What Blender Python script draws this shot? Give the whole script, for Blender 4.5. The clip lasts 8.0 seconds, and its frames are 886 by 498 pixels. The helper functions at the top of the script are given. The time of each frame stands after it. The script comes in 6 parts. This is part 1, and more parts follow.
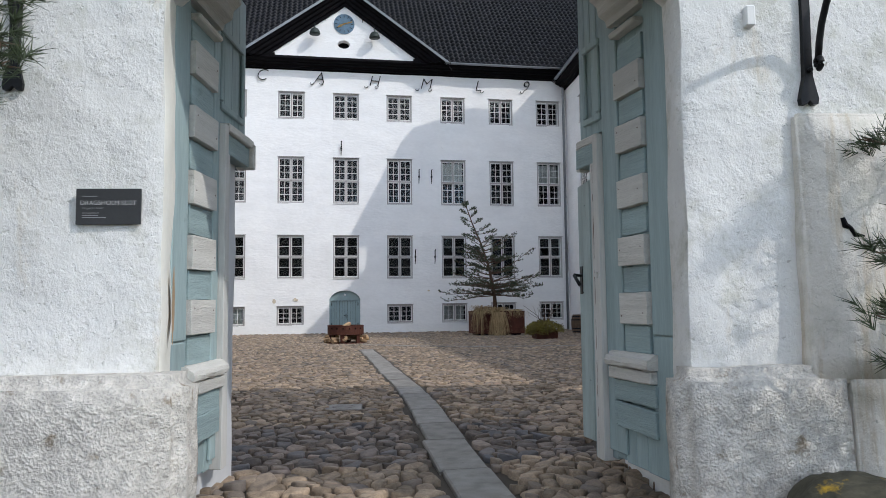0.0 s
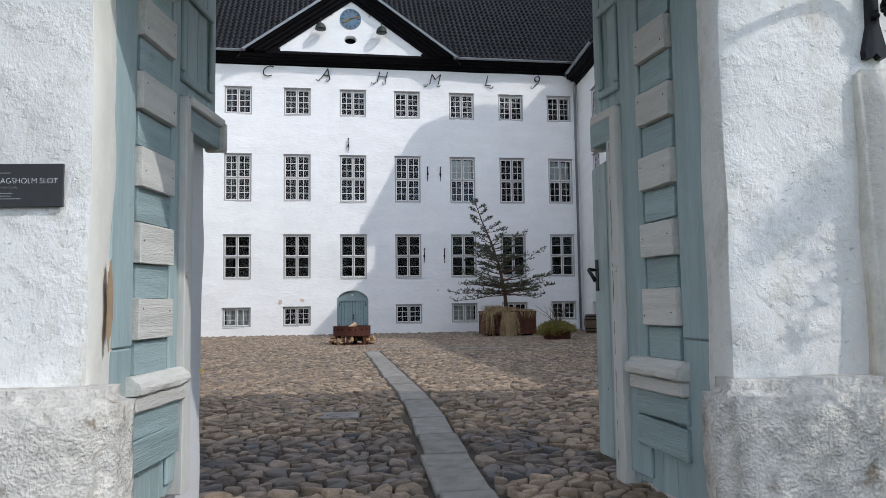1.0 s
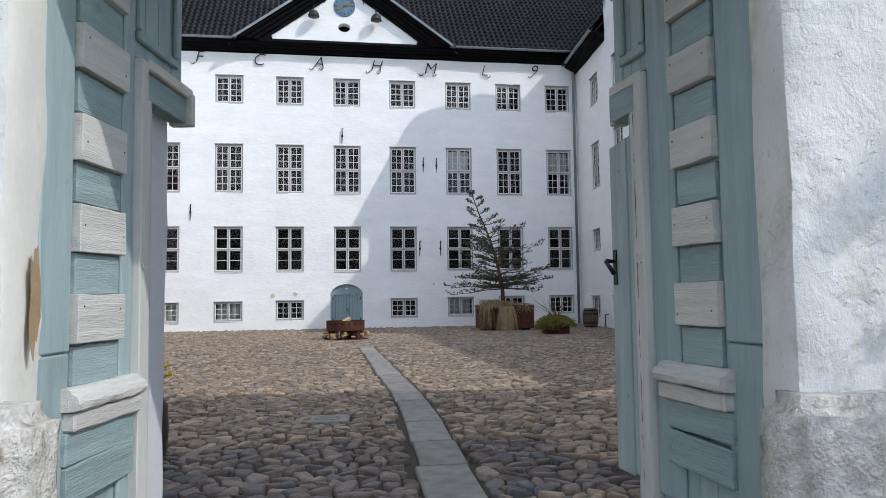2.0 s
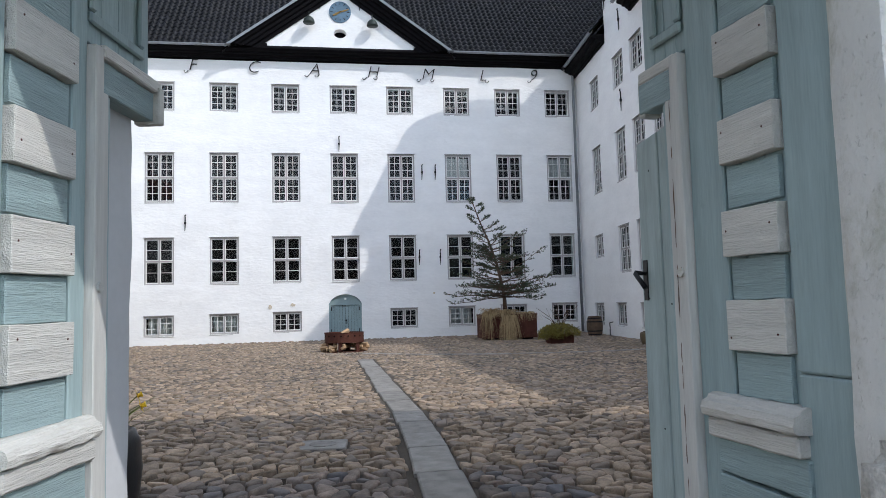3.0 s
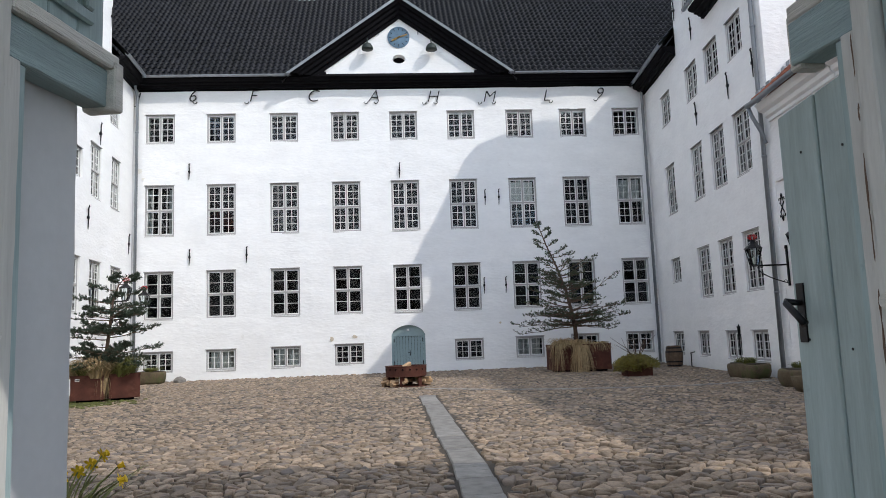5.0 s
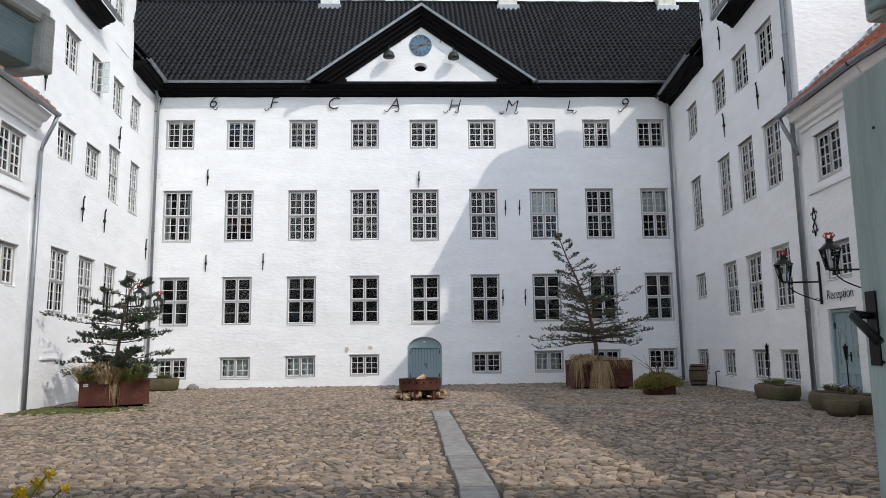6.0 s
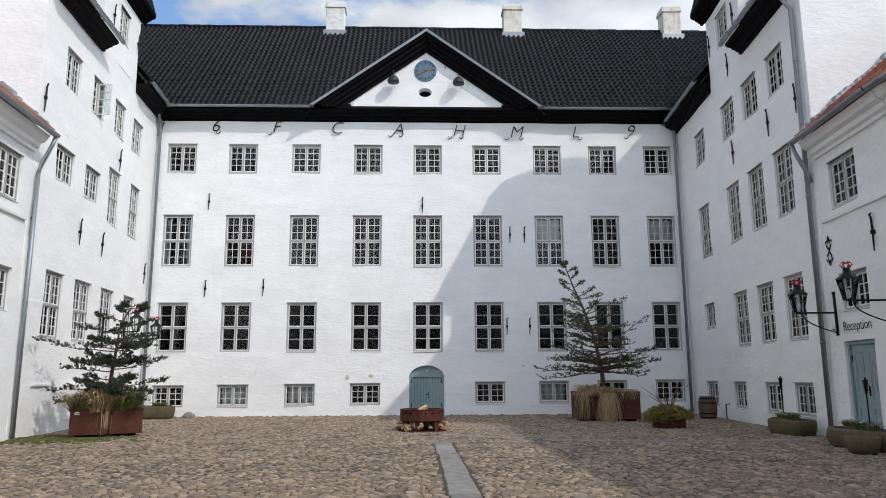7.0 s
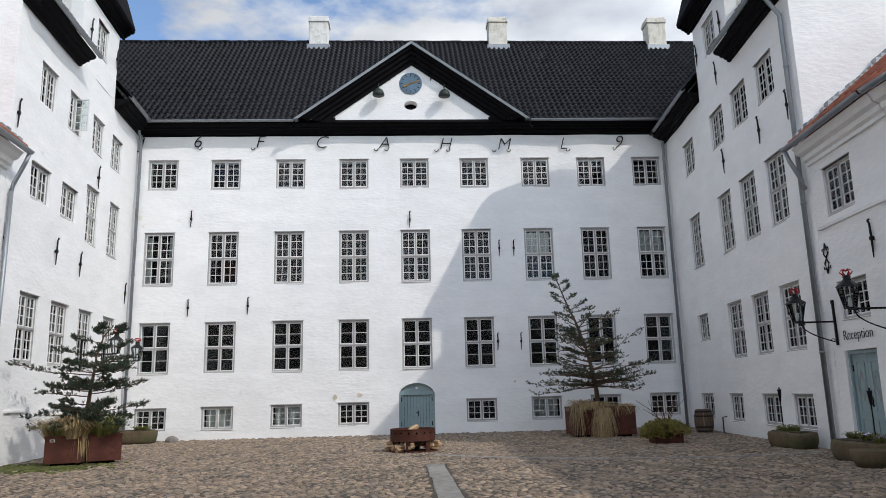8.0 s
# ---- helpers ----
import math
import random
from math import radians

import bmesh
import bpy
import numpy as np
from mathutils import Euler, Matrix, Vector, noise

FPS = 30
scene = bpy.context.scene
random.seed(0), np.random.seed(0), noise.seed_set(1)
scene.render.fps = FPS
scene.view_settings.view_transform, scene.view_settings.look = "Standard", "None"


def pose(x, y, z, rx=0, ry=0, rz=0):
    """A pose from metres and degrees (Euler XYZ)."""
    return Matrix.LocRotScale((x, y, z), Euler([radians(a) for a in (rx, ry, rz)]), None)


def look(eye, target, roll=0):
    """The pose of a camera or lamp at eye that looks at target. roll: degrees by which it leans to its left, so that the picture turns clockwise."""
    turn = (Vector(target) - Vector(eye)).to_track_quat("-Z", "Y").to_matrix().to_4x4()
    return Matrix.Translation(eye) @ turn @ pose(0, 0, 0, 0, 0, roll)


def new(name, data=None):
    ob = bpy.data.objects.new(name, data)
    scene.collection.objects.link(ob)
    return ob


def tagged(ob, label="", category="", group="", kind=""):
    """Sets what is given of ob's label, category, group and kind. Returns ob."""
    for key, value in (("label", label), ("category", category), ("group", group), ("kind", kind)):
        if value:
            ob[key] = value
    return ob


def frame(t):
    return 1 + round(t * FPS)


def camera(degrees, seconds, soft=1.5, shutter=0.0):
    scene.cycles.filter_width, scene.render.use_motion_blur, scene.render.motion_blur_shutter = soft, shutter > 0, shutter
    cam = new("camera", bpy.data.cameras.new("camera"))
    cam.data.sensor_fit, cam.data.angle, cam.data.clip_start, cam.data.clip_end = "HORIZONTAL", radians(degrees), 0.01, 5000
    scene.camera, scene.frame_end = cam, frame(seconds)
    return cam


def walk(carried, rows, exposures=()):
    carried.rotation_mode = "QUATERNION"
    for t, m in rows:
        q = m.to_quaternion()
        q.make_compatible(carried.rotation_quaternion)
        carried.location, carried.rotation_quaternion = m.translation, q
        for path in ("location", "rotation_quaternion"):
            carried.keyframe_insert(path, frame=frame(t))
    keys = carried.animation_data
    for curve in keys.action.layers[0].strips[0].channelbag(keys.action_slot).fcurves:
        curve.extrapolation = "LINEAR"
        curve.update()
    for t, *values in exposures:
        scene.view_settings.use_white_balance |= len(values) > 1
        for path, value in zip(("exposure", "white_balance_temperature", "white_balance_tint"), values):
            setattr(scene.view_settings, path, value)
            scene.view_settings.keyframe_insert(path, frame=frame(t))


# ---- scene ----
cam = camera(63.7, 8.0, soft=0.75)
PATH = [
    (0, (0.078, 0.188, 1.222), (0.415, 2.154, 1.373), -0.6),
    (0.5, (0.162, 0.494, 1.209), (0.481, 2.463, 1.362), -0.7),
    (1, (0.287, 0.8, 1.211), (0.591, 2.771, 1.363), -0.8),
    (1.5, (0.334, 1.093, 1.229), (0.637, 3.065, 1.37), -0.7),
    (1.7, (0.339, 1.209, 1.224), (0.649, 3.181, 1.358), -0.6),
    (2.8, (0.417, 1.766, 1.266), (0.745, 3.734, 1.41), -1.3),
    (3, (0.407, 1.887, 1.287), (0.726, 3.856, 1.442), -1.5),
    (3.5, (0.446, 2.16, 1.29), (0.724, 4.133, 1.472), -2.0),
    (4, (0.504, 2.421, 1.301), (0.731, 4.397, 1.514), -2.3),
    (4.5, (0.534, 2.696, 1.327), (0.709, 4.675, 1.56), -2.2),
    (5.8, (0.732, 3.312, 1.369), (0.82, 5.293, 1.631), -1.3),
    (6, (0.749, 3.411, 1.345), (0.826, 5.39, 1.621), -0.8),
    (6.5, (0.783, 3.646, 1.373), (0.846, 5.62, 1.687), -0.3),
    (7, (0.736, 3.839, 1.385), (0.806, 5.807, 1.737), -0.3),
    (7.5, (0.714, 4.096, 1.429), (0.805, 6.058, 1.807), -0.9),
    (8, (0.714, 4.309, 1.431), (0.82, 6.266, 1.825), -1.4),
]
walk(cam, [(t, look(eye, target, roll)) for t, eye, target, roll in PATH], [(0, 0.16, 6300, 10), (1.5, 0.22, 6200, 10), (3.5, 0.36, 6150, 10), (4.5, 0.33, 6300, 10), (6.2, 0.24, 6450, 10), (8, 0.1, 6450, 10)])

# ---- world and sun ----
SUN = Vector((1.19, -1.0, 1.33)).normalized()
world = bpy.data.worlds.new("sky")
scene.world = world
world.use_nodes = True
wn, wl = world.node_tree.nodes, world.node_tree.links
wn.clear()
sky = wn.new("ShaderNodeTexSky")
sky.sky_type, sky.sun_disc = "NISHITA", False
sky.sun_elevation = math.asin(SUN.z)
sky.sun_rotation = math.atan2(SUN.x, SUN.y)
sky.air_density, sky.dust_density, sky.ozone_density = 1.0, 0.15, 2.6
coord = wn.new("ShaderNodeTexCoord")
stretch = wn.new("ShaderNodeMapping")
stretch.inputs["Scale"].default_value = (1.0, 1.0, 2.2)
stretch.inputs["Location"].default_value = (0.35, 0.1, 0.2)
puffs = wn.new("ShaderNodeTexNoise")
puffs.inputs["Scale"].default_value, puffs.inputs["Detail"].default_value, puffs.inputs["Roughness"].default_value = 2.9, 9, 0.55
cover = wn.new("ShaderNodeValToRGB")
cover.color_ramp.elements[0].position, cover.color_ramp.elements[1].position = 0.44, 0.525
shade = wn.new("ShaderNodeTexNoise")
shade.inputs["Scale"].default_value, shade.inputs["Detail"].default_value = 3.5, 6
cloud = wn.new("ShaderNodeValToRGB")
cloud.color_ramp.elements[0].position, cloud.color_ramp.elements[1].position = 0.35, 0.65
cloud.color_ramp.elements[0].color, cloud.color_ramp.elements[1].color = (2.9, 3.15, 3.6, 1), (6.0, 6.15, 6.3, 1)
blend = wn.new("ShaderNodeMix")
blend.data_type = "RGBA"
back = wn.new("ShaderNodeBackground")
back.inputs["Strength"].default_value = 0.188
wout = wn.new("ShaderNodeOutputWorld")
wl.new(coord.outputs["Generated"], stretch.inputs["Vector"])
wl.new(stretch.outputs["Vector"], puffs.inputs["Vector"])
wl.new(stretch.outputs["Vector"], shade.inputs["Vector"])
wl.new(puffs.outputs["Fac"], cover.inputs["Fac"])
wl.new(shade.outputs["Fac"], cloud.inputs["Fac"])
wl.new(cover.outputs["Color"], blend.inputs["Factor"])
wl.new(sky.outputs["Color"], blend.inputs[6])
towards = wn.new("ShaderNodeVectorMath")
towards.operation = "DOT_PRODUCT"
towards.inputs[1].default_value = SUN
near_sun = wn.new("ShaderNodeMapRange")
near_sun.inputs["From Min"].default_value, near_sun.inputs["From Max"].default_value = -0.3, 1.0
near_sun.inputs["To Min"].default_value, near_sun.inputs["To Max"].default_value = 0.58, 1.98
bright = wn.new("ShaderNodeVectorMath")
bright.operation = "SCALE"
wl.new(coord.outputs["Generated"], towards.inputs[0])
wl.new(towards.outputs["Value"], near_sun.inputs["Value"])
wl.new(cloud.outputs["Color"], bright.inputs[0])
wl.new(near_sun.outputs["Result"], bright.inputs["Scale"])
wl.new(bright.outputs["Vector"], blend.inputs[7])
wl.new(blend.outputs[2], back.inputs["Color"])
wl.new(back.outputs["Background"], wout.inputs["Surface"])
sun = new("sun", bpy.data.lights.new("sun", "SUN"))
sun.data.energy, sun.data.angle, sun.data.color = 1.9, radians(0.53), (1.0, 0.955, 0.89)
sun.matrix_world = look(SUN * 60, (0, 0, 0))

# ---- materials ----
def material(name, base, rough=0.8, metal=0.0, spread=0.12, scale=6.0, bump=0.3, fine=60.0, tint=None, tint_at=0.6, tint_scale=1.5, island=0.0, obj=0.0, spec=0.4, dist=0.01, grain_way=(1, 1, 1), alt=None):
    """A surface with variation at two scales, optional stains and relief."""
    m = bpy.data.materials.new(name)
    m.use_nodes = True
    n, l = m.node_tree.nodes, m.node_tree.links
    b = n["Principled BSDF"]
    b.inputs["Roughness"].default_value, b.inputs["Metallic"].default_value = rough, metal
    b.inputs["Specular IOR Level"].default_value = spec
    co = n.new("ShaderNodeTexCoord")
    coarse = n.new("ShaderNodeTexNoise")
    coarse.inputs["Scale"].default_value, coarse.inputs["Detail"].default_value = scale, 5
    grain = n.new("ShaderNodeTexNoise")
    grain.inputs["Scale"].default_value, grain.inputs["Detail"].default_value = fine, 4
    way = n.new("ShaderNodeMapping")
    way.inputs["Scale"].default_value = grain_way
    l.new(co.outputs["Object"], way.inputs["Vector"])
    l.new(way.outputs["Vector"], coarse.inputs["Vector"])
    l.new(way.outputs["Vector"], grain.inputs["Vector"])
    both = n.new("ShaderNodeMath")
    both.operation = "MULTIPLY_ADD"
    l.new(coarse.outputs["Fac"], both.inputs[0])
    both.inputs[1].default_value = 0.65
    half = n.new("ShaderNodeMath")
    half.operation = "MULTIPLY"
    half.inputs[1].default_value = 0.35
    l.new(grain.outputs["Fac"], half.inputs[0])
    l.new(half.outputs[0], both.inputs[2])
    ramp = n.new("ShaderNodeValToRGB")
    ramp.color_ramp.elements[0].position, ramp.color_ramp.elements[1].position = 0.3, 0.7
    ramp.color_ramp.elements[0].color = (*[max(0, c * (1 - spread)) for c in base], 1)
    ramp.color_ramp.elements[1].color = (*[min(1, c * (1 + spread)) for c in base], 1)
    l.new(both.outputs[0], ramp.inputs["Fac"])
    colour = ramp.outputs["Color"]
    if tint:
        where = n.new("ShaderNodeTexNoise")
        where.inputs["Scale"].default_value, where.inputs["Detail"].default_value, where.inputs["Roughness"].default_value = tint_scale, 8, 0.65
        l.new(co.outputs["Object"], where.inputs["Vector"])
        edge = n.new("ShaderNodeValToRGB")
        edge.color_ramp.elements[0].position, edge.color_ramp.elements[1].position = tint_at, tint_at + 0.12
        l.new(where.outputs["Fac"], edge.inputs["Fac"])
        stain = n.new("ShaderNodeMix")
        stain.data_type = "RGBA"
        l.new(edge.outputs["Color"], stain.inputs["Factor"])
        l.new(colour, stain.inputs[6])
        stain.inputs[7].default_value = (*tint, 1)
        colour = stain.outputs[2]
    for amount, node, out in ((island, "ShaderNodeNewGeometry", "Random Per Island"), (obj, "ShaderNodeObjectInfo", "Random")):
        if amount:
            source = n.new(node)
            span = n.new("ShaderNodeMapRange")
            span.inputs["To Min"].default_value, span.inputs["To Max"].default_value = 1 - amount, 1 + amount
            l.new(source.outputs[out], span.inputs["Value"])
            vary = n.new("ShaderNodeHueSaturation")
            l.new(span.outputs["Result"], vary.inputs["Value"])
            l.new(colour, vary.inputs["Color"])
            colour = vary.outputs["Color"]
            if alt:
                many = n.new("ShaderNodeMath")
                many.operation = "MULTIPLY"
                many.inputs[1].default_value = 7.31
                l.new(source.outputs[out], many.inputs[0])
                frac = n.new("ShaderNodeMath")
                frac.operation = "FRACT"
                l.new(many.outputs[0], frac.inputs[0])
                part_way = n.new("ShaderNodeMapRange")
                part_way.inputs["From Min"].default_value, part_way.inputs["To Max"].default_value = 0.6, 0.7
                l.new(frac.outputs[0], part_way.inputs["Value"])
                other = n.new("ShaderNodeMix")
                other.data_type = "RGBA"
                l.new(part_way.outputs["Result"], other.inputs["Factor"])
                l.new(colour, other.inputs[6])
                other.inputs[7].default_value = (*alt, 1)
                colour = other.outputs[2]
    l.new(colour, b.inputs["Base Color"])
    if bump:
        lift = n.new("ShaderNodeBump")
        lift.inputs["Strength"].default_value, lift.inputs["Distance"].default_value = bump, dist
        l.new(both.outputs[0], lift.inputs["Height"])
        l.new(lift.outputs["Normal"], b.inputs["Normal"])
    return m


def old_plaster(name, base, streaks=0.0):
    """Brushed limewash over old plaster: soft swells, sharp chips, olive and rusty stains, dark specks."""
    m = bpy.data.materials.new(name)
    m.use_nodes = True
    n, l = m.node_tree.nodes, m.node_tree.links
    b = n["Principled BSDF"]
    b.inputs["Roughness"].default_value = 0.93
    b.inputs["Specular IOR Level"].default_value = 0.25
    co = n.new("ShaderNodeTexCoord")

    def field(scale, detail, rough, low, high, stretch=(1, 1, 1)):
        mp = n.new("ShaderNodeMapping")
        mp.inputs["Scale"].default_value = stretch
        tx = n.new("ShaderNodeTexNoise")
        tx.inputs["Scale"].default_value, tx.inputs["Detail"].default_value, tx.inputs["Roughness"].default_value = scale, detail, rough
        rp = n.new("ShaderNodeMapRange")
        rp.inputs["From Min"].default_value, rp.inputs["From Max"].default_value = low, high
        l.new(co.outputs["Object"], mp.inputs["Vector"])
        l.new(mp.outputs["Vector"], tx.inputs["Vector"])
        l.new(tx.outputs["Fac"], rp.inputs["Value"])
        return rp.outputs["Result"]

    colour = None
    for fac, tone, share in ((field(2.2, 8, 0.6, 0.35, 0.65), [c * 0.88 for c in base], 1.0), (field(2.4, 10, 0.75, 0.5, 0.68), (0.44, 0.43, 0.34), 0.75), (field(2.6, 9, 0.75, 0.57, 0.7, (1, 1, 0.3)), (0.5, 0.4, 0.26), 0.6), (field(22, 6, 0.6, 0.66, 0.72), (0.34, 0.32, 0.28), 0.7), (field(6, 9, 0.7, 0.66, 0.7), (0.3, 0.29, 0.27), 0.45), (field(11, 7, 0.65, 0.52, 0.68, (1, 1, 0.1)), (0.42, 0.3, 0.15), streaks)):
        mul = n.new("ShaderNodeMath")
        mul.operation = "MULTIPLY"
        mul.inputs[1].default_value = share
        l.new(fac, mul.inputs[0])
        mix = n.new("ShaderNodeMix")
        mix.data_type = "RGBA"
        l.new(mul.outputs[0], mix.inputs["Factor"])
        if colour is None:
            mix.inputs[6].default_value = (*base, 1)
        else:
            l.new(colour, mix.inputs[6])
        mix.inputs[7].default_value = (*tone, 1)
        colour = mix.outputs[2]
    l.new(colour, b.inputs["Base Color"])
    normal = None
    for fac, strength, dist in ((field(3.2, 10, 0.58, 0, 1), 0.4, 0.05), (field(30, 5, 0.5, 0.62, 0.66), 0.6, -0.008), (field(7, 9, 0.6, 0.45, 0.65), 0.35, 0.02), (field(70, 4, 0.6, 0.3, 0.7, (1, 1, 0.6)), 0.3, 0.006)):
        lift = n.new("ShaderNodeBump")
        lift.inputs["Strength"].default_value, lift.inputs["Distance"].default_value = strength, abs(dist)
        lift.invert = dist < 0
        l.new(fac, lift.inputs["Height"])
        if normal:
            l.new(normal, lift.inputs["Normal"])
        normal = lift.outputs["Normal"]
    l.new(normal, b.inputs["Normal"])
    return m


def pane_glass(name):
    m = bpy.data.materials.new(name)
    m.use_nodes = True
    n, l = m.node_tree.nodes, m.node_tree.links
    n.clear()
    out = n.new("ShaderNodeOutputMaterial")
    mix = n.new("ShaderNodeMixShader")
    clear = n.new("ShaderNodeBsdfTransparent")
    clear.inputs["Color"].default_value = (0.86, 0.9, 0.9, 1)
    gloss = n.new("ShaderNodeBsdfGlossy")
    gloss.inputs["Roughness"].default_value = 0.03
    fres = n.new("ShaderNodeFresnel")
    fres.inputs["IOR"].default_value = 1.42
    wave = n.new("ShaderNodeTexNoise")
    wave.inputs["Scale"].default_value = 3.0
    lift = n.new("ShaderNodeBump")
    lift.inputs["Strength"].default_value, lift.inputs["Distance"].default_value = 0.12, 0.02
    l.new(wave.outputs["Fac"], lift.inputs["Height"])
    l.new(lift.outputs["Normal"], gloss.inputs["Normal"])
    l.new(fres.outputs["Fac"], mix.inputs["Fac"])
    l.new(clear.outputs["BSDF"], mix.inputs[1])
    l.new(gloss.outputs["BSDF"], mix.inputs[2])
    l.new(mix.outputs["Shader"], out.inputs["Surface"])
    return m


LIMEWASH = material("limewashed masonry", (0.86, 0.855, 0.84), 0.92, spread=0.06, scale=1.3, fine=7, bump=0.75, dist=0.05, grain_way=(0.75, 0.75, 1.7), tint=(0.7, 0.69, 0.66), tint_at=0.66, tint_scale=1.1)
GATE_LIME = old_plaster("weathered limewash", (0.8, 0.79, 0.76))
STAINED = old_plaster("stained limewash", (0.76, 0.72, 0.65), 0.6)
JAMB_CREAM = material("cream limewash", (0.79, 0.77, 0.7), 0.9, spread=0.07, scale=4, fine=30, bump=0.35, tint=(0.62, 0.6, 0.5), tint_at=0.62, tint_scale=2)
# grey base puts the vault's shade into the left reveal's colour
REVEAL = material("smooth plaster greyed for vault shade", (0.56, 0.565, 0.575), 0.85, spread=0.06, scale=3, fine=25, bump=0.25)
GRANITE = material("limewashed granite", (0.58, 0.55, 0.5), 0.95, spread=0.34, scale=16, fine=75, bump=1.0, dist=0.045, tint=(0.26, 0.21, 0.15), tint_at=0.58, tint_scale=7)
CLAY = material("bare clay patch", (0.42, 0.29, 0.17), 0.95, spread=0.2, scale=10, bump=0.5)
CLAY_PALE = material("pale sandy plaster", (0.6, 0.52, 0.4), 0.95, spread=0.2, scale=10, bump=0.5)
TARRED = material("black painted moulding", (0.0045, 0.004, 0.005), 0.7, spread=0.5, scale=5, fine=40, bump=0.2, spec=0.08)
BLACK_TILE = material("black glazed pantile", (0.0042, 0.0044, 0.0062), 0.36, spread=0.5, scale=3, fine=25, bump=0.3, island=0.7, tint=(0.01, 0.0095, 0.0095), tint_at=0.58, tint_scale=0.6, spec=0.16)
RED_TILE = material("red clay pantile", (0.34, 0.11, 0.06), 0.85, spread=0.3, scale=4, bump=0.3, island=0.35)
ZINC = material("zinc sheet", (0.3, 0.32, 0.34), 0.5, 0.7, spread=0.15, scale=3, fine=30, bump=0.12)
FRAME = material("grey painted window wood", (0.4, 0.39, 0.375), 0.65, spread=0.12, scale=8, fine=60, bump=0.2, obj=0.08)
SASH = material("white painted sash", (0.76, 0.755, 0.74), 0.6, spread=0.06, scale=10, bump=0.15)
GLASS = pane_glass("window glass")
# rooms' darkness and the panes' bluish sky reflection put into this colour
DARKROOM = material("interior darkened as unlit rooms", (0.012, 0.014, 0.018), 0.9, spread=0.4, bump=0)
CURTAIN = material("white curtain cloth", (0.72, 0.71, 0.69), 0.9, spread=0.06, bump=0.1)
TEAL = material("pale teal gate paint", (0.305, 0.39, 0.395), 0.6, spread=0.18, scale=3, fine=22, bump=0.7, dist=0.006, tint=(0.22, 0.28, 0.28), tint_at=0.64, tint_scale=5, obj=0.08, grain_way=(5, 5, 0.5))
TEAL_FLAT = material("pale teal paint on cross-grained wood", (0.295, 0.385, 0.39), 0.6, spread=0.2, scale=3, fine=26, bump=1.0, dist=0.016, tint=(0.2, 0.26, 0.26), tint_at=0.63, tint_scale=5, obj=0.09, grain_way=(0.5, 7, 7))
GREY_POST = material("off-white paint on upright wood", (0.55, 0.54, 0.51), 0.65, spread=0.14, scale=3, fine=20, bump=0.7, dist=0.006, tint=(0.2, 0.18, 0.15), tint_at=0.69, tint_scale=9, obj=0.05, grain_way=(6, 6, 0.5))
GREYPAINT = material("off-white gate paint", (0.58, 0.565, 0.525), 0.65, spread=0.16, scale=3, fine=26, bump=1.0, dist=0.016, tint=(0.33, 0.3, 0.25), tint_at=0.68, tint_scale=8, obj=0.09, grain_way=(0.5, 7, 7))
TEAL_WORN = material("worn chalky teal plank paint", (0.4, 0.48, 0.47), 0.65, spread=0.2, scale=3, fine=22, bump=0.7, dist=0.006, tint=(0.27, 0.33, 0.32), tint_at=0.64, tint_scale=5, obj=0.1, grain_way=(5, 5, 0.5))
DOORPAINT = material("blue-grey door paint", (0.27, 0.36, 0.37), 0.5, spread=0.08, scale=6, bump=0.2)
IRON = material("black wrought iron", (0.014, 0.014, 0.015), 0.45, 0.6, spread=0.3, scale=12, bump=0.25)
RUSTY = material("rusted steel", (0.085, 0.028, 0.018), 0.8, 0.25, spread=0.3, scale=5, fine=50, bump=0.3, tint=(0.13, 0.05, 0.03), tint_at=0.55, tint_scale=3)
STONE = material("cobble fieldstone", (0.265, 0.2, 0.14), 0.78, spread=0.45, scale=16, fine=90, bump=0.7, island=0.36, tint=(0.25, 0.16, 0.115), tint_at=0.6, tint_scale=2.5, alt=(0.12, 0.108, 0.105))
# single-piece copy of STONE, darkened for the shaded ground by the gate
COBBLE = material("single cobble darkened for gate shade", (0.16, 0.125, 0.1), 0.72, spread=0.5, scale=14, fine=90, bump=0.8, obj=0.5, tint=(0.2, 0.125, 0.1), tint_at=0.62, tint_scale=4, alt=(0.1, 0.105, 0.118))
SOIL = material("gritty sand between cobbles", (0.062, 0.05, 0.037), 0.95, spread=0.35, scale=3, fine=70, bump=0.6, tint=(0.1, 0.1, 0.05), tint_at=0.68, tint_scale=0.5)
SLAB = material("grey granite slab", (0.225, 0.21, 0.19), 0.8, spread=0.35, scale=7, fine=130, bump=0.5, obj=0.16, tint=(0.15, 0.13, 0.11), tint_at=0.6, tint_scale=4)
TROUGH = material("mossy sandstone", (0.115, 0.085, 0.05), 0.95, spread=0.4, scale=6, fine=50, bump=0.8, dist=0.02, tint=(0.075, 0.08, 0.03), tint_at=0.52, tint_scale=3)
LICHEN = material("lichen covered boulder", (0.07, 0.065, 0.045), 0.95, spread=0.4, scale=6, fine=40, bump=0.9, dist=0.02, tint=(0.62, 0.38, 0.02), tint_at=0.57, tint_scale=5)
OAK = material("weathered barrel oak", (0.13, 0.085, 0.055), 0.8, spread=0.3, scale=10, fine=60, bump=0.4, obj=0.15)
BARK = material("pine bark", (0.13, 0.085, 0.06), 0.95, spread=0.35, scale=18, bump=0.8)
NEEDLE = material("pine needle", (0.05, 0.07, 0.032), 0.6, spread=0.4, scale=3, bump=0, island=0.35)
NEEDLE_BLUE = material("blue-green pine needle", (0.045, 0.065, 0.04), 0.6, spread=0.4, scale=3, bump=0, island=0.35)
STRAW = material("dry grass blade", (0.4, 0.29, 0.155), 0.8, spread=0.25, scale=5, bump=0, island=0.4)
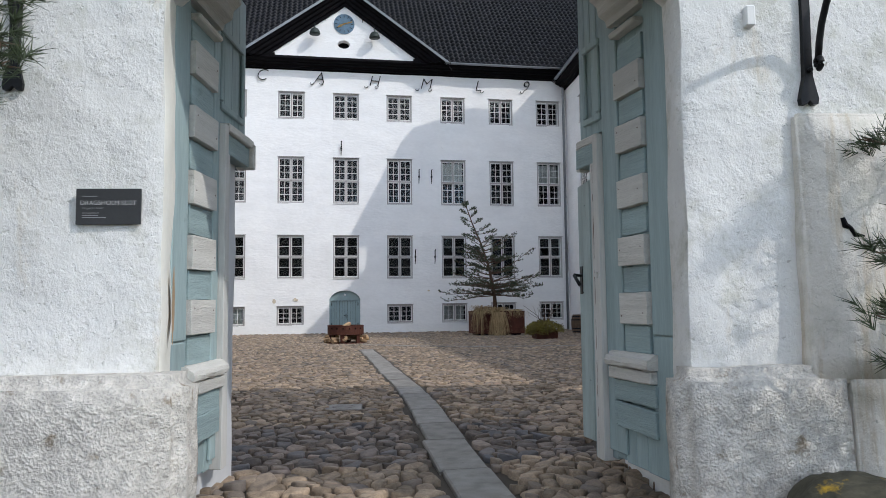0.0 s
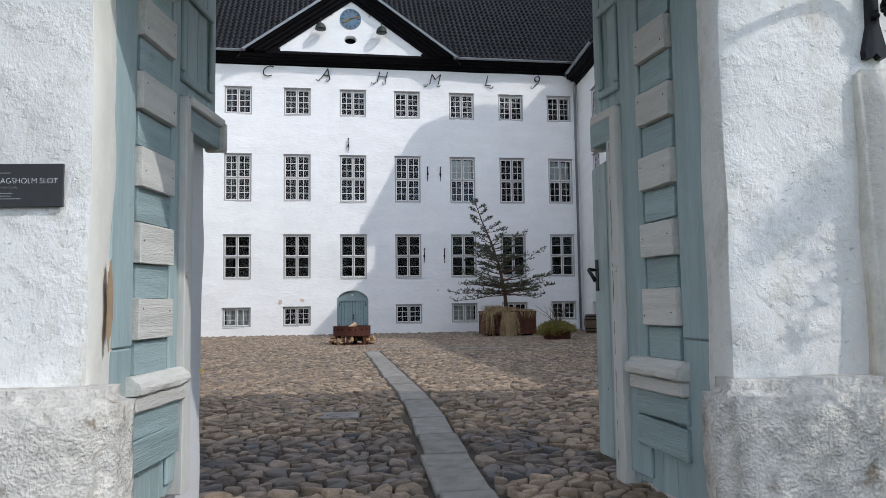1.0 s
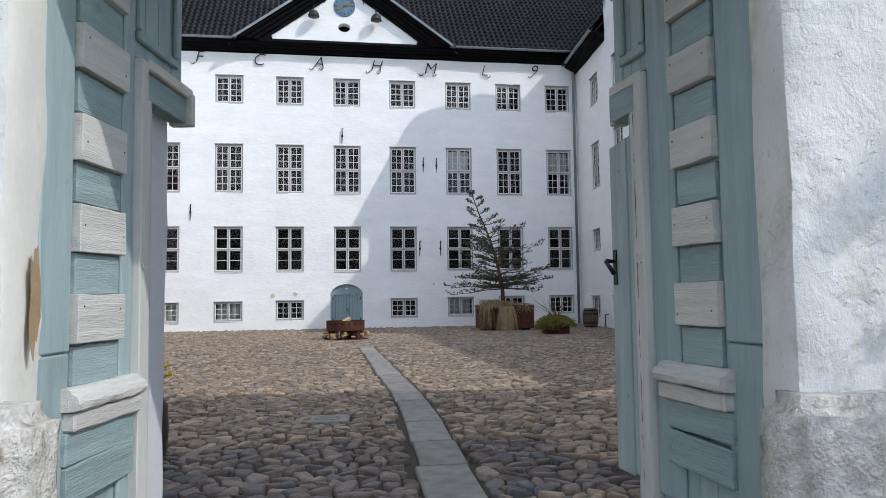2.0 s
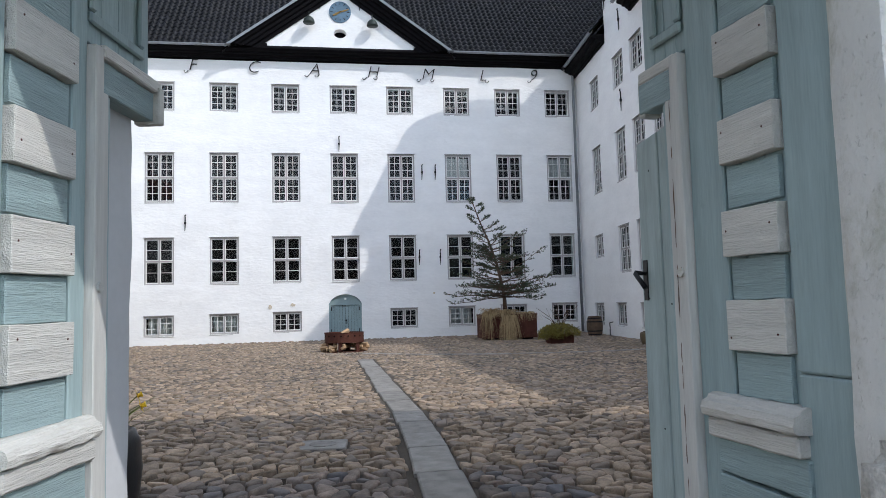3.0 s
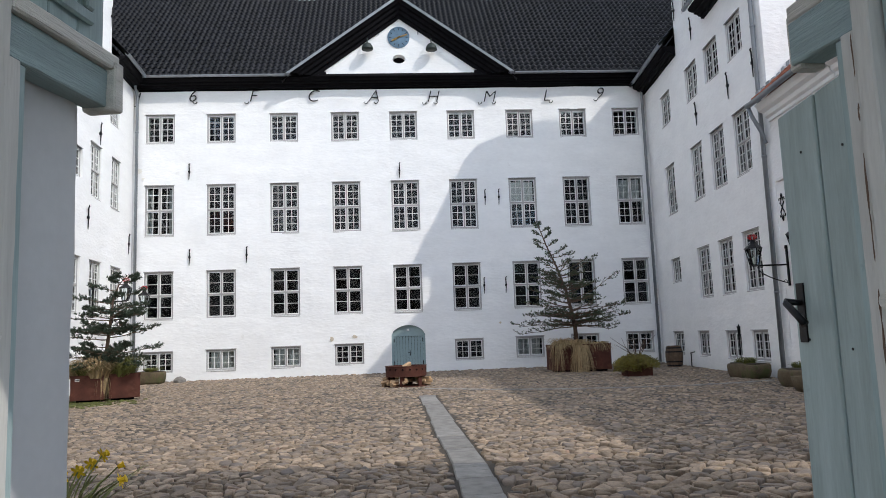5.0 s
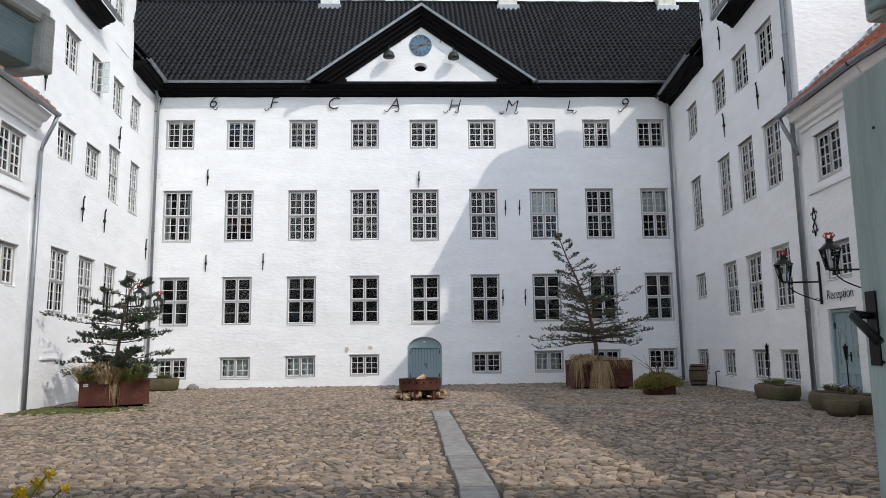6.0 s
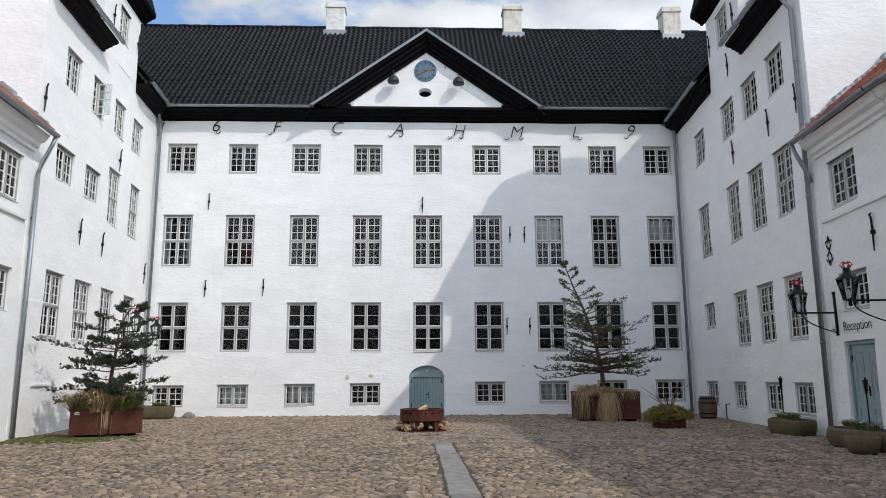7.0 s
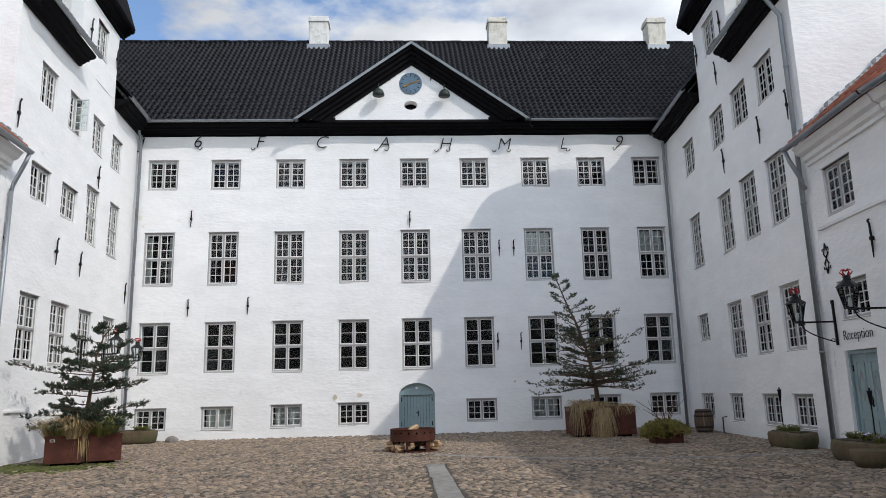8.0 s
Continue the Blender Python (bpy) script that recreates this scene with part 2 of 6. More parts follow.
GREENGRASS = material("green grass blade", (0.14, 0.15, 0.04), 0.7, spread=0.3, scale=5, bump=0, island=0.4)
LEAF = material("yellow-green leaf", (0.155, 0.125, 0.018), 0.6, spread=0.3, scale=5, bump=0, island=0.45)
TWIG = material("bare twig", (0.1, 0.065, 0.045), 0.9, spread=0.2, bump=0.2)
LOGWOOD = material("split log", (0.42, 0.28, 0.16), 0.85, spread=0.3, scale=9, bump=0.3, obj=0.35)
PLAQUE = material("dark slate plaque", (0.03, 0.03, 0.031), 0.4, spread=0.15, bump=0.1)
INK = material("white lettering", (0.75, 0.75, 0.73), 0.6, spread=0.02, bump=0)
PRINT = material("grey small print", (0.3, 0.3, 0.3), 0.6, spread=0.02, bump=0)
BLACKINK = material("black lettering", (0.02, 0.02, 0.022), 0.6, spread=0.05, bump=0)
CLOCKBLUE = material("blue clock face", (0.1, 0.17, 0.24), 0.55, spread=0.35, scale=4, bump=0.1)
GOLD = material("gilded metal", (0.3, 0.19, 0.06), 0.35, 0.8, spread=0.15, bump=0.1)
COPPER = material("dark patinated copper", (0.035, 0.045, 0.04), 0.55, 0.4, spread=0.3, bump=0.2)
REDPAINT = material("red enamel", (0.42, 0.015, 0.02), 0.35, spread=0.1, bump=0.05)
MOSS = material("yellow-green moss", (0.074, 0.081, 0.019), 0.95, spread=0.4, scale=8, bump=0.6, island=0.4)
PETAL = material("yellow daffodil petal", (0.75, 0.5, 0.02), 0.6, spread=0.1, bump=0)
VIOLET = material("violet pansy petal", (0.3, 0.2, 0.5), 0.6, spread=0.2, bump=0, island=0.4)
POT = material("black glazed pot", (0.015, 0.015, 0.016), 0.4, spread=0.3, bump=0.2)
GRASS = material("lawn and field", (0.07, 0.1, 0.03), 0.9, spread=0.3, scale=0.5, bump=0.3)


# ---- mesh helpers ----
def part(name, bm, mat, parent=None, label="", smooth=False):
    me = bpy.data.meshes.new(name)
    bm.normal_update()
    bm.to_mesh(me)
    bm.free()
    return part_of(name, me, mat, parent, label, smooth)


def part_of(name, me, mat, parent=None, label="", smooth=False, at=None):
    if mat and not me.materials:
        me.materials.append(mat)
    if smooth:
        me.shade_smooth()
    ob = new(name, me)
    if parent:
        ob.parent = parent
    if at is not None:
        ob.matrix_local = at
    if label:
        ob["label"] = label
    return ob


def thing(name, m, label, category, group="", kind=""):
    ob = new(name)
    ob.matrix_world = m
    ob.empty_display_size = 0.2
    return tagged(ob, label, category, group, kind)


def box(bm, x0, x1, y0, y1, z0, z1, bevel=0.0, m=None):
    made = bmesh.ops.create_cube(bm, size=1)["verts"]
    for v in made:
        v.co = Vector((x0 + (v.co.x + 0.5) * (x1 - x0), y0 + (v.co.y + 0.5) * (y1 - y0), z0 + (v.co.z + 0.5) * (z1 - z0)))
    if bevel:
        edges = list({e for v in made for e in v.link_edges})
        made = bmesh.ops.bevel(bm, geom=edges, offset=bevel, segments=1, affect="EDGES")["verts"]
    if m is not None:
        bmesh.ops.transform(bm, matrix=m, verts=list(made))
    return made


def boxes(*spans, bevel=0.0):
    bm = bmesh.new()
    for s in spans:
        box(bm, *s, bevel=bevel)
    return bm


def lathe(profile, steps=20, bm=None, centre=(0, 0)):
    """A body turned round the upright axis from (radius, height) pairs."""
    bm = bm or bmesh.new()
    rings = []
    for r, z in profile:
        rings.append([bm.verts.new((centre[0] + r * math.cos(2 * math.pi * k / steps), centre[1] + r * math.sin(2 * math.pi * k / steps), z)) for k in range(steps)])
    for a, b in zip(rings, rings[1:]):
        for k in range(steps):
            bm.faces.new((a[k], a[(k + 1) % steps], b[(k + 1) % steps], b[k]))
    bm.faces.new(rings[0][::-1])
    bm.faces.new(rings[-1])
    return bm


def tube(bm, points, radius, sides=8):
    """A round bar along points; radius may be one number or one for each point."""
    points = [Vector(p) for p in points]
    radii = radius if isinstance(radius, (list, tuple)) else [radius] * len(points)
    rings = []
    for i, p in enumerate(points):
        way = (points[min(i + 1, len(points) - 1)] - points[max(i - 1, 0)]).normalized()
        side = way.orthogonal().normalized() if abs(way.z) < 0.99 else Vector((1, 0, 0))
        if abs(way.z) < 0.99:
            side = way.cross(Vector((0, 0, 1))).normalized()
        up = side.cross(way).normalized()
        rings.append([bm.verts.new(p + radii[i] * (math.cos(2 * math.pi * k / sides) * side + math.sin(2 * math.pi * k / sides) * up)) for k in range(sides)])
    for a, b in zip(rings, rings[1:]):
        for k in range(sides):
            bm.faces.new((a[k], a[(k + 1) % sides], b[(k + 1) % sides], b[k]))
    bm.faces.new(rings[0][::-1])
    bm.faces.new(rings[-1])
    return bm


def extrude_profile(profile, x0, x1, bm=None):
    """A moulding: a closed (y, z) outline drawn from x0 to x1."""
    bm = bm or bmesh.new()
    a = [bm.verts.new((x0, y, z)) for y, z in profile]
    b = [bm.verts.new((x1, y, z)) for y, z in profile]
    for k in range(len(profile)):
        j = (k + 1) % len(profile)
        bm.faces.new((a[k], a[j], b[j], b[k]))
    bm.faces.new(a[::-1])
    bm.faces.new(b)
    bmesh.ops.recalc_face_normals(bm, faces=bm.faces)
    return bm


def steps_between(values, most):
    out = []
    values = sorted(set(round(v, 4) for v in values))
    for a, b in zip(values, values[1:]):
        n = max(1, math.ceil((b - a) / most))
        out += [a + (b - a) * k / n for k in range(n)]
    return out + [values[-1]]


def pierced_wall(u0, u1, z0, z1, thick, openings, uneven=0.012, most=0.45, seed=1.0):
    """A wall from u0 to u1 with its face at y = 0, its back at y = thick, and openings (u0, u1, z0, z1) that go through it."""
    us = steps_between([u0, u1] + [v for o in openings for v in o[:2] if u0 <= v <= u1], most)
    zs = steps_between([z0, z1] + [v for o in openings for v in o[2:] if z0 <= v <= z1], most)
    bm = bmesh.new()

    def hollow(a, b):
        return any(o[0] < a < o[1] and o[2] < b < o[3] for o in openings)

    front, rear = {}, {}

    def vert(store, i, k, y):
        if (i, k) not in store:
            off = uneven * noise.noise((us[i] * 0.7 + seed, zs[k] * 0.7, seed)) * 2 if y == 0 else 0
            store[i, k] = bm.verts.new((us[i], y + off, zs[k]))
        return store[i, k]

    solid = {(i, k) for i in range(len(us) - 1) for k in range(len(zs) - 1) if not hollow((us[i] + us[i + 1]) / 2, (zs[k] + zs[k + 1]) / 2)}
    for i, k in solid:
        corners = [(i, k), (i + 1, k), (i + 1, k + 1), (i, k + 1)]
        bm.faces.new([vert(front, *c, 0) for c in corners])
        bm.faces.new([vert(rear, *c, thick) for c in corners[::-1]])
        for (di, dk), (p, q) in (((0, -1), (0, 1)), ((1, 0), (1, 2)), ((0, 1), (2, 3)), ((-1, 0), (3, 0))):
            if (i + di, k + dk) not in solid:
                a, b = corners[p], corners[q]
                bm.faces.new((vert(front, *b, 0), vert(front, *a, 0), vert(rear, *a, thick), vert(rear, *b, thick)))
    return bm


def tiled_slope(x0, x1, run, rise, eave_y, eave_z, wide=0.225, exposure=0.33, seed=3, cut=None):
    """Rows of S-shaped pantiles from the eave up, each tile an island of its own."""
    rng = random.Random(seed)
    length = math.hypot(run, rise)
    cy, cz = run / length, rise / length
    verts, faces = [], []
    profile = ((0.0, 0.022), (0.22, -0.03), (0.5, -0.012), (0.75, 0.06), (1.0, 0.022))
    rows, cols = int(length / exposure), int((x1 - x0) / wide)
    for r in range(rows):
        for c in range(cols):
            xa = x0 + c * wide
            s0, s1 = r * exposure - 0.03 + rng.uniform(-0.008, 0.008), (r + 1) * exposure + 0.01
            if cut and cut(xa + wide / 2, eave_y + (s0 + s1) / 2 * cy):
                continue
            lift, n = rng.uniform(-0.006, 0.006), len(verts)
            for s, extra in ((s0, 0.0), (s0, 0.035), (s1, 0.012)):
                for f, h in profile:
                    t = h + extra + lift
                    verts.append((xa + f * (wide + 0.01), eave_y + s * cy - t * cz, eave_z + s * cz + t * cy))
            k = len(profile)
            for q in range(k - 1):
                faces.append((n + q, n + q + 1, n + k + q + 1, n + k + q))
                faces.append((n + k + q, n + k + q + 1, n + 2 * k + q + 1, n + 2 * k + q))
    me = bpy.data.meshes.new("roof_tiles")
    me.from_pydata(verts, [], faces)
    return me


CORNICE = [(0.0, 0.06), (-0.1, 0.06), (-0.1, 0.12), (-0.17, 0.14), (-0.2, 0.19), (-0.3, 0.21), (-0.3, 0.26), (-0.42, 0.29), (-0.47, 0.34), (-0.47, 0.4), (0.0, 0.4)]


def gutter_mesh(x0, x1, y, z, r=0.075):
    bm = bmesh.new()
    arc = [(y + r * math.cos(a), z + r * math.sin(a)) for a in [math.pi + math.pi * k / 8 for k in range(9)]]
    arc += [(y + (r - 0.012) * math.cos(a), z + (r - 0.012) * math.sin(a)) for a in [2 * math.pi - math.pi * k / 8 for k in range(9)]]
    return extrude_profile(arc, x0, x1, bm)


# ---- windows: frame > casement > muntins, pane ----
window_cache = {}


def window_meshes(w, h, tiers, cols, rows, leaves):
    key = (round(w, 2), round(h, 2), tiers, cols, rows, leaves)
    if key in window_cache:
        return window_cache[key]
    f, mid = 0.055, 0.05
    bm = bmesh.new()
    box(bm, -w / 2, -w / 2 + f, 0, 0.1, 0, h)
    box(bm, w / 2 - f, w / 2, 0, 0.1, 0, h)
    box(bm, -w / 2 + f, w / 2 - f, 0, 0.1, 0, f)
    box(bm, -w / 2 + f, w / 2 - f, 0, 0.1, h - f, h)
    inner_w, inner_h = w - 2 * f, h - 2 * f
    lw = (inner_w - mid * (leaves - 1)) / leaves
    lh = (inner_h - mid * (tiers - 1)) / tiers
    for k in range(1, leaves):
        x = -w / 2 + f + k * lw + (k - 1) * mid
        box(bm, x, x + mid, -0.012, 0.1, f, h - f)
    for k in range(1, tiers):
        z = f + k * lh + (k - 1) * mid
        for q in range(leaves):
            x = -w / 2 + f + q * (lw + mid)
            box(bm, x, x + lw, -0.02, 0.1, z, z + mid)
    frame_me = bpy.data.meshes.new("window_frame")
    bm.to_mesh(frame_me)
    bm.free()
    frame_me.materials.append(FRAME)
    c, g = 0.032, 0.019
    bm = bmesh.new()
    box(bm, 0.003, c, 0.012, 0.055, 0.003, lh - 0.003)
    box(bm, lw - c, lw - 0.003, 0.012, 0.055, 0.003, lh - 0.003)
    box(bm, c, lw - c, 0.012, 0.055, 0.003, c)
    box(bm, c, lw - c, 0.012, 0.055, lh - c, lh - 0.003)
    pw, ph = (lw - 2 * c - g * (cols - 1)) / cols, (lh - 2 * c - g * (rows - 1)) / rows
    for k in range(1, cols):
        x = c + k * pw + (k - 1) * g
        box(bm, x, x + g, 0.018, 0.05, c, lh - c)
    for k in range(1, rows):
        z = c + k * ph + (k - 1) * g
        for q in range(cols):
            x = c + q * (pw + g)
            box(bm, x, x + pw, 0.018, 0.05, z, z + g)
    sash_me = bpy.data.meshes.new("casement")
    bm.to_mesh(sash_me)
    bm.free()
    sash_me.materials.append(SASH)
    bm = bmesh.new()
    for q in range(cols):
        for k in range(rows):
            x, z = c + q * (pw + g), c + k * (ph + g)
            box(bm, x, x + pw, 0.03, 0.034, z, z + ph)
    pane_me = bpy.data.meshes.new("panes")
    bm.to_mesh(pane_me)
    bm.free()
    pane_me.materials.append(GLASS)
    bm = boxes((-w / 2 - 0.015, w / 2 + 0.015, -0.075, 0.05, h, h + 0.022))
    drip_me = bpy.data.meshes.new("drip_board")
    bm.to_mesh(drip_me)
    bm.free()
    drip_me.materials.append(FRAME)
    bm = bmesh.new()
    extrude_profile([(-0.058, -0.03), (-0.058, -0.012), (0.03, 0.0), (0.03, -0.03)], -w / 2 + 0.004, w / 2 - 0.004, bm)
    sill_me = bpy.data.meshes.new("window_sill")
    bm.to_mesh(sill_me)
    bm.free()
    sill_me.materials.append(FRAME)
    spots = [(-w / 2 + f + q * (lw + mid), f + k * (lh + mid)) for k in range(tiers) for q in range(leaves)]
    window_cache[key] = (frame_me, sash_me, pane_me, drip_me, sill_me, spots)
    return window_cache[key]


def window(parent, x, z0, w, h, tiers=1, cols=2, rows=4, leaves=2, deep=0.05, ajar=None):
    frame_me, sash_me, pane_me, drip_me, sill_me, spots = window_meshes(w, h, tiers, cols, rows, leaves)
    win = part_of("window", frame_me, None, parent, at=pose(x, deep, z0))
    part_of("drip_board", drip_me, None, win)
    part_of("window_sill", sill_me, None, win)
    for i, (sx, sz) in enumerate(spots):
        m = pose(sx, 0, sz)
        if ajar is not None and i == ajar:
            m = pose(sx, 0, sz, 0, 0, -95)
        part_of("casement", sash_me, None, win, at=m)
        glass = part_of("pane", pane_me, None, win, at=m)
        glass.visible_shadow = False
    return win


def curtain(parent, x, z0, w, h, gap=0.0, seed=0):
    """Hanging cloth in soft folds behind a window."""
    bm = bmesh.new()
    n = max(10, int(w * 40))
    for a, b in ((-w / 2, -gap / 2), (gap / 2, w / 2)):
        cols = [[bm.verts.new((a + (b - a) * k / n, 0.22 + 0.025 * math.sin(k * 1.7 + seed) + 0.01 * math.sin(k * 0.6), z)) for z in (0, h)] for k in range(n + 1)]
        for p, q in zip(cols, cols[1:]):
            bm.faces.new((p[0], q[0], q[1], p[1]))
    ob = part("curtain", bm, CURTAIN, parent, "white curtain behind the panes")
    ob.matrix_local = pose(x, 0, z0)
    return ob


def iron_tie(parent, x, z, tall=0.62):
    """A wall anchor: a forged upright bar with a hooked head and a knuckle."""
    bm = bmesh.new()
    tube(bm, [(0.03, -0.05, tall / 2), (0, -0.07, tall / 2 - 0.03), (0, -0.045, tall / 2 - 0.08), (0.005, -0.04, 0), (-0.01, -0.04, -tall / 2)], [0.02, 0.022, 0.02, 0.024, 0.012], 6)
    box(bm, -0.035, 0.035, -0.075, 0.01, -0.04, 0.04, 0.01)
    ob = part("wall_anchor", bm, IRON, parent, "black forged iron wall anchor")
    ob.matrix_local = pose(x, 0, z)
    return ob


def lettering(name, text, size, mat, parent=None, m=None, deep=0.004, lean=0.0, weight=0.0, label=""):
    curve = bpy.data.curves.new(name, "FONT")
    curve.body, curve.size, curve.extrude, curve.shear, curve.offset = text, size, deep, lean, weight
    curve.align_x, curve.align_y = "CENTER", "CENTER"
    temp = new(name, curve)
    me = bpy.data.meshes.new_from_object(temp.evaluated_get(bpy.context.evaluated_depsgraph_get()))
    bpy.data.objects.remove(temp)
    bpy.data.curves.remove(curve)
    me.materials.clear()
    return part_of(name, me, mat, parent, label, at=m)


def frame_of(x, y, ux, uy):
    """A frame whose x runs along a wall, y goes into it and z is up."""
    u = Vector((ux, uy, 0)).normalized()
    v = Vector((-u.y, u.x, 0))
    return Matrix(((u.x, v.x, 0, x), (u.y, v.y, 0, y), (0, 0, 1, 0), (0, 0, 0, 1)))


def downpipe(parent, points, r=0.055):
    bm = bmesh.new()
    tube(bm, points, r, 10)
    tops = [p for p in points]
    low, high = tops[-1], tops[-2]
    for k in range(3):
        z = low[2] + (high[2] - low[2]) * (k + 0.6) / 3
        x = low[0] + (high[0] - low[0]) * (k + 0.6) / 3
        lathe([(r + 0.012, z), (r + 0.012, z + 0.05)], 10, bm, (x, low[1]))
    return part("downpipe", bm, ZINC, parent, "grey zinc downpipe", True)


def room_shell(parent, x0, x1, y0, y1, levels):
    """Inner floors, cross walls and a back wall seen through the windows; the rooms' darkness is in their colour."""
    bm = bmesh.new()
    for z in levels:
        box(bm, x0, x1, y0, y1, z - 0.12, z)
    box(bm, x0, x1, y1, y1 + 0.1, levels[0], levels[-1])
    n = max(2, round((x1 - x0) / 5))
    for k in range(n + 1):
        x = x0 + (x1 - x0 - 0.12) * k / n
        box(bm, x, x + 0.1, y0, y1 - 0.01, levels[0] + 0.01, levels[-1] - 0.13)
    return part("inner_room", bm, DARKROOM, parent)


# ---- ground ----
bm = bmesh.new()
far = 900
for x0, x1, y0, y1 in ((-far, far, -far, far),):
    bm.faces.new([bm.verts.new(p) for p in ((x0, y0, -0.05), (x1, y0, -0.05), (x1, y1, -0.05), (x0, y1, -0.05))])
tagged(part("ground", bm, GRASS), "flat green land round the castle", "ground", kind="structure")
bm = bmesh.new()
us, vs = steps_between([-10, 11.5], 0.25), steps_between([-4, 30.2], 0.25)
grid = [[bm.verts.new((x, y, -0.02 + 0.03 * min(1, max(0, (y - 7) / 8)) + 0.012 * noise.noise((x * 1.3, y * 1.3, 4)))) for y in vs] for x in us]
for i in range(len(us) - 1):
    for k in range(len(vs) - 1):
        bm.faces.new((grid[i][k], grid[i + 1][k], grid[i + 1][k + 1], grid[i][k + 1]))
courtyard = tagged(part("pavement", bm, SOIL, smooth=True), "sandy courtyard bed paved with rounded fieldstones", "pavement", kind="structure")

# ---- main building ----
main = thing("main_building", frame_of(0, 30, 1, 0), "whitewashed castle range with black tiled roof and pediment", "castle")
COLS = [-8.15, -5.87, -3.5, -1.16, 1.1, 3.35, 5.67, 7.81, 9.95]
openings = []
for i, x in enumerate(COLS):
    openings += [(x - 0.54, x + 0.54, 8.97, 10.08), (x - 0.54, x + 0.54, 5.41, 7.33), (x - 0.54, x + 0.54, 2.29, 4.06)]
    if i != 4:
        openings.append((x - 0.545, x + 0.545, 0.35 + 0.014 * i, 1.11 + 0.014 * i))
DOOR = (0.42, 1.69, -0.05, 1.42)
part("wall", pierced_wall(-9.2, 10.85, -0.1, 11.0, 0.5, openings + [DOOR, (0.42, 1.69, 1.4, 1.78)], 0.02), LIMEWASH, main, smooth=False)
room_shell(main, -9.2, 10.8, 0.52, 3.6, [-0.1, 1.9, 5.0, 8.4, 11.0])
for i, x in enumerate(COLS):
    window(main, x, 8.97, 1.08, 1.11, 1, 2, 4)
    window(main, x, 5.41, 1.08, 1.92, 2, 2, 3)
    window(main, x, 2.29, 1.08, 1.77, 2, 1, 2)
    if i != 4:
        window(main, x, 0.35 + 0.014 * i, 1.09, 0.76, 1, 2, 3)
for i in (1, 2, 6):
    curtain(main, COLS[i], 0.42 + 0.014 * i, 0.86, 0.6, 0.12 if i == 2 else 0.0, i)
for i in (6, 8):
    curtain(main, COLS[i], 6.4, 0.86, 0.82, 0.0, i)
curtain(main, COLS[0], 5.5, 0.9, 1.7, 0.6, 2)

# arched door
door = part("door_surround", boxes((0.42, 0.5, 0.12, 0.24, 0, 1.42), (1.61, 1.69, 0.12, 0.24, 0, 1.42), (0.5, 1.61, 0.12, 0.24, 1.36, 1.42)), DOORPAINT, main, "blue-grey arched door under a fanlight board")
bm = bmesh.new()
arc = [(0.42 + 1.27 * k / 16, 1.42 + 0.36 * math.sqrt(max(0, 1 - (k / 8 - 1) ** 2)) ** 1.3) for k in range(17)]
face = [bm.verts.new((x, 0.13, z)) for x, z in arc]
bm.faces.new(face)
part("arch_board", bm, DOORPAINT, door)
bm = bmesh.new()
for (xa, za), (xb, zb) in zip(arc, arc[1:]):
    q = [(xa, za), (xb, zb), (xb, 1.8), (xa, 1.8)]
    f = [bm.verts.new((x, -0.004, z)) for x, z in q]
    b = [bm.verts.new((x, 0.5, z)) for x, z in q]
    bm.faces.new(f)
    bm.faces.new((f[1], f[0], b[0], b[1]))
part("arch_masonry", bm, LIMEWASH, main)
for k in range(10):
    x = 0.5 + 1.11 * k / 10
    part("plank", boxes((x + 0.004, x + 0.107, 0.17, 0.2, 0.02, 1.355), bevel=0.005), DOORPAINT, door)
bm = boxes((1.09, 1.12, 0.15, 0.172, 0.62, 0.82))
tube(bm, [(1.105, 0.16, 0.76), (1.105, 0.1, 0.76), (1.02, 0.1, 0.755)], 0.011, 6)
part("handle", bm, IRON, door, "black iron handle")
for z in (0.3, 1.15):
    for x in (0.49, 1.58):
        part("hinge", boxes((x, x + 0.04, 0.14, 0.17, z, z + 0.14)), IRON, door)
part("lamp_knob", lathe([(0.045, 0), (0.04, 0.04), (0.01, 0.05)], 12), INK, door).matrix_local = pose(1.05, 0.13, 1.6, 90)

# cornice, gutter, roof
part("cornice", extrude_profile([(y, z + 11.0) for y, z in CORNICE], -9.2, 10.85), TARRED, main, "black moulded eaves cornice")
for a, b in ((-9.1, -3.35), (5.5, 10.75)):
    part("gutter", gutter_mesh(a, b, -0.56, 11.44), ZINC, main, "grey zinc gutter")
RUN, RISE = 6.0, 6.25


def under_pediment(x, y):
    return abs(x - 1.05) < 4.4 and (y + 0.55) * RISE / RUN + 11.42 < 14.2 - abs(x - 1.05) * 0.735


me = tiled_slope(-15, 16.5, RUN, RISE, -0.55, 11.42, cut=under_pediment)
tagged(part_of("roof_tiles", me, BLACK_TILE, main, "black glazed pantile roof", True), kind="stuff")
bm = bmesh.new()
for s in (0, 1):
    quad = [(-15, -0.5, 11.36), (16.5, -0.5, 11.36), (16.5, 5.45, 17.6), (-15, 5.45, 17.6)] if s == 0 else [(16.5, 11.4, 11.36), (-15, 11.4, 11.36), (-15, 5.45, 17.6), (16.5, 5.45, 17.6)]
    bm.faces.new([bm.verts.new(p) for p in quad])
part("roof_deck", bm, TARRED, main)
for k in range(70):
    x = -15 + 31.5 * k / 70
    bm = bmesh.new()
    tube(bm, [(x, 5.45, 17.64 + 0.012 * math.sin(k * 2.1)), (x + 0.47, 5.45, 17.655 + 0.012 * math.sin(k * 1.3))], [0.13, 0.115], 8)
    part("ridge_tile", bm, BLACK_TILE, main)
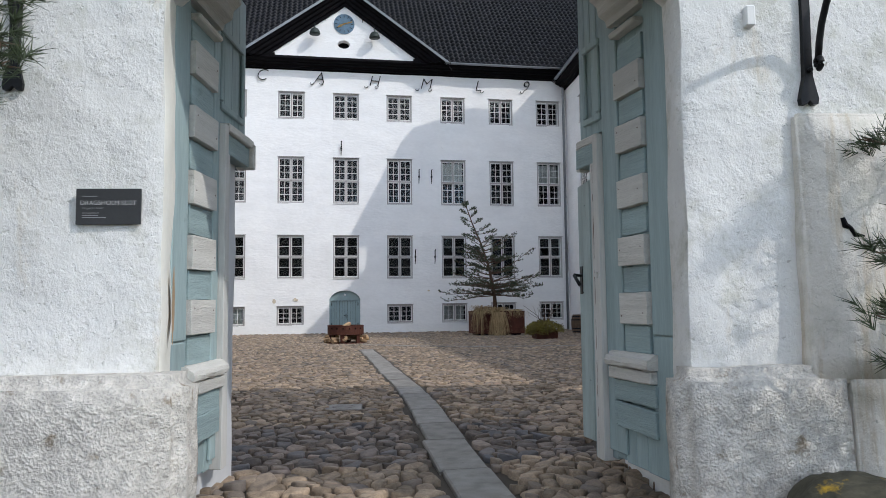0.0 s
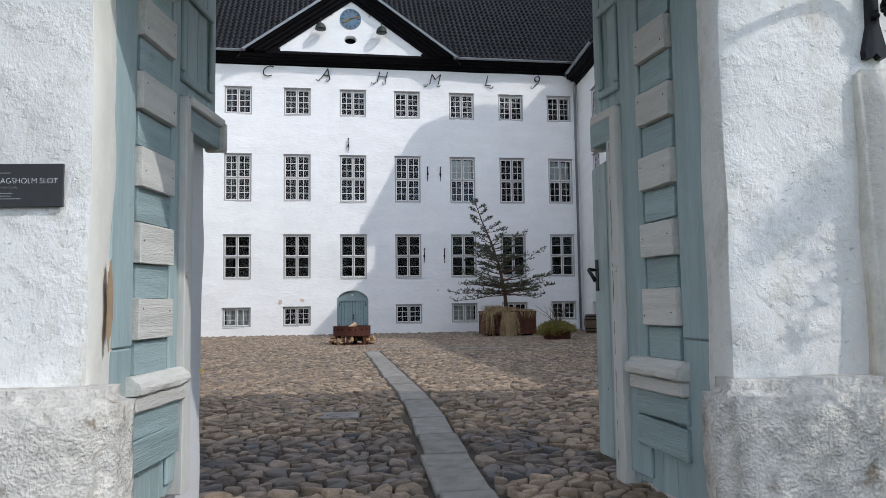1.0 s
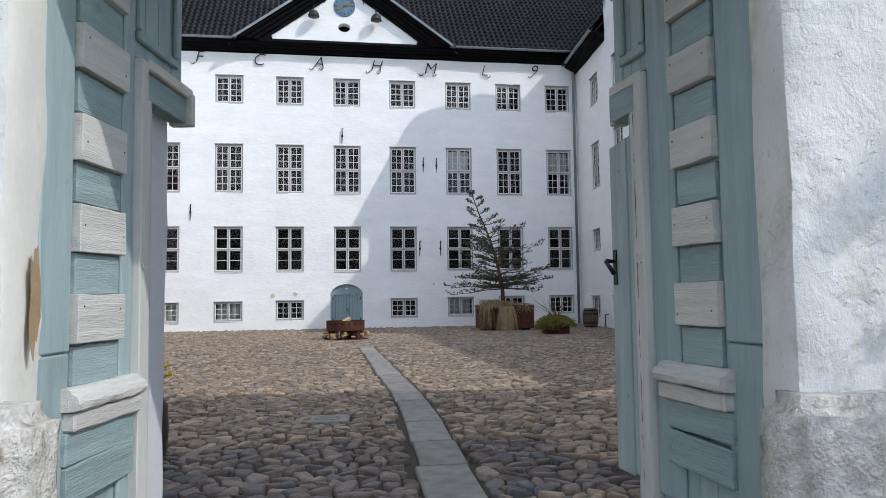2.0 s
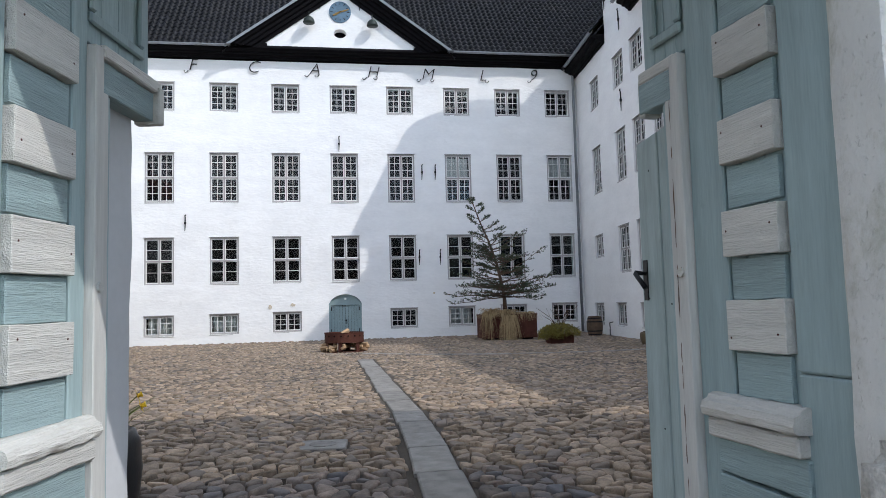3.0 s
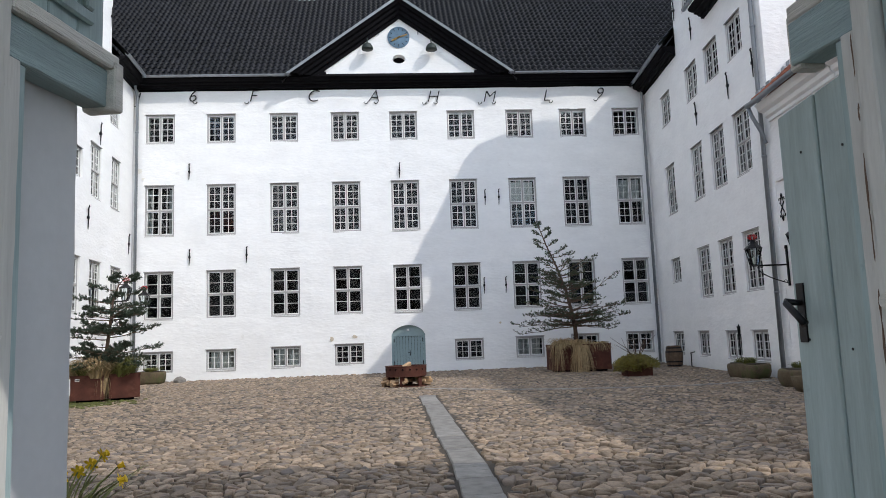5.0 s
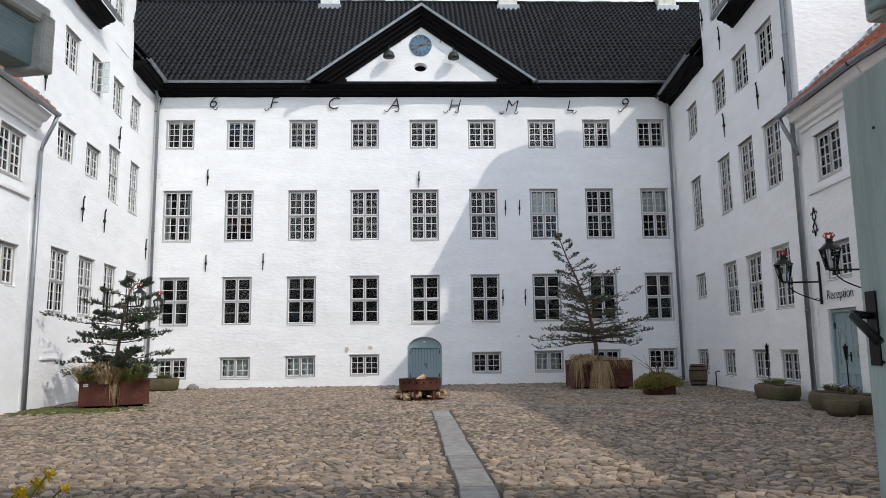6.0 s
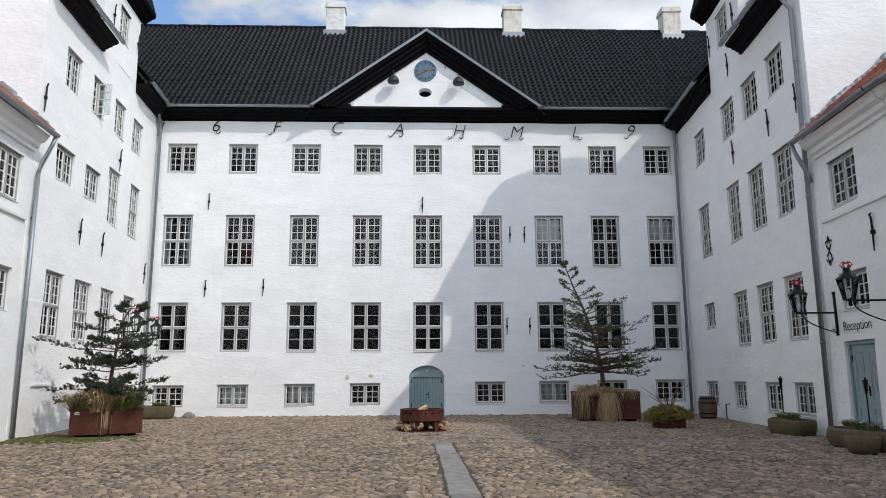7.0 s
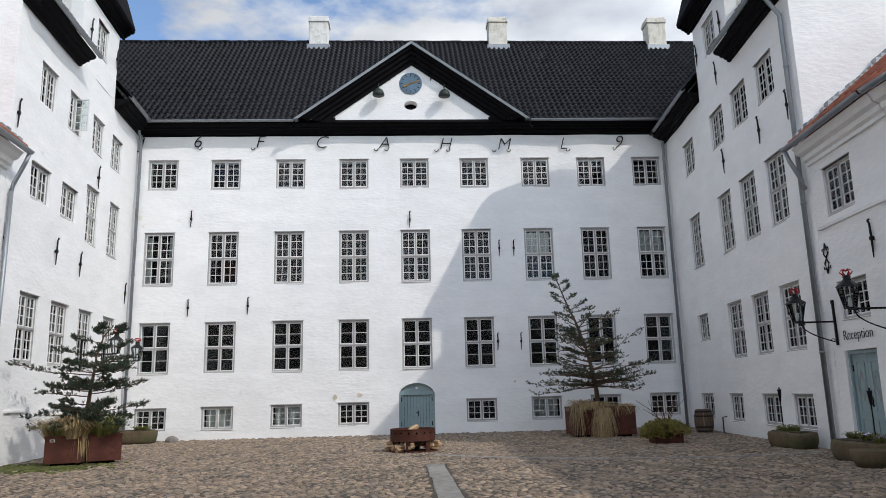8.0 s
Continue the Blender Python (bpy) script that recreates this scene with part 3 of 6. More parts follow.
bm = boxes((-15, 16.5, 10.9, 11.4, -0.1, 11.3), (-15, -9.2, 0.3, 0.6, -0.1, 11.3), (10.86, 16.5, 0.3, 0.6, -0.1, 11.3))
part("rear_wall", bm, LIMEWASH, main)


def chimney(x, y, wide, deep, z0, z1):
    bm = bmesh.new()
    box(bm, x - wide / 2, x + wide / 2, y - deep / 2, y + deep / 2, z0, z1 - 0.3, 0.02)
    box(bm, x - wide / 2 - 0.05, x + wide / 2 + 0.05, y - deep / 2 - 0.05, y + deep / 2 + 0.05, z1 - 0.3, z1 - 0.12, 0.02)
    box(bm, x - wide / 2 - 0.01, x + wide / 2 + 0.01, y - deep / 2, y + deep / 2, z1 - 0.12, z1, 0.02)
    bmesh.ops.subdivide_edges(bm, edges=bm.edges, cuts=2)
    for v in bm.verts:
        v.co += 0.02 * Vector((noise.noise(v.co * 2), noise.noise(v.co * 2 + Vector((5, 0, 0))), 0))
    part("chimney", bm, GATE_LIME if x < 0 else STAINED, main, "weathered white masonry chimney")
    part("chimney_flashing", boxes((x - wide / 2 - 0.09, x + wide / 2 + 0.09, y - deep / 2 - 0.1, y + deep / 2 + 0.1, z0 - 0.02, 17.3)), ZINC, main)


for x in (-3.15, 5.2, 12.8):
    chimney(x, 5.3, 0.86, 0.7, 17.0, 18.75)

# pediment
ped = part("pediment_wall", bmesh.new(), LIMEWASH, main, "white tympanum with clock and oval opening")
bm = bmesh.new()
tri = [(-3.05, 11.4), (5.15, 11.4), (1.05, 14.2)]
FORWARD = -0.36
oval = [(1.0 + 0.25 * math.cos(2 * math.pi * k / 20), 12.08 + 0.18 * math.sin(2 * math.pi * k / 20)) for k in range(20)]
outer = []
for x, z in oval:
    dx, dz = x - 1.0, z - 12.08
    best = 99
    for (xa, za), (xb, zb) in zip(tri, tri[1:] + tri[:1]):
        ex, ez = xb - xa, zb - za
        det = dx * -ez + dz * ex
        if abs(det) > 1e-9:
            s = ((xa - 1.0) * -ez + (za - 12.08) * ex) / det
            q = (dx * (za - 12.08) - dz * (xa - 1.0)) / det
            if s > 0 and -1e-6 <= q <= 1 + 1e-6:
                best = min(best, s)
    outer.append((1.0 + dx * best, 12.08 + dz * best))
fo = [bm.verts.new((x, FORWARD, z)) for x, z in outer]
fi = [bm.verts.new((x, FORWARD, z)) for x, z in oval]
fb = [bm.verts.new((x, FORWARD + 0.33, z)) for x, z in oval]
for k in range(20):
    j = (k + 1) % 20
    bm.faces.new((fo[k], fo[j], fi[j], fi[k]))
    bm.faces.new((fi[k], fi[j], fb[j], fb[k]))
for a, b, c in ((-3.05, 11.4, 1), (5.15, 11.4, 1), (1.05, 14.2, 1)):
    near = sorted(range(20), key=lambda k: (outer[k][0] - a) ** 2 + (outer[k][1] - b) ** 2)[:2]
    bm.faces.new((fo[near[0]], fo[near[1]], bm.verts.new((a, FORWARD, b))))
bmesh.ops.recalc_face_normals(bm, faces=bm.faces)
bm.to_mesh(ped.data)
bm.free()
part("oval_shadow_box", boxes((0.7, 1.3, FORWARD + 0.33, FORWARD + 0.37, 11.8, 12.4)), TARRED, main)
for s in (-1, 1):
    # raking cornice: an outline drawn from foot to apex, with a zinc strip on top
    foot, top = Vector((1.05 + s * 4.42, 0, 11.13)), Vector((1.05, 0, 14.27))
    way = (top - foot).normalized()
    up = Vector((-way.z * s, 0, way.x * s)) if s > 0 else Vector((-way.z, 0, way.x))
    if up.z < 0:
        up = -up
    for name, prof, mat in (("raking_cornice", [(0.0, -0.46), (-0.1, -0.46), (-0.12, -0.36), (-0.2, -0.32), (-0.22, -0.22), (-0.3, -0.18), (-0.32, -0.08), (-0.42, -0.04), (-0.46, 0.1), (0.3, 0.1), (0.3, -0.46)], TARRED), ("zinc_capping", [(-0.54, 0.06), (-0.56, 0.15), (-0.2, 0.2), (0.6, 0.2), (0.6, 0.125), (-0.5, 0.125)], ZINC)):
        bm = bmesh.new()
        ends = []
        for p, last in ((foot, False), (top, True)):
            ring = []
            for y, h in prof:
                q = p + Vector((0, y + FORWARD + 0.03, 0)) + up * h
                if last:
                    q += way * (-(q.x - 1.05) / way.x)
                ring.append(bm.verts.new(q))
            ends.append(ring)
        n = len(prof)
        for k in range(n):
            bm.faces.new((ends[0][k], ends[0][(k + 1) % n], ends[1][(k + 1) % n], ends[1][k]))
        bm.faces.new(ends[0])
        bmesh.ops.bisect_plane(bm, geom=bm.verts[:] + bm.edges[:] + bm.faces[:], plane_co=(0, 0, 11.41 if mat is TARRED else 11.36), plane_no=(0, 0, -1), clear_outer=True)
        bmesh.ops.recalc_face_normals(bm, faces=bm.faces)
        part(name, bm, mat, main)
    # small roof behind the gable
    bm = bmesh.new()
    bm.faces.new([bm.verts.new(p) for p in ((1.05 + s * 4.55, -0.5, 11.2), (1.05, -0.5, 14.5), (1.05, 3.0, 14.5), (1.05 + s * 4.55, 0.2, 11.2))])
    part("pediment_roof", bm, BLACK_TILE, main)
for s in (-1, 1):
    part("vent_block", boxes((1.05 + s * 3.0 - 0.13, 1.05 + s * 3.0 + 0.13, FORWARD - 0.07, FORWARD + 0.03, 11.42, 11.58)), TARRED, main)

# clock
clock = part("clock_face", lathe([(0.43, 0), (0.43, 0.03), (0.4, 0.035), (0.4, 0.028)], 40), CLOCKBLUE, main, "blue tower clock with gilded hands and dark numerals")
clock.matrix_local = pose(1.01, FORWARD, 12.95, 90)
for k in range(12):
    a = math.pi / 6 * k
    bm = boxes((-0.012, 0.012, -0.05, 0.05, 0.03, 0.038))
    part("numeral_bar", bm, IRON, clock).matrix_local = pose(0.33 * math.sin(a), 0.33 * math.cos(a), 0, 0, 0, -math.degrees(a))
for a, far_end, wide in ((72, 0.36, 0.02), (-118, 0.3, 0.03)):
    bm = boxes((-wide, wide, -0.06, far_end, 0.045, 0.055), (-wide * 2, wide * 2, far_end * 0.5, far_end * 0.6, 0.045, 0.055))
    part("clock_hand", bm, GOLD, clock).matrix_local = pose(0, 0, 0, 0, 0, -a)
for x, z in ((-0.2, 12.52), (2.26, 12.48)):
    bm = lathe([(0.22, -0.18), (0.225, -0.16), (0.2, -0.05), (0.14, 0.04), (0.05, 0.09), (0.02, 0.1), (0.02, 0.2)], 18)
    tube(bm, [(0, 0, 0.12), (0, 0, 0.28), (0, 0.3, 0.3)], 0.02, 6)
    lamp = part("floodlight", bm, COPPER, main, "dark copper bell lamp on the pediment", True)
    lamp.matrix_local = pose(x, FORWARD - 0.33, z)
for x in (-0.12, 2.1):
    iron_tie(main, x + (0.35 if x < 1 else -0.32), 13.25, 0.4).location.y = FORWARD + 0.03
for x, z in ((-7.05, 7.84), (-7.02, 4.58), (-4.92, 4.62), (0.9, 7.73), (4.18, 6.6), (4.72, 6.6), (4.0, 3.18), (4.84, 3.18)):
    iron_tie(main, x, z)
for t, x, z in (("1", -9.0, 10.7), ("6", -6.96, 10.78), ("F", -4.68, 10.75), ("C", -2.39, 10.72), ("A", -0.03, 10.69), ("H", 2.27, 10.64), ("M", 4.49, 10.61), ("L", 6.79, 10.62), ("9", 8.92, 10.68)):
    lettering("iron_letter", t, 0.68, IRON, main, pose(x, -0.05, z, 90), 0.018, 0.25, -0.014, "black wrought-iron letter on the wall")
    bm = bmesh.new()
    for fx in {"A": (-0.27, 0.12), "H": (-0.3, 0.14), "M": (-0.33, 0.22), "F": (-0.2,), "L": (0.2,), "C": (), "9": (-0.12,), "6": (0.14,), "1": (-0.05,)}[t]:
        tube(bm, [(x + fx + 0.06, -0.05, z - 0.2), (x + fx + 0.02, -0.05, z - 0.27), (x + fx - 0.06, -0.05, z - 0.29), (x + fx - 0.1, -0.05, z - 0.24), (x + fx - 0.07, -0.05, z - 0.21)], 0.016, 6)
    if bm.verts:
        part("letter_curl", bm, IRON, main, "curled foot of an iron letter")
    else:
        bm.free()
downpipe(main, [(-9.0, -0.5, 11.4), (-9.0, -0.3, 11.1), (-8.98, -0.1, 10.8), (-8.98, -0.1, 0.05)])
downpipe(main, [(10.62, -0.5, 11.4), (10.62, -0.3, 11.1), (10.64, -0.1, 10.8), (10.64, -0.1, 0.05)])


# ---- wings ----
def wing(name, frame, sign, spans, label, dormer, levels, end, annex):
    """A side range: windows, eaves, a tall wall dormer, its end gable and the lower annex with its own roof.
    Distances run from the corner with the main building; sign turns them into the frame's x."""
    w = thing(name, frame, label, "castle")
    lo = lambda a, b: (min(sign * a, sign * b), max(sign * a, sign * b))
    holes = [(*lo(s - wd / 2, s + wd / 2), z, z + h) for s, z, wd, h, *_ in spans]
    top = annex["soffit"] + 0.0
    d0, d1, dz = dormer
    e0, e1 = lo(0, end)
    part("wall", pierced_wall(e0, e1, -0.1, levels[-1], 0.5, [o for o in holes if min(abs(o[0]), abs(o[1])) < end and o[3] < levels[-1]], 0.02, seed=5.0), LIMEWASH, w)
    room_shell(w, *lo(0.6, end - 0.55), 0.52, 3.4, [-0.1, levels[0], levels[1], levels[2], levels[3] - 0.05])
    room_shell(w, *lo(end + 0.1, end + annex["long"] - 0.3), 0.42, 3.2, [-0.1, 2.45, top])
    a0, a1 = lo(end, end + annex["long"])
    part("annex_wall", pierced_wall(a0, a1, -0.1, top, 0.4, [o for o in holes if min(abs(o[0]), abs(o[1])) > end] + [(*lo(*annex["door"][:2]), -0.05, annex["door"][2])], 0.015, seed=8.0), LIMEWASH, w)
    for s, z, wd, h, tiers, cols, rows, *more in spans:
        window(w, sign * s, z, wd, h, tiers, cols, rows, ajar=more[0] if more else None)
    # eaves either side of the dormer
    for p, q in ((0.05, d0), (d1, end + 0.02)):
        x0, x1 = lo(p, q)
        part("cornice", extrude_profile([(y, z + levels[3]) for y, z in CORNICE], x0, x1), TARRED, w, "black moulded eaves cornice")
        g0, g1 = lo(p + (0.5 if p < 1 else -0.12), q + (0.15 if p < 1 else 0.05))
        part("gutter", gutter_mesh(g0, g1, -0.56, levels[3] + 0.44), ZINC, w, "grey zinc gutter")
        me = tiled_slope(x0, x1, 5.0, 5.6, -0.55, levels[3] + 0.42, seed=9)
        tagged(part_of("roof_tiles", me, BLACK_TILE, w, "black pantile roof", True), kind="stuff")
    x0, x1 = lo(-4, end - 0.05)
    bm = bmesh.new()
    for quad in ([(x0, 0.4, levels[3] + 1.3), (x1, 0.4, levels[3] + 1.3), (x1, 4.5, levels[3] + 5.95), (x0, 4.5, levels[3] + 5.95)], [(x0, 9.5, levels[3] + 0.38), (x1, 9.5, levels[3] + 0.38), (x1, 4.5, levels[3] + 5.95), (x0, 4.5, levels[3] + 5.95)]):
        bm.faces.new([bm.verts.new(p) for p in quad])
    part("roof_deck", bm, TARRED, w)
    # end gable towards the gate
    bm = bmesh.new()
    g = sign * end
    prof = [(0.004, -0.1), (9.2, -0.1), (9.2, levels[3] + 0.4), (4.5, levels[3] + 5.7), (0.004, levels[3] + 0.4)]
    ra = [bm.verts.new((g - sign * 0.5, y, z)) for y, z in prof]
    rb = [bm.verts.new((g + sign * 0.004, y, z)) for y, z in prof]
    for k in range(5):
        bm.faces.new((ra[k], ra[(k + 1) % 5], rb[(k + 1) % 5], rb[k]))
    bm.faces.new(ra)
    bm.faces.new(rb)
    bmesh.ops.recalc_face_normals(bm, faces=bm.faces)
    bmesh.ops.subdivide_edges(bm, edges=bm.edges, cuts=1)
    part("end_gable", bm, LIMEWASH, w, "rough white end gable")
    # dormer
    x0, x1 = lo(d0, d1)
    dw = [o for o in holes if o[3] > levels[-1]]
    part("dormer_wall", pierced_wall(x0, x1, levels[-1], dz, 0.35, dw, 0.012, seed=11.0), LIMEWASH, w)
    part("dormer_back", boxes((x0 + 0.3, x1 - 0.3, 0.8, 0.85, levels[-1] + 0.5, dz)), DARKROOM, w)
    for c in (x0, x1 - 0.3):
        bm = boxes((c, c + 0.3, 0.352, 4.4, levels[-1] + 0.2, dz))
        part("dormer_cheek", bm, GATE_LIME, w, "rough white dormer cheek")
    over = 0.32
    part("dormer_cornice", extrude_profile([(y * 0.85, z + dz) for y, z in CORNICE], x0 - over, x1 + over), TARRED, w, "black moulded dormer cornice")
    for c, k in ((x0, -1), (x1, 1)):
        part("dormer_side_cornice", boxes((min(c, c + k * over), max(c, c + k * over), 0.01, 4.4, dz + 0.14, dz + 0.4)), TARRED, w)
    mid = (x0 + x1) / 2
    bm = bmesh.new()
    for x in (x0 - over, x1 + over):
        for y in (-0.42, 4.5):
            bm.verts.new((x, y, dz + 0.41))
    for x in (mid - 0.2, mid + 0.2):
        bm.verts.new((x, 0.0, dz + 2.72))
    for y in (3.2, 6.0):
        bm.verts.new((mid, y, dz + 4.32))
    bmesh.ops.convex_hull(bm, input=bm.verts[:])
    part("dormer_roof", bm, TARRED, w)
    # annex eaves: white moulded cornice, gutter, red roof
    x0, x1 = lo(end + 0.01, end + annex["long"])
    part("annex_cornice", extrude_profile([(0.0, top - 0.32), (-0.06, top - 0.32), (-0.06, top - 0.24), (-0.13, top - 0.2), (-0.15, top - 0.1), (-0.26, top - 0.06), (-0.3, top + 0.02), (-0.36, top + 0.1), (0.0, top + 0.1)], x0, x1), LIMEWASH, w, "white moulded annex cornice")
    g0, g1 = lo(end - annex["overrun"], end + annex["long"])
    part("annex_gutter", gutter_mesh(g0, g1, -0.46, top + 0.16, 0.085), ZINC, w, "grey zinc gutter")
    me = tiled_slope(x0, x1, 3.6, 3.0, -0.42, top + 0.17, wide=0.23, seed=12)
    tagged(part_of("annex_roof_tiles", me, RED_TILE, w, "red clay pantile roof", True), kind="stuff")
    bm = bmesh.new()
    for quad in ([(x0, -0.3, top + 0.12), (x1, -0.3, top + 0.12), (x1, 3.2, top + 3.1), (x0, 3.2, top + 3.1)], [(x0, 6.6, top + 0.12), (x1, 6.6, top + 0.12), (x1, 3.2, top + 3.1), (x0, 3.2, top + 3.1)]):
        bm.faces.new([bm.verts.new(p) for p in quad])
    part("annex_roof_deck", bm, RED_TILE, w)
    # flashing where the red roof meets the gable, in ragged mortar
    bm = bmesh.new()
    rng = random.Random(4)
    for k in range(26):
        y = -0.3 + 3.5 * k / 26
        z = top + 0.26 + 3.0 * (y + 0.42) / 3.6
        box(bm, g + sign * 0.01 if sign > 0 else g - 0.2, g + 0.2 if sign > 0 else g - 0.01, y, y + 0.15, z, z + rng.uniform(0.06, 0.16))
    part("mortar_flashing", bm, ZINC, w)
    x0, x1 = lo(end + annex["string"][0], end + annex["long"])
    part("string_course", extrude_profile([(0, annex["string"][1]), (-0.05, annex["string"][1] + 0.01), (-0.06, annex["string"][1] + 0.07), (0, annex["string"][1] + 0.09)], x0, x1), LIMEWASH, w)
    if annex["pipe"]:
        downpipe(w, [(sign * (end - 0.35), -0.52, levels[3] + 0.36), (sign * (end - 0.3), -0.3, levels[3] - 0.05), (sign * (end - 0.28), -0.1, levels[3] - 0.4), (sign * (end - 0.28 + annex["lean"]), -0.1, 0.05)])
    bm = bmesh.new()
    over = annex["overrun"] - 0.05
    tube(bm, [(sign * (end - over), -0.46, top + 0.1), (sign * (end - over + 0.04), -0.4, top - 0.15), (sign * (end - 0.2), -0.1, top - 0.6), (sign * (end - 0.12), -0.1, top - 0.8)], 0.05, 10)
    if not annex["pipe"]:
        tube(bm, [(sign * (end - 0.12), -0.1, top - 0.8), (sign * (end - 0.1), -0.1, 0.05)], 0.05, 10)
    part("downpipe_branch", bm, ZINC, w, smooth=True)
    return w


K = math.hypot(1, 0.086)
R_ROWS = []
for s in (2.53, 5.37, 7.15, 8.93):
    R_ROWS += [(s * K, 8.65, 1.04, 1.1, 1, 2, 4), (s * K, 5.37, 1.04, 1.73, 2, 2, 3)]
for s in (5.3, 7.15, 8.93):
    R_ROWS.append((s * K, 2.24, 1.06, 1.58, 2, 2, 3))
R_ROWS.append((2.45 * K, 2.93, 1.02, 0.82, 1, 2, 3))
for s, wd in ((2.1, 1.1), (4.72, 1.04), (7.16, 1.08), (8.98, 1.06)):
    R_ROWS.append((s * K, 0.4, wd, 0.78, 1, 2, 3))
R_ROWS.append((5.48 * K, 11.72, 0.98, 1.06, 1, 2, 4))
for s in (11.73,):
    R_ROWS += [(s * K, 4.97, 1.12, 1.03, 1, 2, 4), (s * K, 2.72, 1.06, 0.78, 1, 2, 3)]
right = wing("east_wing", frame_of(10.8, 30, -0.086, -1), 1, R_ROWS, "whitewashed castle side wing in shade with black eaves", (4.1 * K, 6.95 * K, 13.1), [1.7, 4.7, 8.1, 10.55, 10.9], 10.65 * K,
             {"soffit": 6.56, "long": 13.8 - 10.65 * K, "string": (0.12, 4.72), "door": (11.08 * K, 12.3 * K, 2.08), "lean": 0.0, "pipe": True, "overrun": 0.15})


def east_range():
    """An added, unseen low range that carries the annex on towards the gatehouse, a little turned to set its shadow
    edge.
    """
    w = thing("east_range", frame_of(10.8 - 0.086 * 13.8 / K, 30 - 13.8 / K, 0.02, -1), "low whitewashed range with a red pantile roof", "house")
    rows = []
    for s in (0.6, 3.1, 5.6, 8.1):
        rows += [(s, 4.97, 1.12, 1.03, 1, 2, 4), (s, 2.72, 1.06, 0.78, 1, 2, 3)]
    part("wall", pierced_wall(0.004, 11.0, -0.1, 6.56, 0.4, [(s - wd / 2, s + wd / 2, z, z + h) for s, z, wd, h, *_ in rows], 0.015, seed=14.0), LIMEWASH, w)
    room_shell(w, 0.1, 10.8, 0.42, 3.2, [-0.1, 2.45, 6.56])
    for s, z, wd, h, tiers, cols, lines in rows:
        window(w, s, z, wd, h, tiers, cols, lines)
    part("cornice", extrude_profile([(0.0, 6.24), (-0.06, 6.24), (-0.06, 6.32), (-0.13, 6.36), (-0.15, 6.46), (-0.26, 6.5), (-0.3, 6.58), (-0.36, 6.66), (0.0, 6.66)], 0.02, 11.0), LIMEWASH, w, "white moulded cornice")
    part("gutter", gutter_mesh(0.02, 11.0, -0.46, 6.72, 0.085), ZINC, w, "grey zinc gutter")
    tagged(part_of("roof_tiles", tiled_slope(0.02, 11.0, 3.6, 3.0, -0.42, 6.73, wide=0.23, seed=15), RED_TILE, w, "red clay pantile roof", True), kind="stuff")
    bm = bmesh.new()
    for quad in ([(0.02, -0.3, 6.68), (11.0, -0.3, 6.68), (11.0, 3.2, 9.66), (0.02, 3.2, 9.66)], [(0.02, 6.6, 6.68), (11.0, 6.6, 6.68), (11.0, 3.2, 9.66), (0.02, 3.2, 9.66)]):
        bm.faces.new([bm.verts.new(p) for p in quad])
    part("roof_deck", bm, RED_TILE, w)


east_range()
L_ROWS = []
KL = math.hypot(1, 0.066)
for s in (7.5, 5.68, 3.87, 2.1):
    L_ROWS.append((s * KL, 9.05, 0.95, 1.08, 1, 2, 4) if s != 5.68 else (s * KL, 9.05, 0.95, 1.08, 1, 2, 4, 1))
for s in (7.5, 5.65):
    L_ROWS.append((s * KL, 6.48, 1.06, 0.92, 1, 2, 3))
for s in (3.9, 1.95):
    L_ROWS.append((s * KL, 6.12, 0.95, 1.74, 2, 2, 3))
for s in (7.55, 5.67, 3.83, 1.82):
    L_ROWS.append((s * KL, 2.4, 1.06, 1.68, 2, 2, 3))
L_ROWS.append((4.05 * KL, 12.2, 0.92, 1.08, 1, 2, 4))
for s in (10.35, 12.8, 15.3, 17.8):
    L_ROWS += [(s * KL, 5.4, 1.12, 1.1, 1, 2, 4), (s * KL, 2.9, 1.06, 0.95, 1, 2, 3)]
left = wing("west_wing", frame_of(-9.15, 30, -0.066, 1), -1, L_ROWS, "sunlit whitewashed castle side wing with black eaves", (2.62 * KL, 5.75 * KL, 13.65), [1.7, 4.7, 8.1, 11.0, 11.3], 9.3 * KL,
            {"soffit": 7.08, "long": 15.3, "string": (0.12, 5.05), "door": (10.4 * KL, 11.5 * KL, 2.05), "lean": 0.0, "pipe": False, "overrun": 0.1})
for s, z, ob, sg in ((5.72, 8.03, right, 1), (8.38, 8.0, right, 1), (10.08, 8.0, right, 1), (5.83, 10.8, right, 1), (6.52, 12.12, right, 1), (4.35, 12.12, right, 1), (12.77, 4.14, right, 1),
                     (9.06, 8.27, left, -1), (3.65, 8.31, left, -1), (6.29, 5.42, left, -1), (4.6, 5.37, left, -1), (0.45, 5.08, left, -1), (9.11, 5.19, left, -1), (5.09, 12.61, left, -1), (2.77, 12.76, left, -1)):
    iron_tie(ob, sg * s, z, 0.75)

# blind niches in the west wing's plinth
for s in (7.8, 5.95, 4.1):
    part("blind_niche_head", boxes((-s * KL - 0.54, -s * KL + 0.54, -0.05, 0.0, 1.2, 1.25)), LIMEWASH, left)

# ---- gate range behind the camera's start: thick wall, arch, roof ----
gate = thing("gatehouse", pose(0, 0, 0), "thick limewashed gatehouse wall with an arched gateway", "gatehouse")


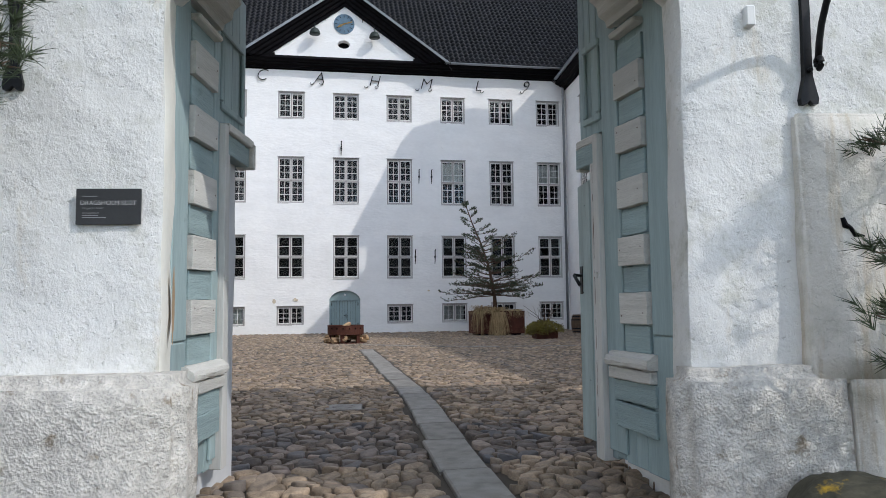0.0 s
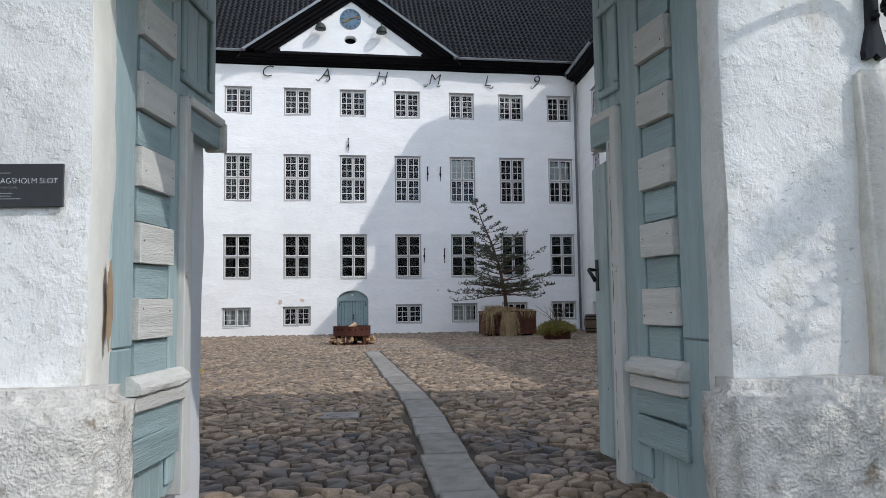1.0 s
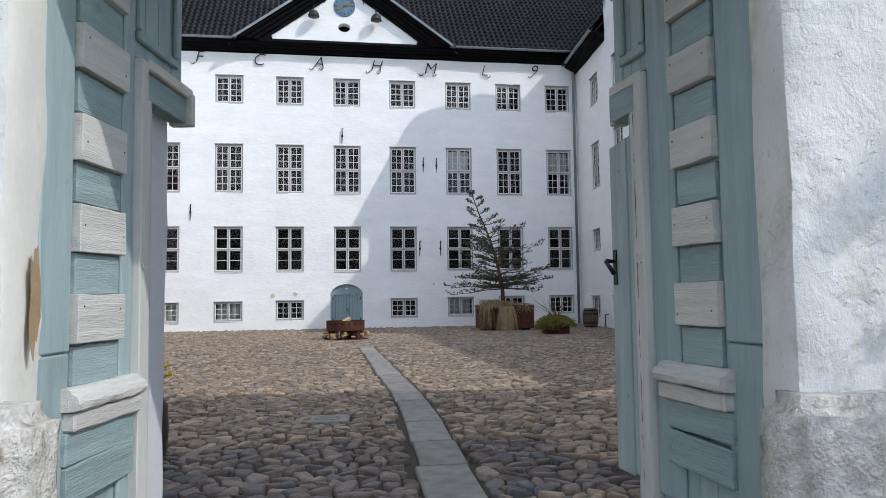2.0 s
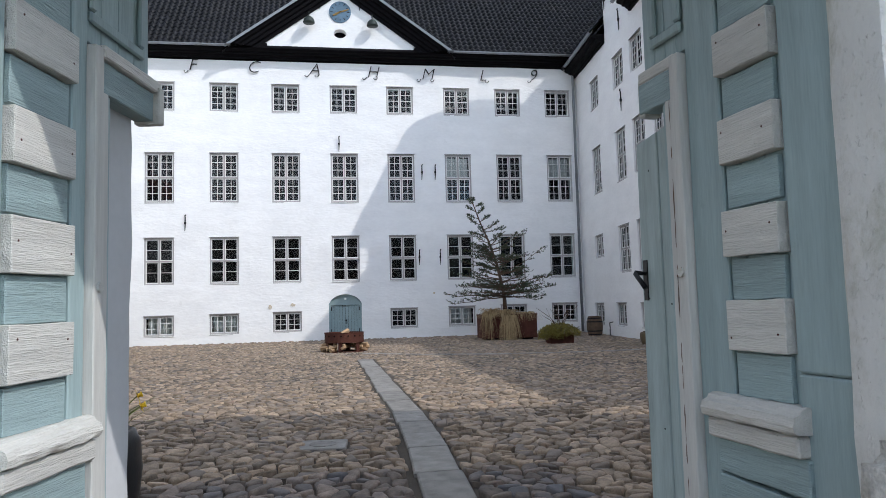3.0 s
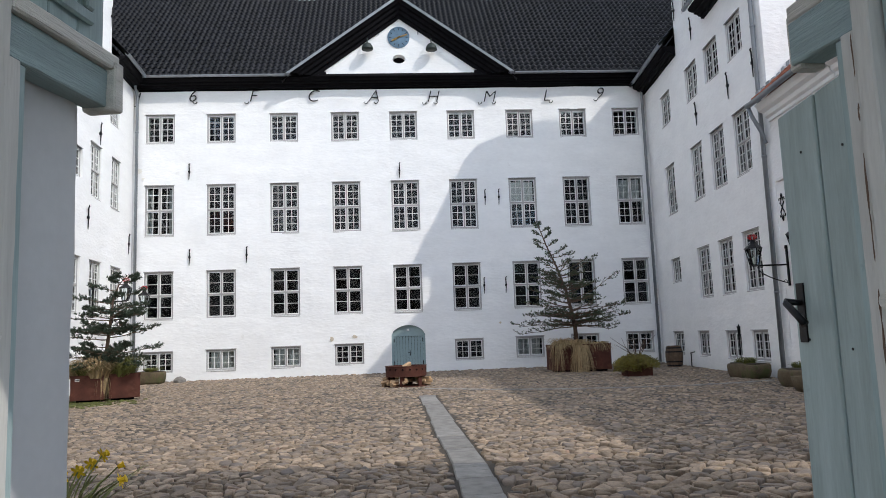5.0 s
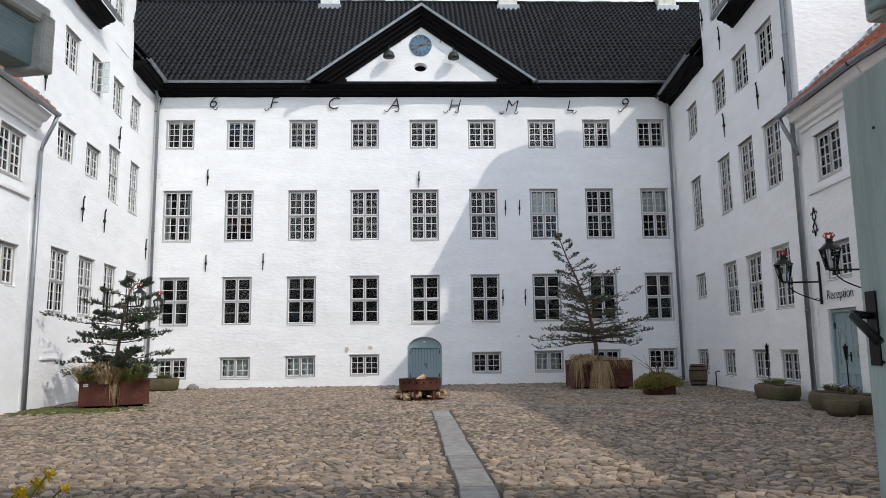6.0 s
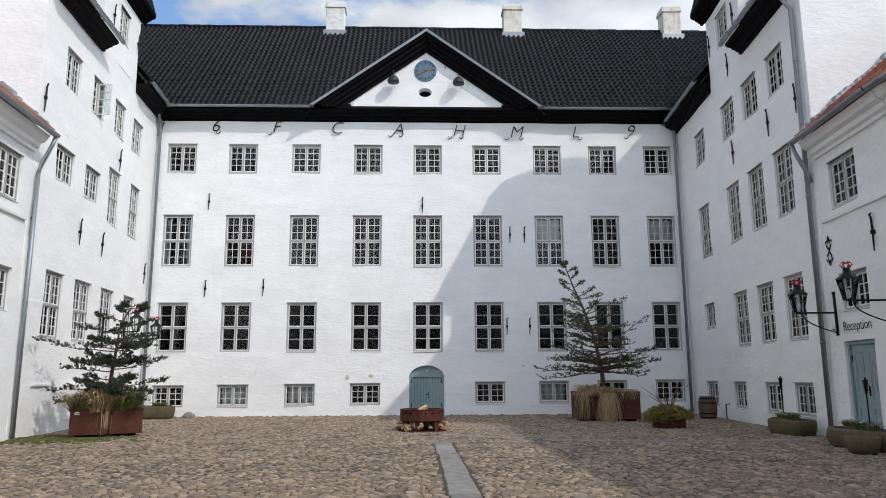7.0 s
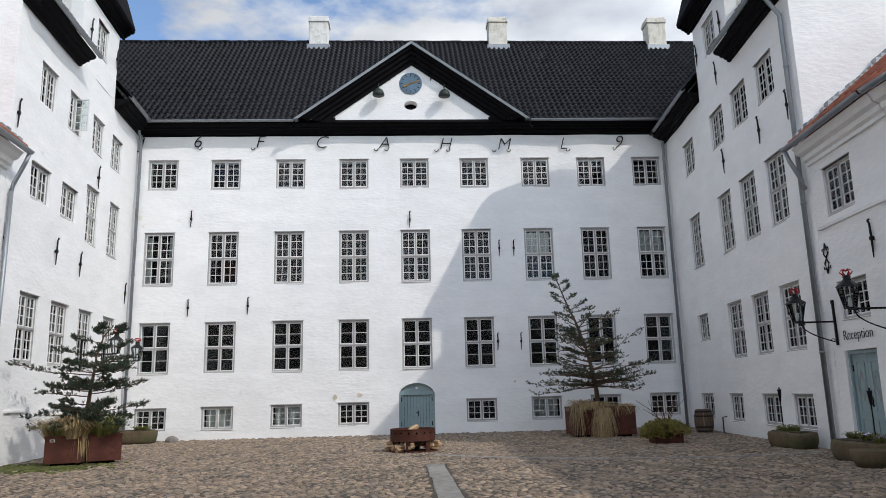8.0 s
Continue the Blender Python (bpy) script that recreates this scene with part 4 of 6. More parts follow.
def pier(name, outline, z0, z1, mats, most=0.16, uneven=0.012):
    """An upright masonry block over a plan outline, its faces uneven and its corners worn."""
    rng = len(outline)
    zs = steps_between([z0, z1], most)
    for k in range(rng):
        a, b = Vector((*outline[k], 0)), Vector((*outline[(k + 1) % rng], 0))
        if mats[k] is None:
            continue
        length = (b - a).length
        ds = steps_between([0, min(0.03, length / 4), max(length - 0.03, length * 3 / 4), length], most)
        away = Vector(((b - a).y, -(b - a).x, 0)).normalized()
        bm = bmesh.new()
        rows = []
        for d in ds:
            p = a + (b - a) * (d / length)
            edge = d < 0.001 or d > length - 0.001
            col = []
            for z in zs:
                off = 2 * uneven * noise.noise((p.x * 2.3 + 7, p.y * 2.3, z * 2.3))
                shift = Vector((noise.noise((p.x, p.y, z * 3)), noise.noise((p.y, p.x + 3, z * 3)), 0)) * 0.012
                col.append(bm.verts.new(p + away * (0 if edge else off + 0.008) + Vector((0, 0, z)) + shift))
            rows.append(col)
        for p, q in zip(rows, rows[1:]):
            for i in range(len(zs) - 1):
                bm.faces.new((p[i], q[i], q[i + 1], p[i + 1]))
        part(name, bm, mats[k], gate, smooth=True)


SPRING, APEX, INNER, WALLTOP = 2.9, 3.16, 3.52, 7.15
pier("wall", [(-8.5, 4.72), (-0.70, 3.89), (-0.745, 4.36), (-8.5, 5.2)], -0.1, SPRING, [GATE_LIME, JAMB_CREAM, None, None])
# REVEAL face carries the passage's shade in its own colour
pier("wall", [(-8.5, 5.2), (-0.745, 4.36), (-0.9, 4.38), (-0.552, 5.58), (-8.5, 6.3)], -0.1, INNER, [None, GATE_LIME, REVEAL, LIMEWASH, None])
pier("wall", [(9.3, 3.2), (2.01, 3.9), (1.955, 3.615), (9.3, 2.85)], -0.1, SPRING, [None, GATE_LIME, GATE_LIME, None])
pier("wall", [(9.3, 4.7), (2.34, 5.34), (2.13, 3.93), (2.01, 3.9), (9.3, 3.2)], -0.1, INNER, [LIMEWASH, LIMEWASH, GATE_LIME, None, None])


def arched(name, fa, fb, ba, bb, spring, apex, ends):
    """Masonry over the opening between a front line fa-fb and a back line ba-bb, carried on to the ends of the range."""
    bm = bmesh.new()
    rows = []
    for k in range(25):
        t = -1 + k / 12
        z = spring + (apex - spring) * math.sqrt(max(0.0, 1 - t * t))
        f, b = Vector(fa).lerp(Vector(fb), k / 24), Vector(ba).lerp(Vector(bb), k / 24)
        rows.append([bm.verts.new((*p, h)) for p, h in ((f, z), (f, WALLTOP), (b, z), (b, WALLTOP))])
    for p, q in zip(rows, rows[1:]):
        bm.faces.new((p[0], q[0], q[1], p[1]))
        bm.faces.new((q[2], p[2], p[3], q[3]))
        bm.faces.new((q[0], p[0], p[2], q[2]))
    for row, (ef, eb) in ((rows[0], ends[0]), (rows[-1], ends[1])):
        far_v = [bm.verts.new((*p, h)) for p, h in ((ef, spring), (ef, WALLTOP), (eb, spring), (eb, WALLTOP))]
        bm.faces.new((row[0], row[1], far_v[1], far_v[0]))
        bm.faces.new((row[2], row[3], far_v[3], far_v[2]))
        bm.faces.new((row[0], far_v[0], far_v[2], row[2]))
    bmesh.ops.recalc_face_normals(bm, faces=bm.faces)
    part(name, bm, GATE_LIME, gate)


arched("outer_arch", (-0.70, 3.89), (1.955, 3.615), (-0.745, 4.36), (2.01, 3.9), SPRING, APEX, [((-8.5, 4.72), (-8.5, 5.2)), ((9.3, 2.85), (9.3, 3.2))])
arched("inner_arch", (-0.9, 4.38), (2.13, 3.93), (-0.552, 5.58), (2.34, 5.34), INNER, 3.85, [((-8.5, 5.2), (-8.5, 6.3)), ((9.3, 3.2), (9.3, 4.7))])
# roof: eaves towards the courtyard and the outside
bm = bmesh.new()
r0 = [bm.verts.new(p) for p in ((-9.2, 6.75, 7.12), (10.2, 5.0, 7.12), (10.2, 4.0, 7.7), (-9.2, 5.8, 7.7))]
bm.faces.new(r0)
r1 = [bm.verts.new(p) for p in ((-9.2, 4.4, 7.12), (10.2, 2.4, 7.12), (10.2, 4.0, 7.7), (-9.2, 5.8, 7.7))]
bm.faces.new(r1[::-1])
part("roof", bm, RED_TILE, gate)

# ---- masonry dressings of the gateway ----
FRONT_L = frame_of(-0.70, 3.89, 7.8, -0.83)
FRONT_R = frame_of(1.955, 3.615, 7.35, -0.77)


def rough_block(name, frame, x0, x1, z0, z1, proud, mat, label, rounding=0.05, lumps=0.02, seed=0.0, undercut=0.0, slope=None):
    """A hewn, limewashed block that stands proud of the wall, with worn edges."""
    bm = bmesh.new()
    box(bm, x0, x1, -proud, 0.05, z0, z1)
    bmesh.ops.bevel(bm, geom=[e for e in bm.edges if min(v.co.y for v in e.verts) < -proud + 0.01], offset=rounding, segments=3, affect="EDGES")
    bmesh.ops.subdivide_edges(bm, edges=[e for e in bm.edges if e.calc_length() > 0.15], cuts=9, use_grid_fill=True)
    for v in bm.verts:
        p = v.co * 3.1 + Vector((seed, seed, 0))
        k = lumps * (noise.noise(p) + 0.5 * noise.noise(p * 2.7))
        v.co.y -= k if v.co.y < 0.04 else 0
        v.co.x += 0.6 * k
        v.co.z += 0.6 * lumps * noise.noise(p + Vector((9, 0, 0)))
        if undercut and v.co.z < z0 + 0.35 and v.co.y < 0:
            v.co.y *= 1 - undercut * (1 - (v.co.z - z0) / 0.35)
        if slope:
            v.co.y *= max(0.0, min(1.0, (slope - v.co.z) / (slope - z0)))
    ob = part(name, bm, mat, gate, label, True)
    ob.matrix_local = frame
    return ob


rough_block("plinth_stone", FRONT_L, -4.2, 0.175, -0.1, 0.9, 0.2, GRANITE, "large rough limewashed plinth stone", 0.06, 0.025, 0.0, 0.6)
rough_block("plinth_stone", FRONT_R, -0.125, 0.8, -0.1, 0.885, 0.15, GRANITE, "large rough limewashed plinth stone", 0.06, 0.025, 4.0)
rough_block("buttress", FRONT_R, 0.585, 4.5, 0.8, 2.2, 0.13, STAINED, "stained limewashed wall thickening", 0.02, 0.007, 2.0, 0, 3.0)
rough_block("buttress_foot", FRONT_R, 0.77, 4.5, -0.1, 0.83, 0.184, STAINED, "stained limewashed foot of the wall", 0.012, 0.012, 2.0, 0, 3.0)


JAMB = frame_of(-0.70, 3.89, -0.045, 0.47)
bm = bmesh.new()
ring = []
for k in range(24):
    a = 2 * math.pi * k / 24
    r = 1 + 0.55 * noise.noise((math.cos(a) * 2.6, math.sin(a) * 2.6, 3))
    ring.append(bm.verts.new((0.26 + 0.07 * r * math.cos(a), -0.034, 1.22 + 0.19 * r * math.sin(a))))
bm.faces.new(ring)
part("bare_clay_patch", bm, CLAY, gate, "bare clay where the limewash has flaked off").matrix_local = JAMB

# crack in the plaster below the bracket
bm = bmesh.new()
tube(bm, [(0.79, -0.083, 1.64), (0.8, -0.084, 1.6), (0.83, -0.085, 1.585), (0.85, -0.087, 1.55), (0.9, -0.088, 1.545)], [0.012, 0.018, 0.012, 0.014, 0.005], 6)
part("crack", bm, TARRED, gate, "dark crack in the plaster").matrix_local = FRONT_R

# plaque
plaque = thing("plaque", FRONT_L @ pose(-0.245, -0.03, 1.71) @ Matrix.Scale(0.94, 4), "dark slate name plaque with white lettering on the wall", "sign")
part("board", boxes((-0.165, 0.165, -0.012, 0.0, -0.094, 0.094), bevel=0.002), PLAQUE, plaque)
lettering("title", "DRAGSHOLM SLOT", 0.033, INK, plaque, pose(0.0, -0.0135, 0.018, 90), 0.0004, 0, -0.0007)
lettering("subtitle", "Dragsholm Castle", 0.0145, PRINT, plaque, pose(-0.078, -0.0135, -0.009, 90), 0.0004, 0, -0.0003)
for z, w in ((0.052, 0.075), (-0.036, 0.085), (-0.048, 0.08), (-0.06, 0.12)):
    part("small_print", boxes((-0.132, -0.132 + w, -0.0135, -0.0125, z, z + 0.003)), PRINT, plaque)


def wall_bracket(frame, x, z, label):
    """A forged lamp bracket: a flat strap with a spade foot, a curved brace and a scroll."""
    b = thing("iron_bracket", frame @ pose(x, -0.03, z), label, "bracket")
    bm = bmesh.new()
    outline = [(-0.022, 1.2), (-0.022, 0.14), (-0.05, 0.02), (-0.045, -0.01), (-0.02, -0.012), (0, 0.01), (0.02, -0.012), (0.045, -0.01), (0.05, 0.02), (0.022, 0.14), (0.022, 1.2)]
    f = [bm.verts.new((px, -0.012, pz)) for px, pz in outline]
    r = [bm.verts.new((px, 0.035, pz)) for px, pz in outline]
    bm.faces.new(f)
    for k in range(len(outline)):
        j = (k + 1) % len(outline)
        bm.faces.new((f[j], f[k], r[k], r[j]))
    bmesh.ops.recalc_face_normals(bm, faces=bm.faces)
    part("strap", bm, IRON, b)
    bm = bmesh.new()
    tube(bm, [(0.03, -0.05, 0.21)] + [(0.03, -0.06 - 0.9 * (k / 10) ** 2, 0.22 + 0.85 * k / 10) for k in range(1, 11)], 0.018, 8)
    part("brace", bm, IRON, b, smooth=True)
    bm = bmesh.new()
    tube(bm, [(0.03, -0.05 - 0.035 * math.sin(a) * (1 - a / 9), 0.2 - 0.035 * math.cos(a) * (1 - a / 9)) for a in [k * 0.5 for k in range(14)]], 0.016, 8)
    part("scroll", bm, IRON, b, smooth=True)
    part("bolt", lathe([(0.014, 0), (0.014, 0.02), (0.008, 0.026)], 8), IRON, b).matrix_local = pose(0, -0.012, 0.17, 90)
    return b


wall_bracket(FRONT_R, 0.675, 2.26, "black forged iron lamp bracket on the limewashed wall")
wall_bracket(FRONT_L, -0.72, 2.3, "black forged iron lamp bracket on the limewashed wall")
sensor = thing("sensor_box", FRONT_R @ pose(0.37, -0.02, 2.72), "small white plastic box fixed to the wall", "sensor")
part("housing", boxes((-0.025, 0.025, -0.03, 0.03, -0.05, 0.06), bevel=0.006), SASH, sensor)


# ---- gate leaves ----
def gate_leaf(frame, sign, label, first, last, post, end, z_block, pitch, tall, base, head):
    """One leaf of the double gate: planks, stiles, rusticated pilaster from first to last along the leaf, moulded base whose top is at base,
    and the wicket's post with its lintel stub that runs to end, its top at head."""
    g = thing("gate_leaf", frame, label, "gate", "leaves of the gate")

    def slab(name, d0, d1, y0, y1, z0, z1, mat, bevel=0.006, tilt=0.0, worn=0.0, note=""):
        a, b = sorted((sign * d0, sign * d1))
        bm = boxes((a, b, y0, y1, z0, z1), bevel=bevel)
        if worn:
            # hand-cut edges: split along the length, then a slight wander
            long = max(range(3), key=lambda k: (b - a, 0, z1 - z0)[k])
            cuts = [e for e in bm.edges if abs((e.verts[0].co - e.verts[1].co)[long]) > 0.1]
            bmesh.ops.subdivide_edges(bm, edges=cuts, cuts=14, use_grid_fill=True)
            for v in bm.verts:
                p = v.co * 9 + Vector((z0 * 3, d0 * 5, sign))
                w = Vector((noise.noise(p), 0.6 * noise.noise(p + Vector((7, 0, 0))), noise.noise(p + Vector((0, 7, 0)))))
                w[long] = 0
                v.co += worn * w
        if tilt:
            for v in bm.verts:
                v.co.z += tilt * (v.co.x - a) * sign
        return part(name, bm, mat, g, note)

    rng = random.Random(7 if sign > 0 else 8)
    d = -0.1
    while d < post - 0.02:
        wide = rng.uniform(0.11, 0.145)
        slab("plank", d + 0.002, min(d + wide, post) - 0.002, 0.0, 0.04, 0.2 + rng.uniform(-0.015, 0.015), 3.5, TEAL, 0.004)
        d += wide
    slab("hinge_stile", -0.1, first - 0.02, -0.03, -0.001, 1.02, 3.5, TEAL, 0.008, 0, 0.004)
    slab("hinge_stile", -0.1, first - 0.022, -0.028, -0.001, 0.2, 1.015, TEAL, 0.008, 0, 0.004)
    slab("inner_stile", last + 0.015, post - 0.005, -0.022, -0.001, 0.25, 3.3, TEAL, 0.006, 0, 0.003)
    gap = pitch - tall
    for k in range(5):
        z = z_block + pitch * k
        slab("rusticated_block", first + rng.uniform(-0.008, 0.008), last + rng.uniform(-0.01, 0.01), -0.055, -0.001, z + rng.uniform(-0.006, 0.006), z + tall + rng.uniform(-0.008, 0.008), GREYPAINT, 0.003, rng.uniform(-0.02, 0.02), 0.0035)
        for d in (first + 0.04, last - 0.04):
            part("nail", lathe([(0.0045, 0), (0.0045, 0.0015)], 7), RUSTY, g).matrix_local = pose(sign * (d + rng.uniform(-0.012, 0.012)), -0.0555, z + rng.uniform(0.04, tall - 0.04), 90)
        slab("sunk_block", first + 0.015, last - 0.012, -0.025, -0.001, z + tall + 0.01, z + pitch - 0.008, TEAL_FLAT, 0.003, 0, 0.004)
    slab("sunk_block", first + 0.015, last - 0.012, -0.025, -0.001, base + 0.008, z_block - 0.01, TEAL_FLAT, 0.003, 0, 0.004)
    # base moulding of the pilaster: a worn torus over a board
    prof = [(-0.002, -0.085), (-0.08, -0.085), (-0.098, -0.075), (-0.106, -0.05), (-0.096, -0.022), (-0.074, -0.012), (-0.066, 0.0), (-0.045, 0.008), (-0.002, 0.008)]
    a, b = sorted((sign * (first - 0.075), sign * (last + 0.13)))
    bm = extrude_profile([(y, base + z) for y, z in prof], a, b)
    bmesh.ops.subdivide_edges(bm, edges=[e for e in bm.edges if abs(e.verts[0].co.x - e.verts[1].co.x) > 0.1], cuts=22, use_grid_fill=True)
    for v in bm.verts:
        if v.co.y < -0.01:
            p = Vector((v.co.x * 16, v.co.y * 20, v.co.z * 30 + sign))
            v.co += Vector((0, 0.007 * noise.noise(p), 0.006 * noise.noise(p + Vector((5, 0, 0)))))
    part("base_moulding", bm, GREYPAINT, g)
    slab("base_board", first - 0.06, last + 0.125, -0.08, -0.001, base - 0.165, base - 0.09, GREYPAINT, 0.008, 0, 0.005)
    slab("pedestal_board", first - 0.07, last + 0.1, -0.05, -0.001, base - 0.3, base - 0.17, TEAL_FLAT, 0.005, 0, 0.003)
    slab("pedestal_board", first - 0.065, last + 0.1, -0.052, -0.001, base - 0.465, base - 0.308, TEAL_FLAT, 0.005, 0.03, 0.004)
    # capital
    a, b = sorted((sign * (first - 0.04), sign * (last + 0.05)))
    part("capital", extrude_profile([(-0.002, 3.03), (-0.06, 3.03), (-0.07, 3.07), (-0.12, 3.1), (-0.13, 3.16), (-0.18, 3.2), (-0.18, 3.26), (-0.002, 3.26)], a, b), GREYPAINT, g)
    slab("astragal", first, last, -0.08, -0.001, 2.93, 2.97, GREYPAINT, 0.01)
    # wicket post and lintel
    slab("wicket_post", post, post + 0.066, -0.06, 0.055, 0.17, head - 0.02, GREY_POST, 0.005, 0, 0.005, "off-white worn upright post")
    slab("post_bead", post + 0.069, post + 0.125, -0.05, 0.055, 0.17, head - 0.207, GREY_POST, 0.004, 0, 0.003)
    slab("post_edge", post + 0.128, post + 0.165, -0.035, 0.055, 0.17, head - 0.21, TEAL, 0.004)
    slab("lintel", post + 0.068, end - 0.02, -0.04, 0.055, head - 0.205, head - 0.062, TEAL_FLAT, 0.005, 0, 0.004)
    slab("lintel_moulding", post + 0.068, end - 0.01, -0.065 if sign > 0 else -0.035, 0.055, head - 0.06, head, GREYPAINT, 0.008, 0, 0.004)
    slab("lintel_end", end - 0.055, end, -0.075 if sign > 0 else -0.03, 0.06, head - 0.22, head - 0.03, GREYPAINT, 0.006, 0, 0.005)
    # bare wood where the paint has gone from the edge of the shaded leaf's post
    for k in range(12 if sign < 0 else 0):
        z, ln = 0.3 + 0.16 * k + rng.uniform(-0.05, 0.05), rng.uniform(0.02, 0.09)
        bm = bmesh.new()
        ring = [bm.verts.new((sign * (post + 0.064 + 0.0045 * rng.uniform(0.3, 1.2) * math.cos(a)), -0.0655, z + ln * math.sin(a))) for a in [2 * math.pi * q / 14 for q in range(14)]]
        bm.faces.new(ring)
        part("bare_patch", bm, BARK, g, "bare brown wood where paint has flaked")
    # upper panel above the wicket
    n = 4
    wide = (end - 0.01 - post) / n
    for k in range(n):
        slab("upper_plank", post + wide * k, post + wide * (k + 1) - 0.004, 0.005, 0.04, head + 0.005, 3.5, TEAL, 0.004)
    lo, hi = post + 0.03, end - 0.1
    for d0, d1, z0, z1 in ((lo, hi, head + 0.09, head + 0.14), (lo, hi, head + 0.62, head + 0.67), (lo, lo + 0.05, head + 0.145, head + 0.615), (hi - 0.05, hi, head + 0.145, head + 0.615)):
        slab("panel_moulding", d0, d1, -0.02, 0.003, z0, z1, TEAL, 0.008)
    slab("hinge_strap", 0.01, 0.34, -0.036, -0.0305, 3.3, 3.36, IRON, 0.002)
    bm = lathe([(0.022, -0.004), (0.022, 0.006)], 14)
    part("bolt_plate", bm, GREYPAINT, g).matrix_local = pose(sign * (post + 0.04), -0.064, 1.4, 90)
    return g


gate_leaf(frame_of(-0.737, 4.385, 0.2, 1.0), 1, "pale teal wooden gate leaf with white rusticated blocks, sunlit, open", 0.14, 0.536, 0.665, 1.3, 1.05, 0.387, 0.198, 0.868, 2.45)
gate_leaf(frame_of(2.06, 3.91, 0.09, -1.0), -1, "pale teal wooden gate leaf with white rusticated blocks, shaded, open", 0.275, 0.595, 0.835, 1.22, 1.082, 0.361, 0.185, 0.897, 2.385)
wicket = thing("wicket_door", frame_of(2.125, 4.6, -0.055, 0.85), "pale teal plank wicket door standing ajar", "door")
for k in range(4):
    bm = boxes((0.213 * k + 0.003, 0.213 * (k + 1) - 0.003, -0.02, 0.02 + 0.003 * (k % 2), 0.2 + 0.008 * (k % 3), 2.21), bevel=0.005)
    for v in bm.verts:
        if v.co.z > 2:
            v.co.z -= 0.1 * v.co.x / 0.85
    part("plank", bm, TEAL_WORN, wicket)
    for q, z in enumerate((0.55, 1.2, 1.86)):
        part("nail", lathe([(0.005, 0), (0.005, 0.0015)], 7), IRON, wicket).matrix_local = pose(0.213 * k + (0.05, 0.14, 0.09)[q], 0.0235, z + 0.03 * k, -90)
for z in (0.5, 1.8):
    part("ledge", boxes((0.02, 0.83, -0.05, -0.021, z, z + 0.12), bevel=0.006), TEAL, wicket)
for y in (0.021, -0.03):
    part("lock_plate", boxes((0.785, 0.825, y, y + 0.008, 1.28, 1.49)), IRON, wicket)
bm = bmesh.new()
tube(bm, [(0.805, 0.03, 1.42), (0.805, 0.085, 1.425), (0.8, 0.09, 1.42), (0.745, 0.085, 1.375), (0.715, 0.08, 1.345)], [0.01, 0.013, 0.011, 0.013, 0.014], 8)
part("lever", bm, IRON, wicket, "black iron lever", True)
bm = bmesh.new()
tube(bm, [(0.805, -0.03, 1.42), (0.805, -0.085, 1.42), (0.735, -0.09, 1.38)], [0.013, 0.013, 0.018], 8)
part("lever", bm, IRON, wicket, "black iron lever", True)


# ---- plants ----
def needles(verts, faces, at, way, size, rng, count=16, thin=0.05):
    """A tuft: a spray of flat needles round a shoot."""
    side = way.orthogonal().normalized()
    other = way.cross(side)
    for k in range(count):
        a, s = rng.uniform(0, 2 * math.pi), rng.uniform(0.3, 1.25)
        d = (way + s * (math.cos(a) * side + math.sin(a) * other)).normalized()
        start = at + way * rng.uniform(-0.5, 0.3) * size
        tip = start + d * size * rng.uniform(0.7, 1.15)
        w = d.cross(Vector((rng.uniform(-1, 1), rng.uniform(-1, 1), rng.uniform(-1, 1)))).normalized() * size * thin
        n = len(verts)
        verts += [start - w, start + w, tip + w * 0.3, tip - w * 0.3]
        faces.append((n, n + 1, n + 2, n + 3))


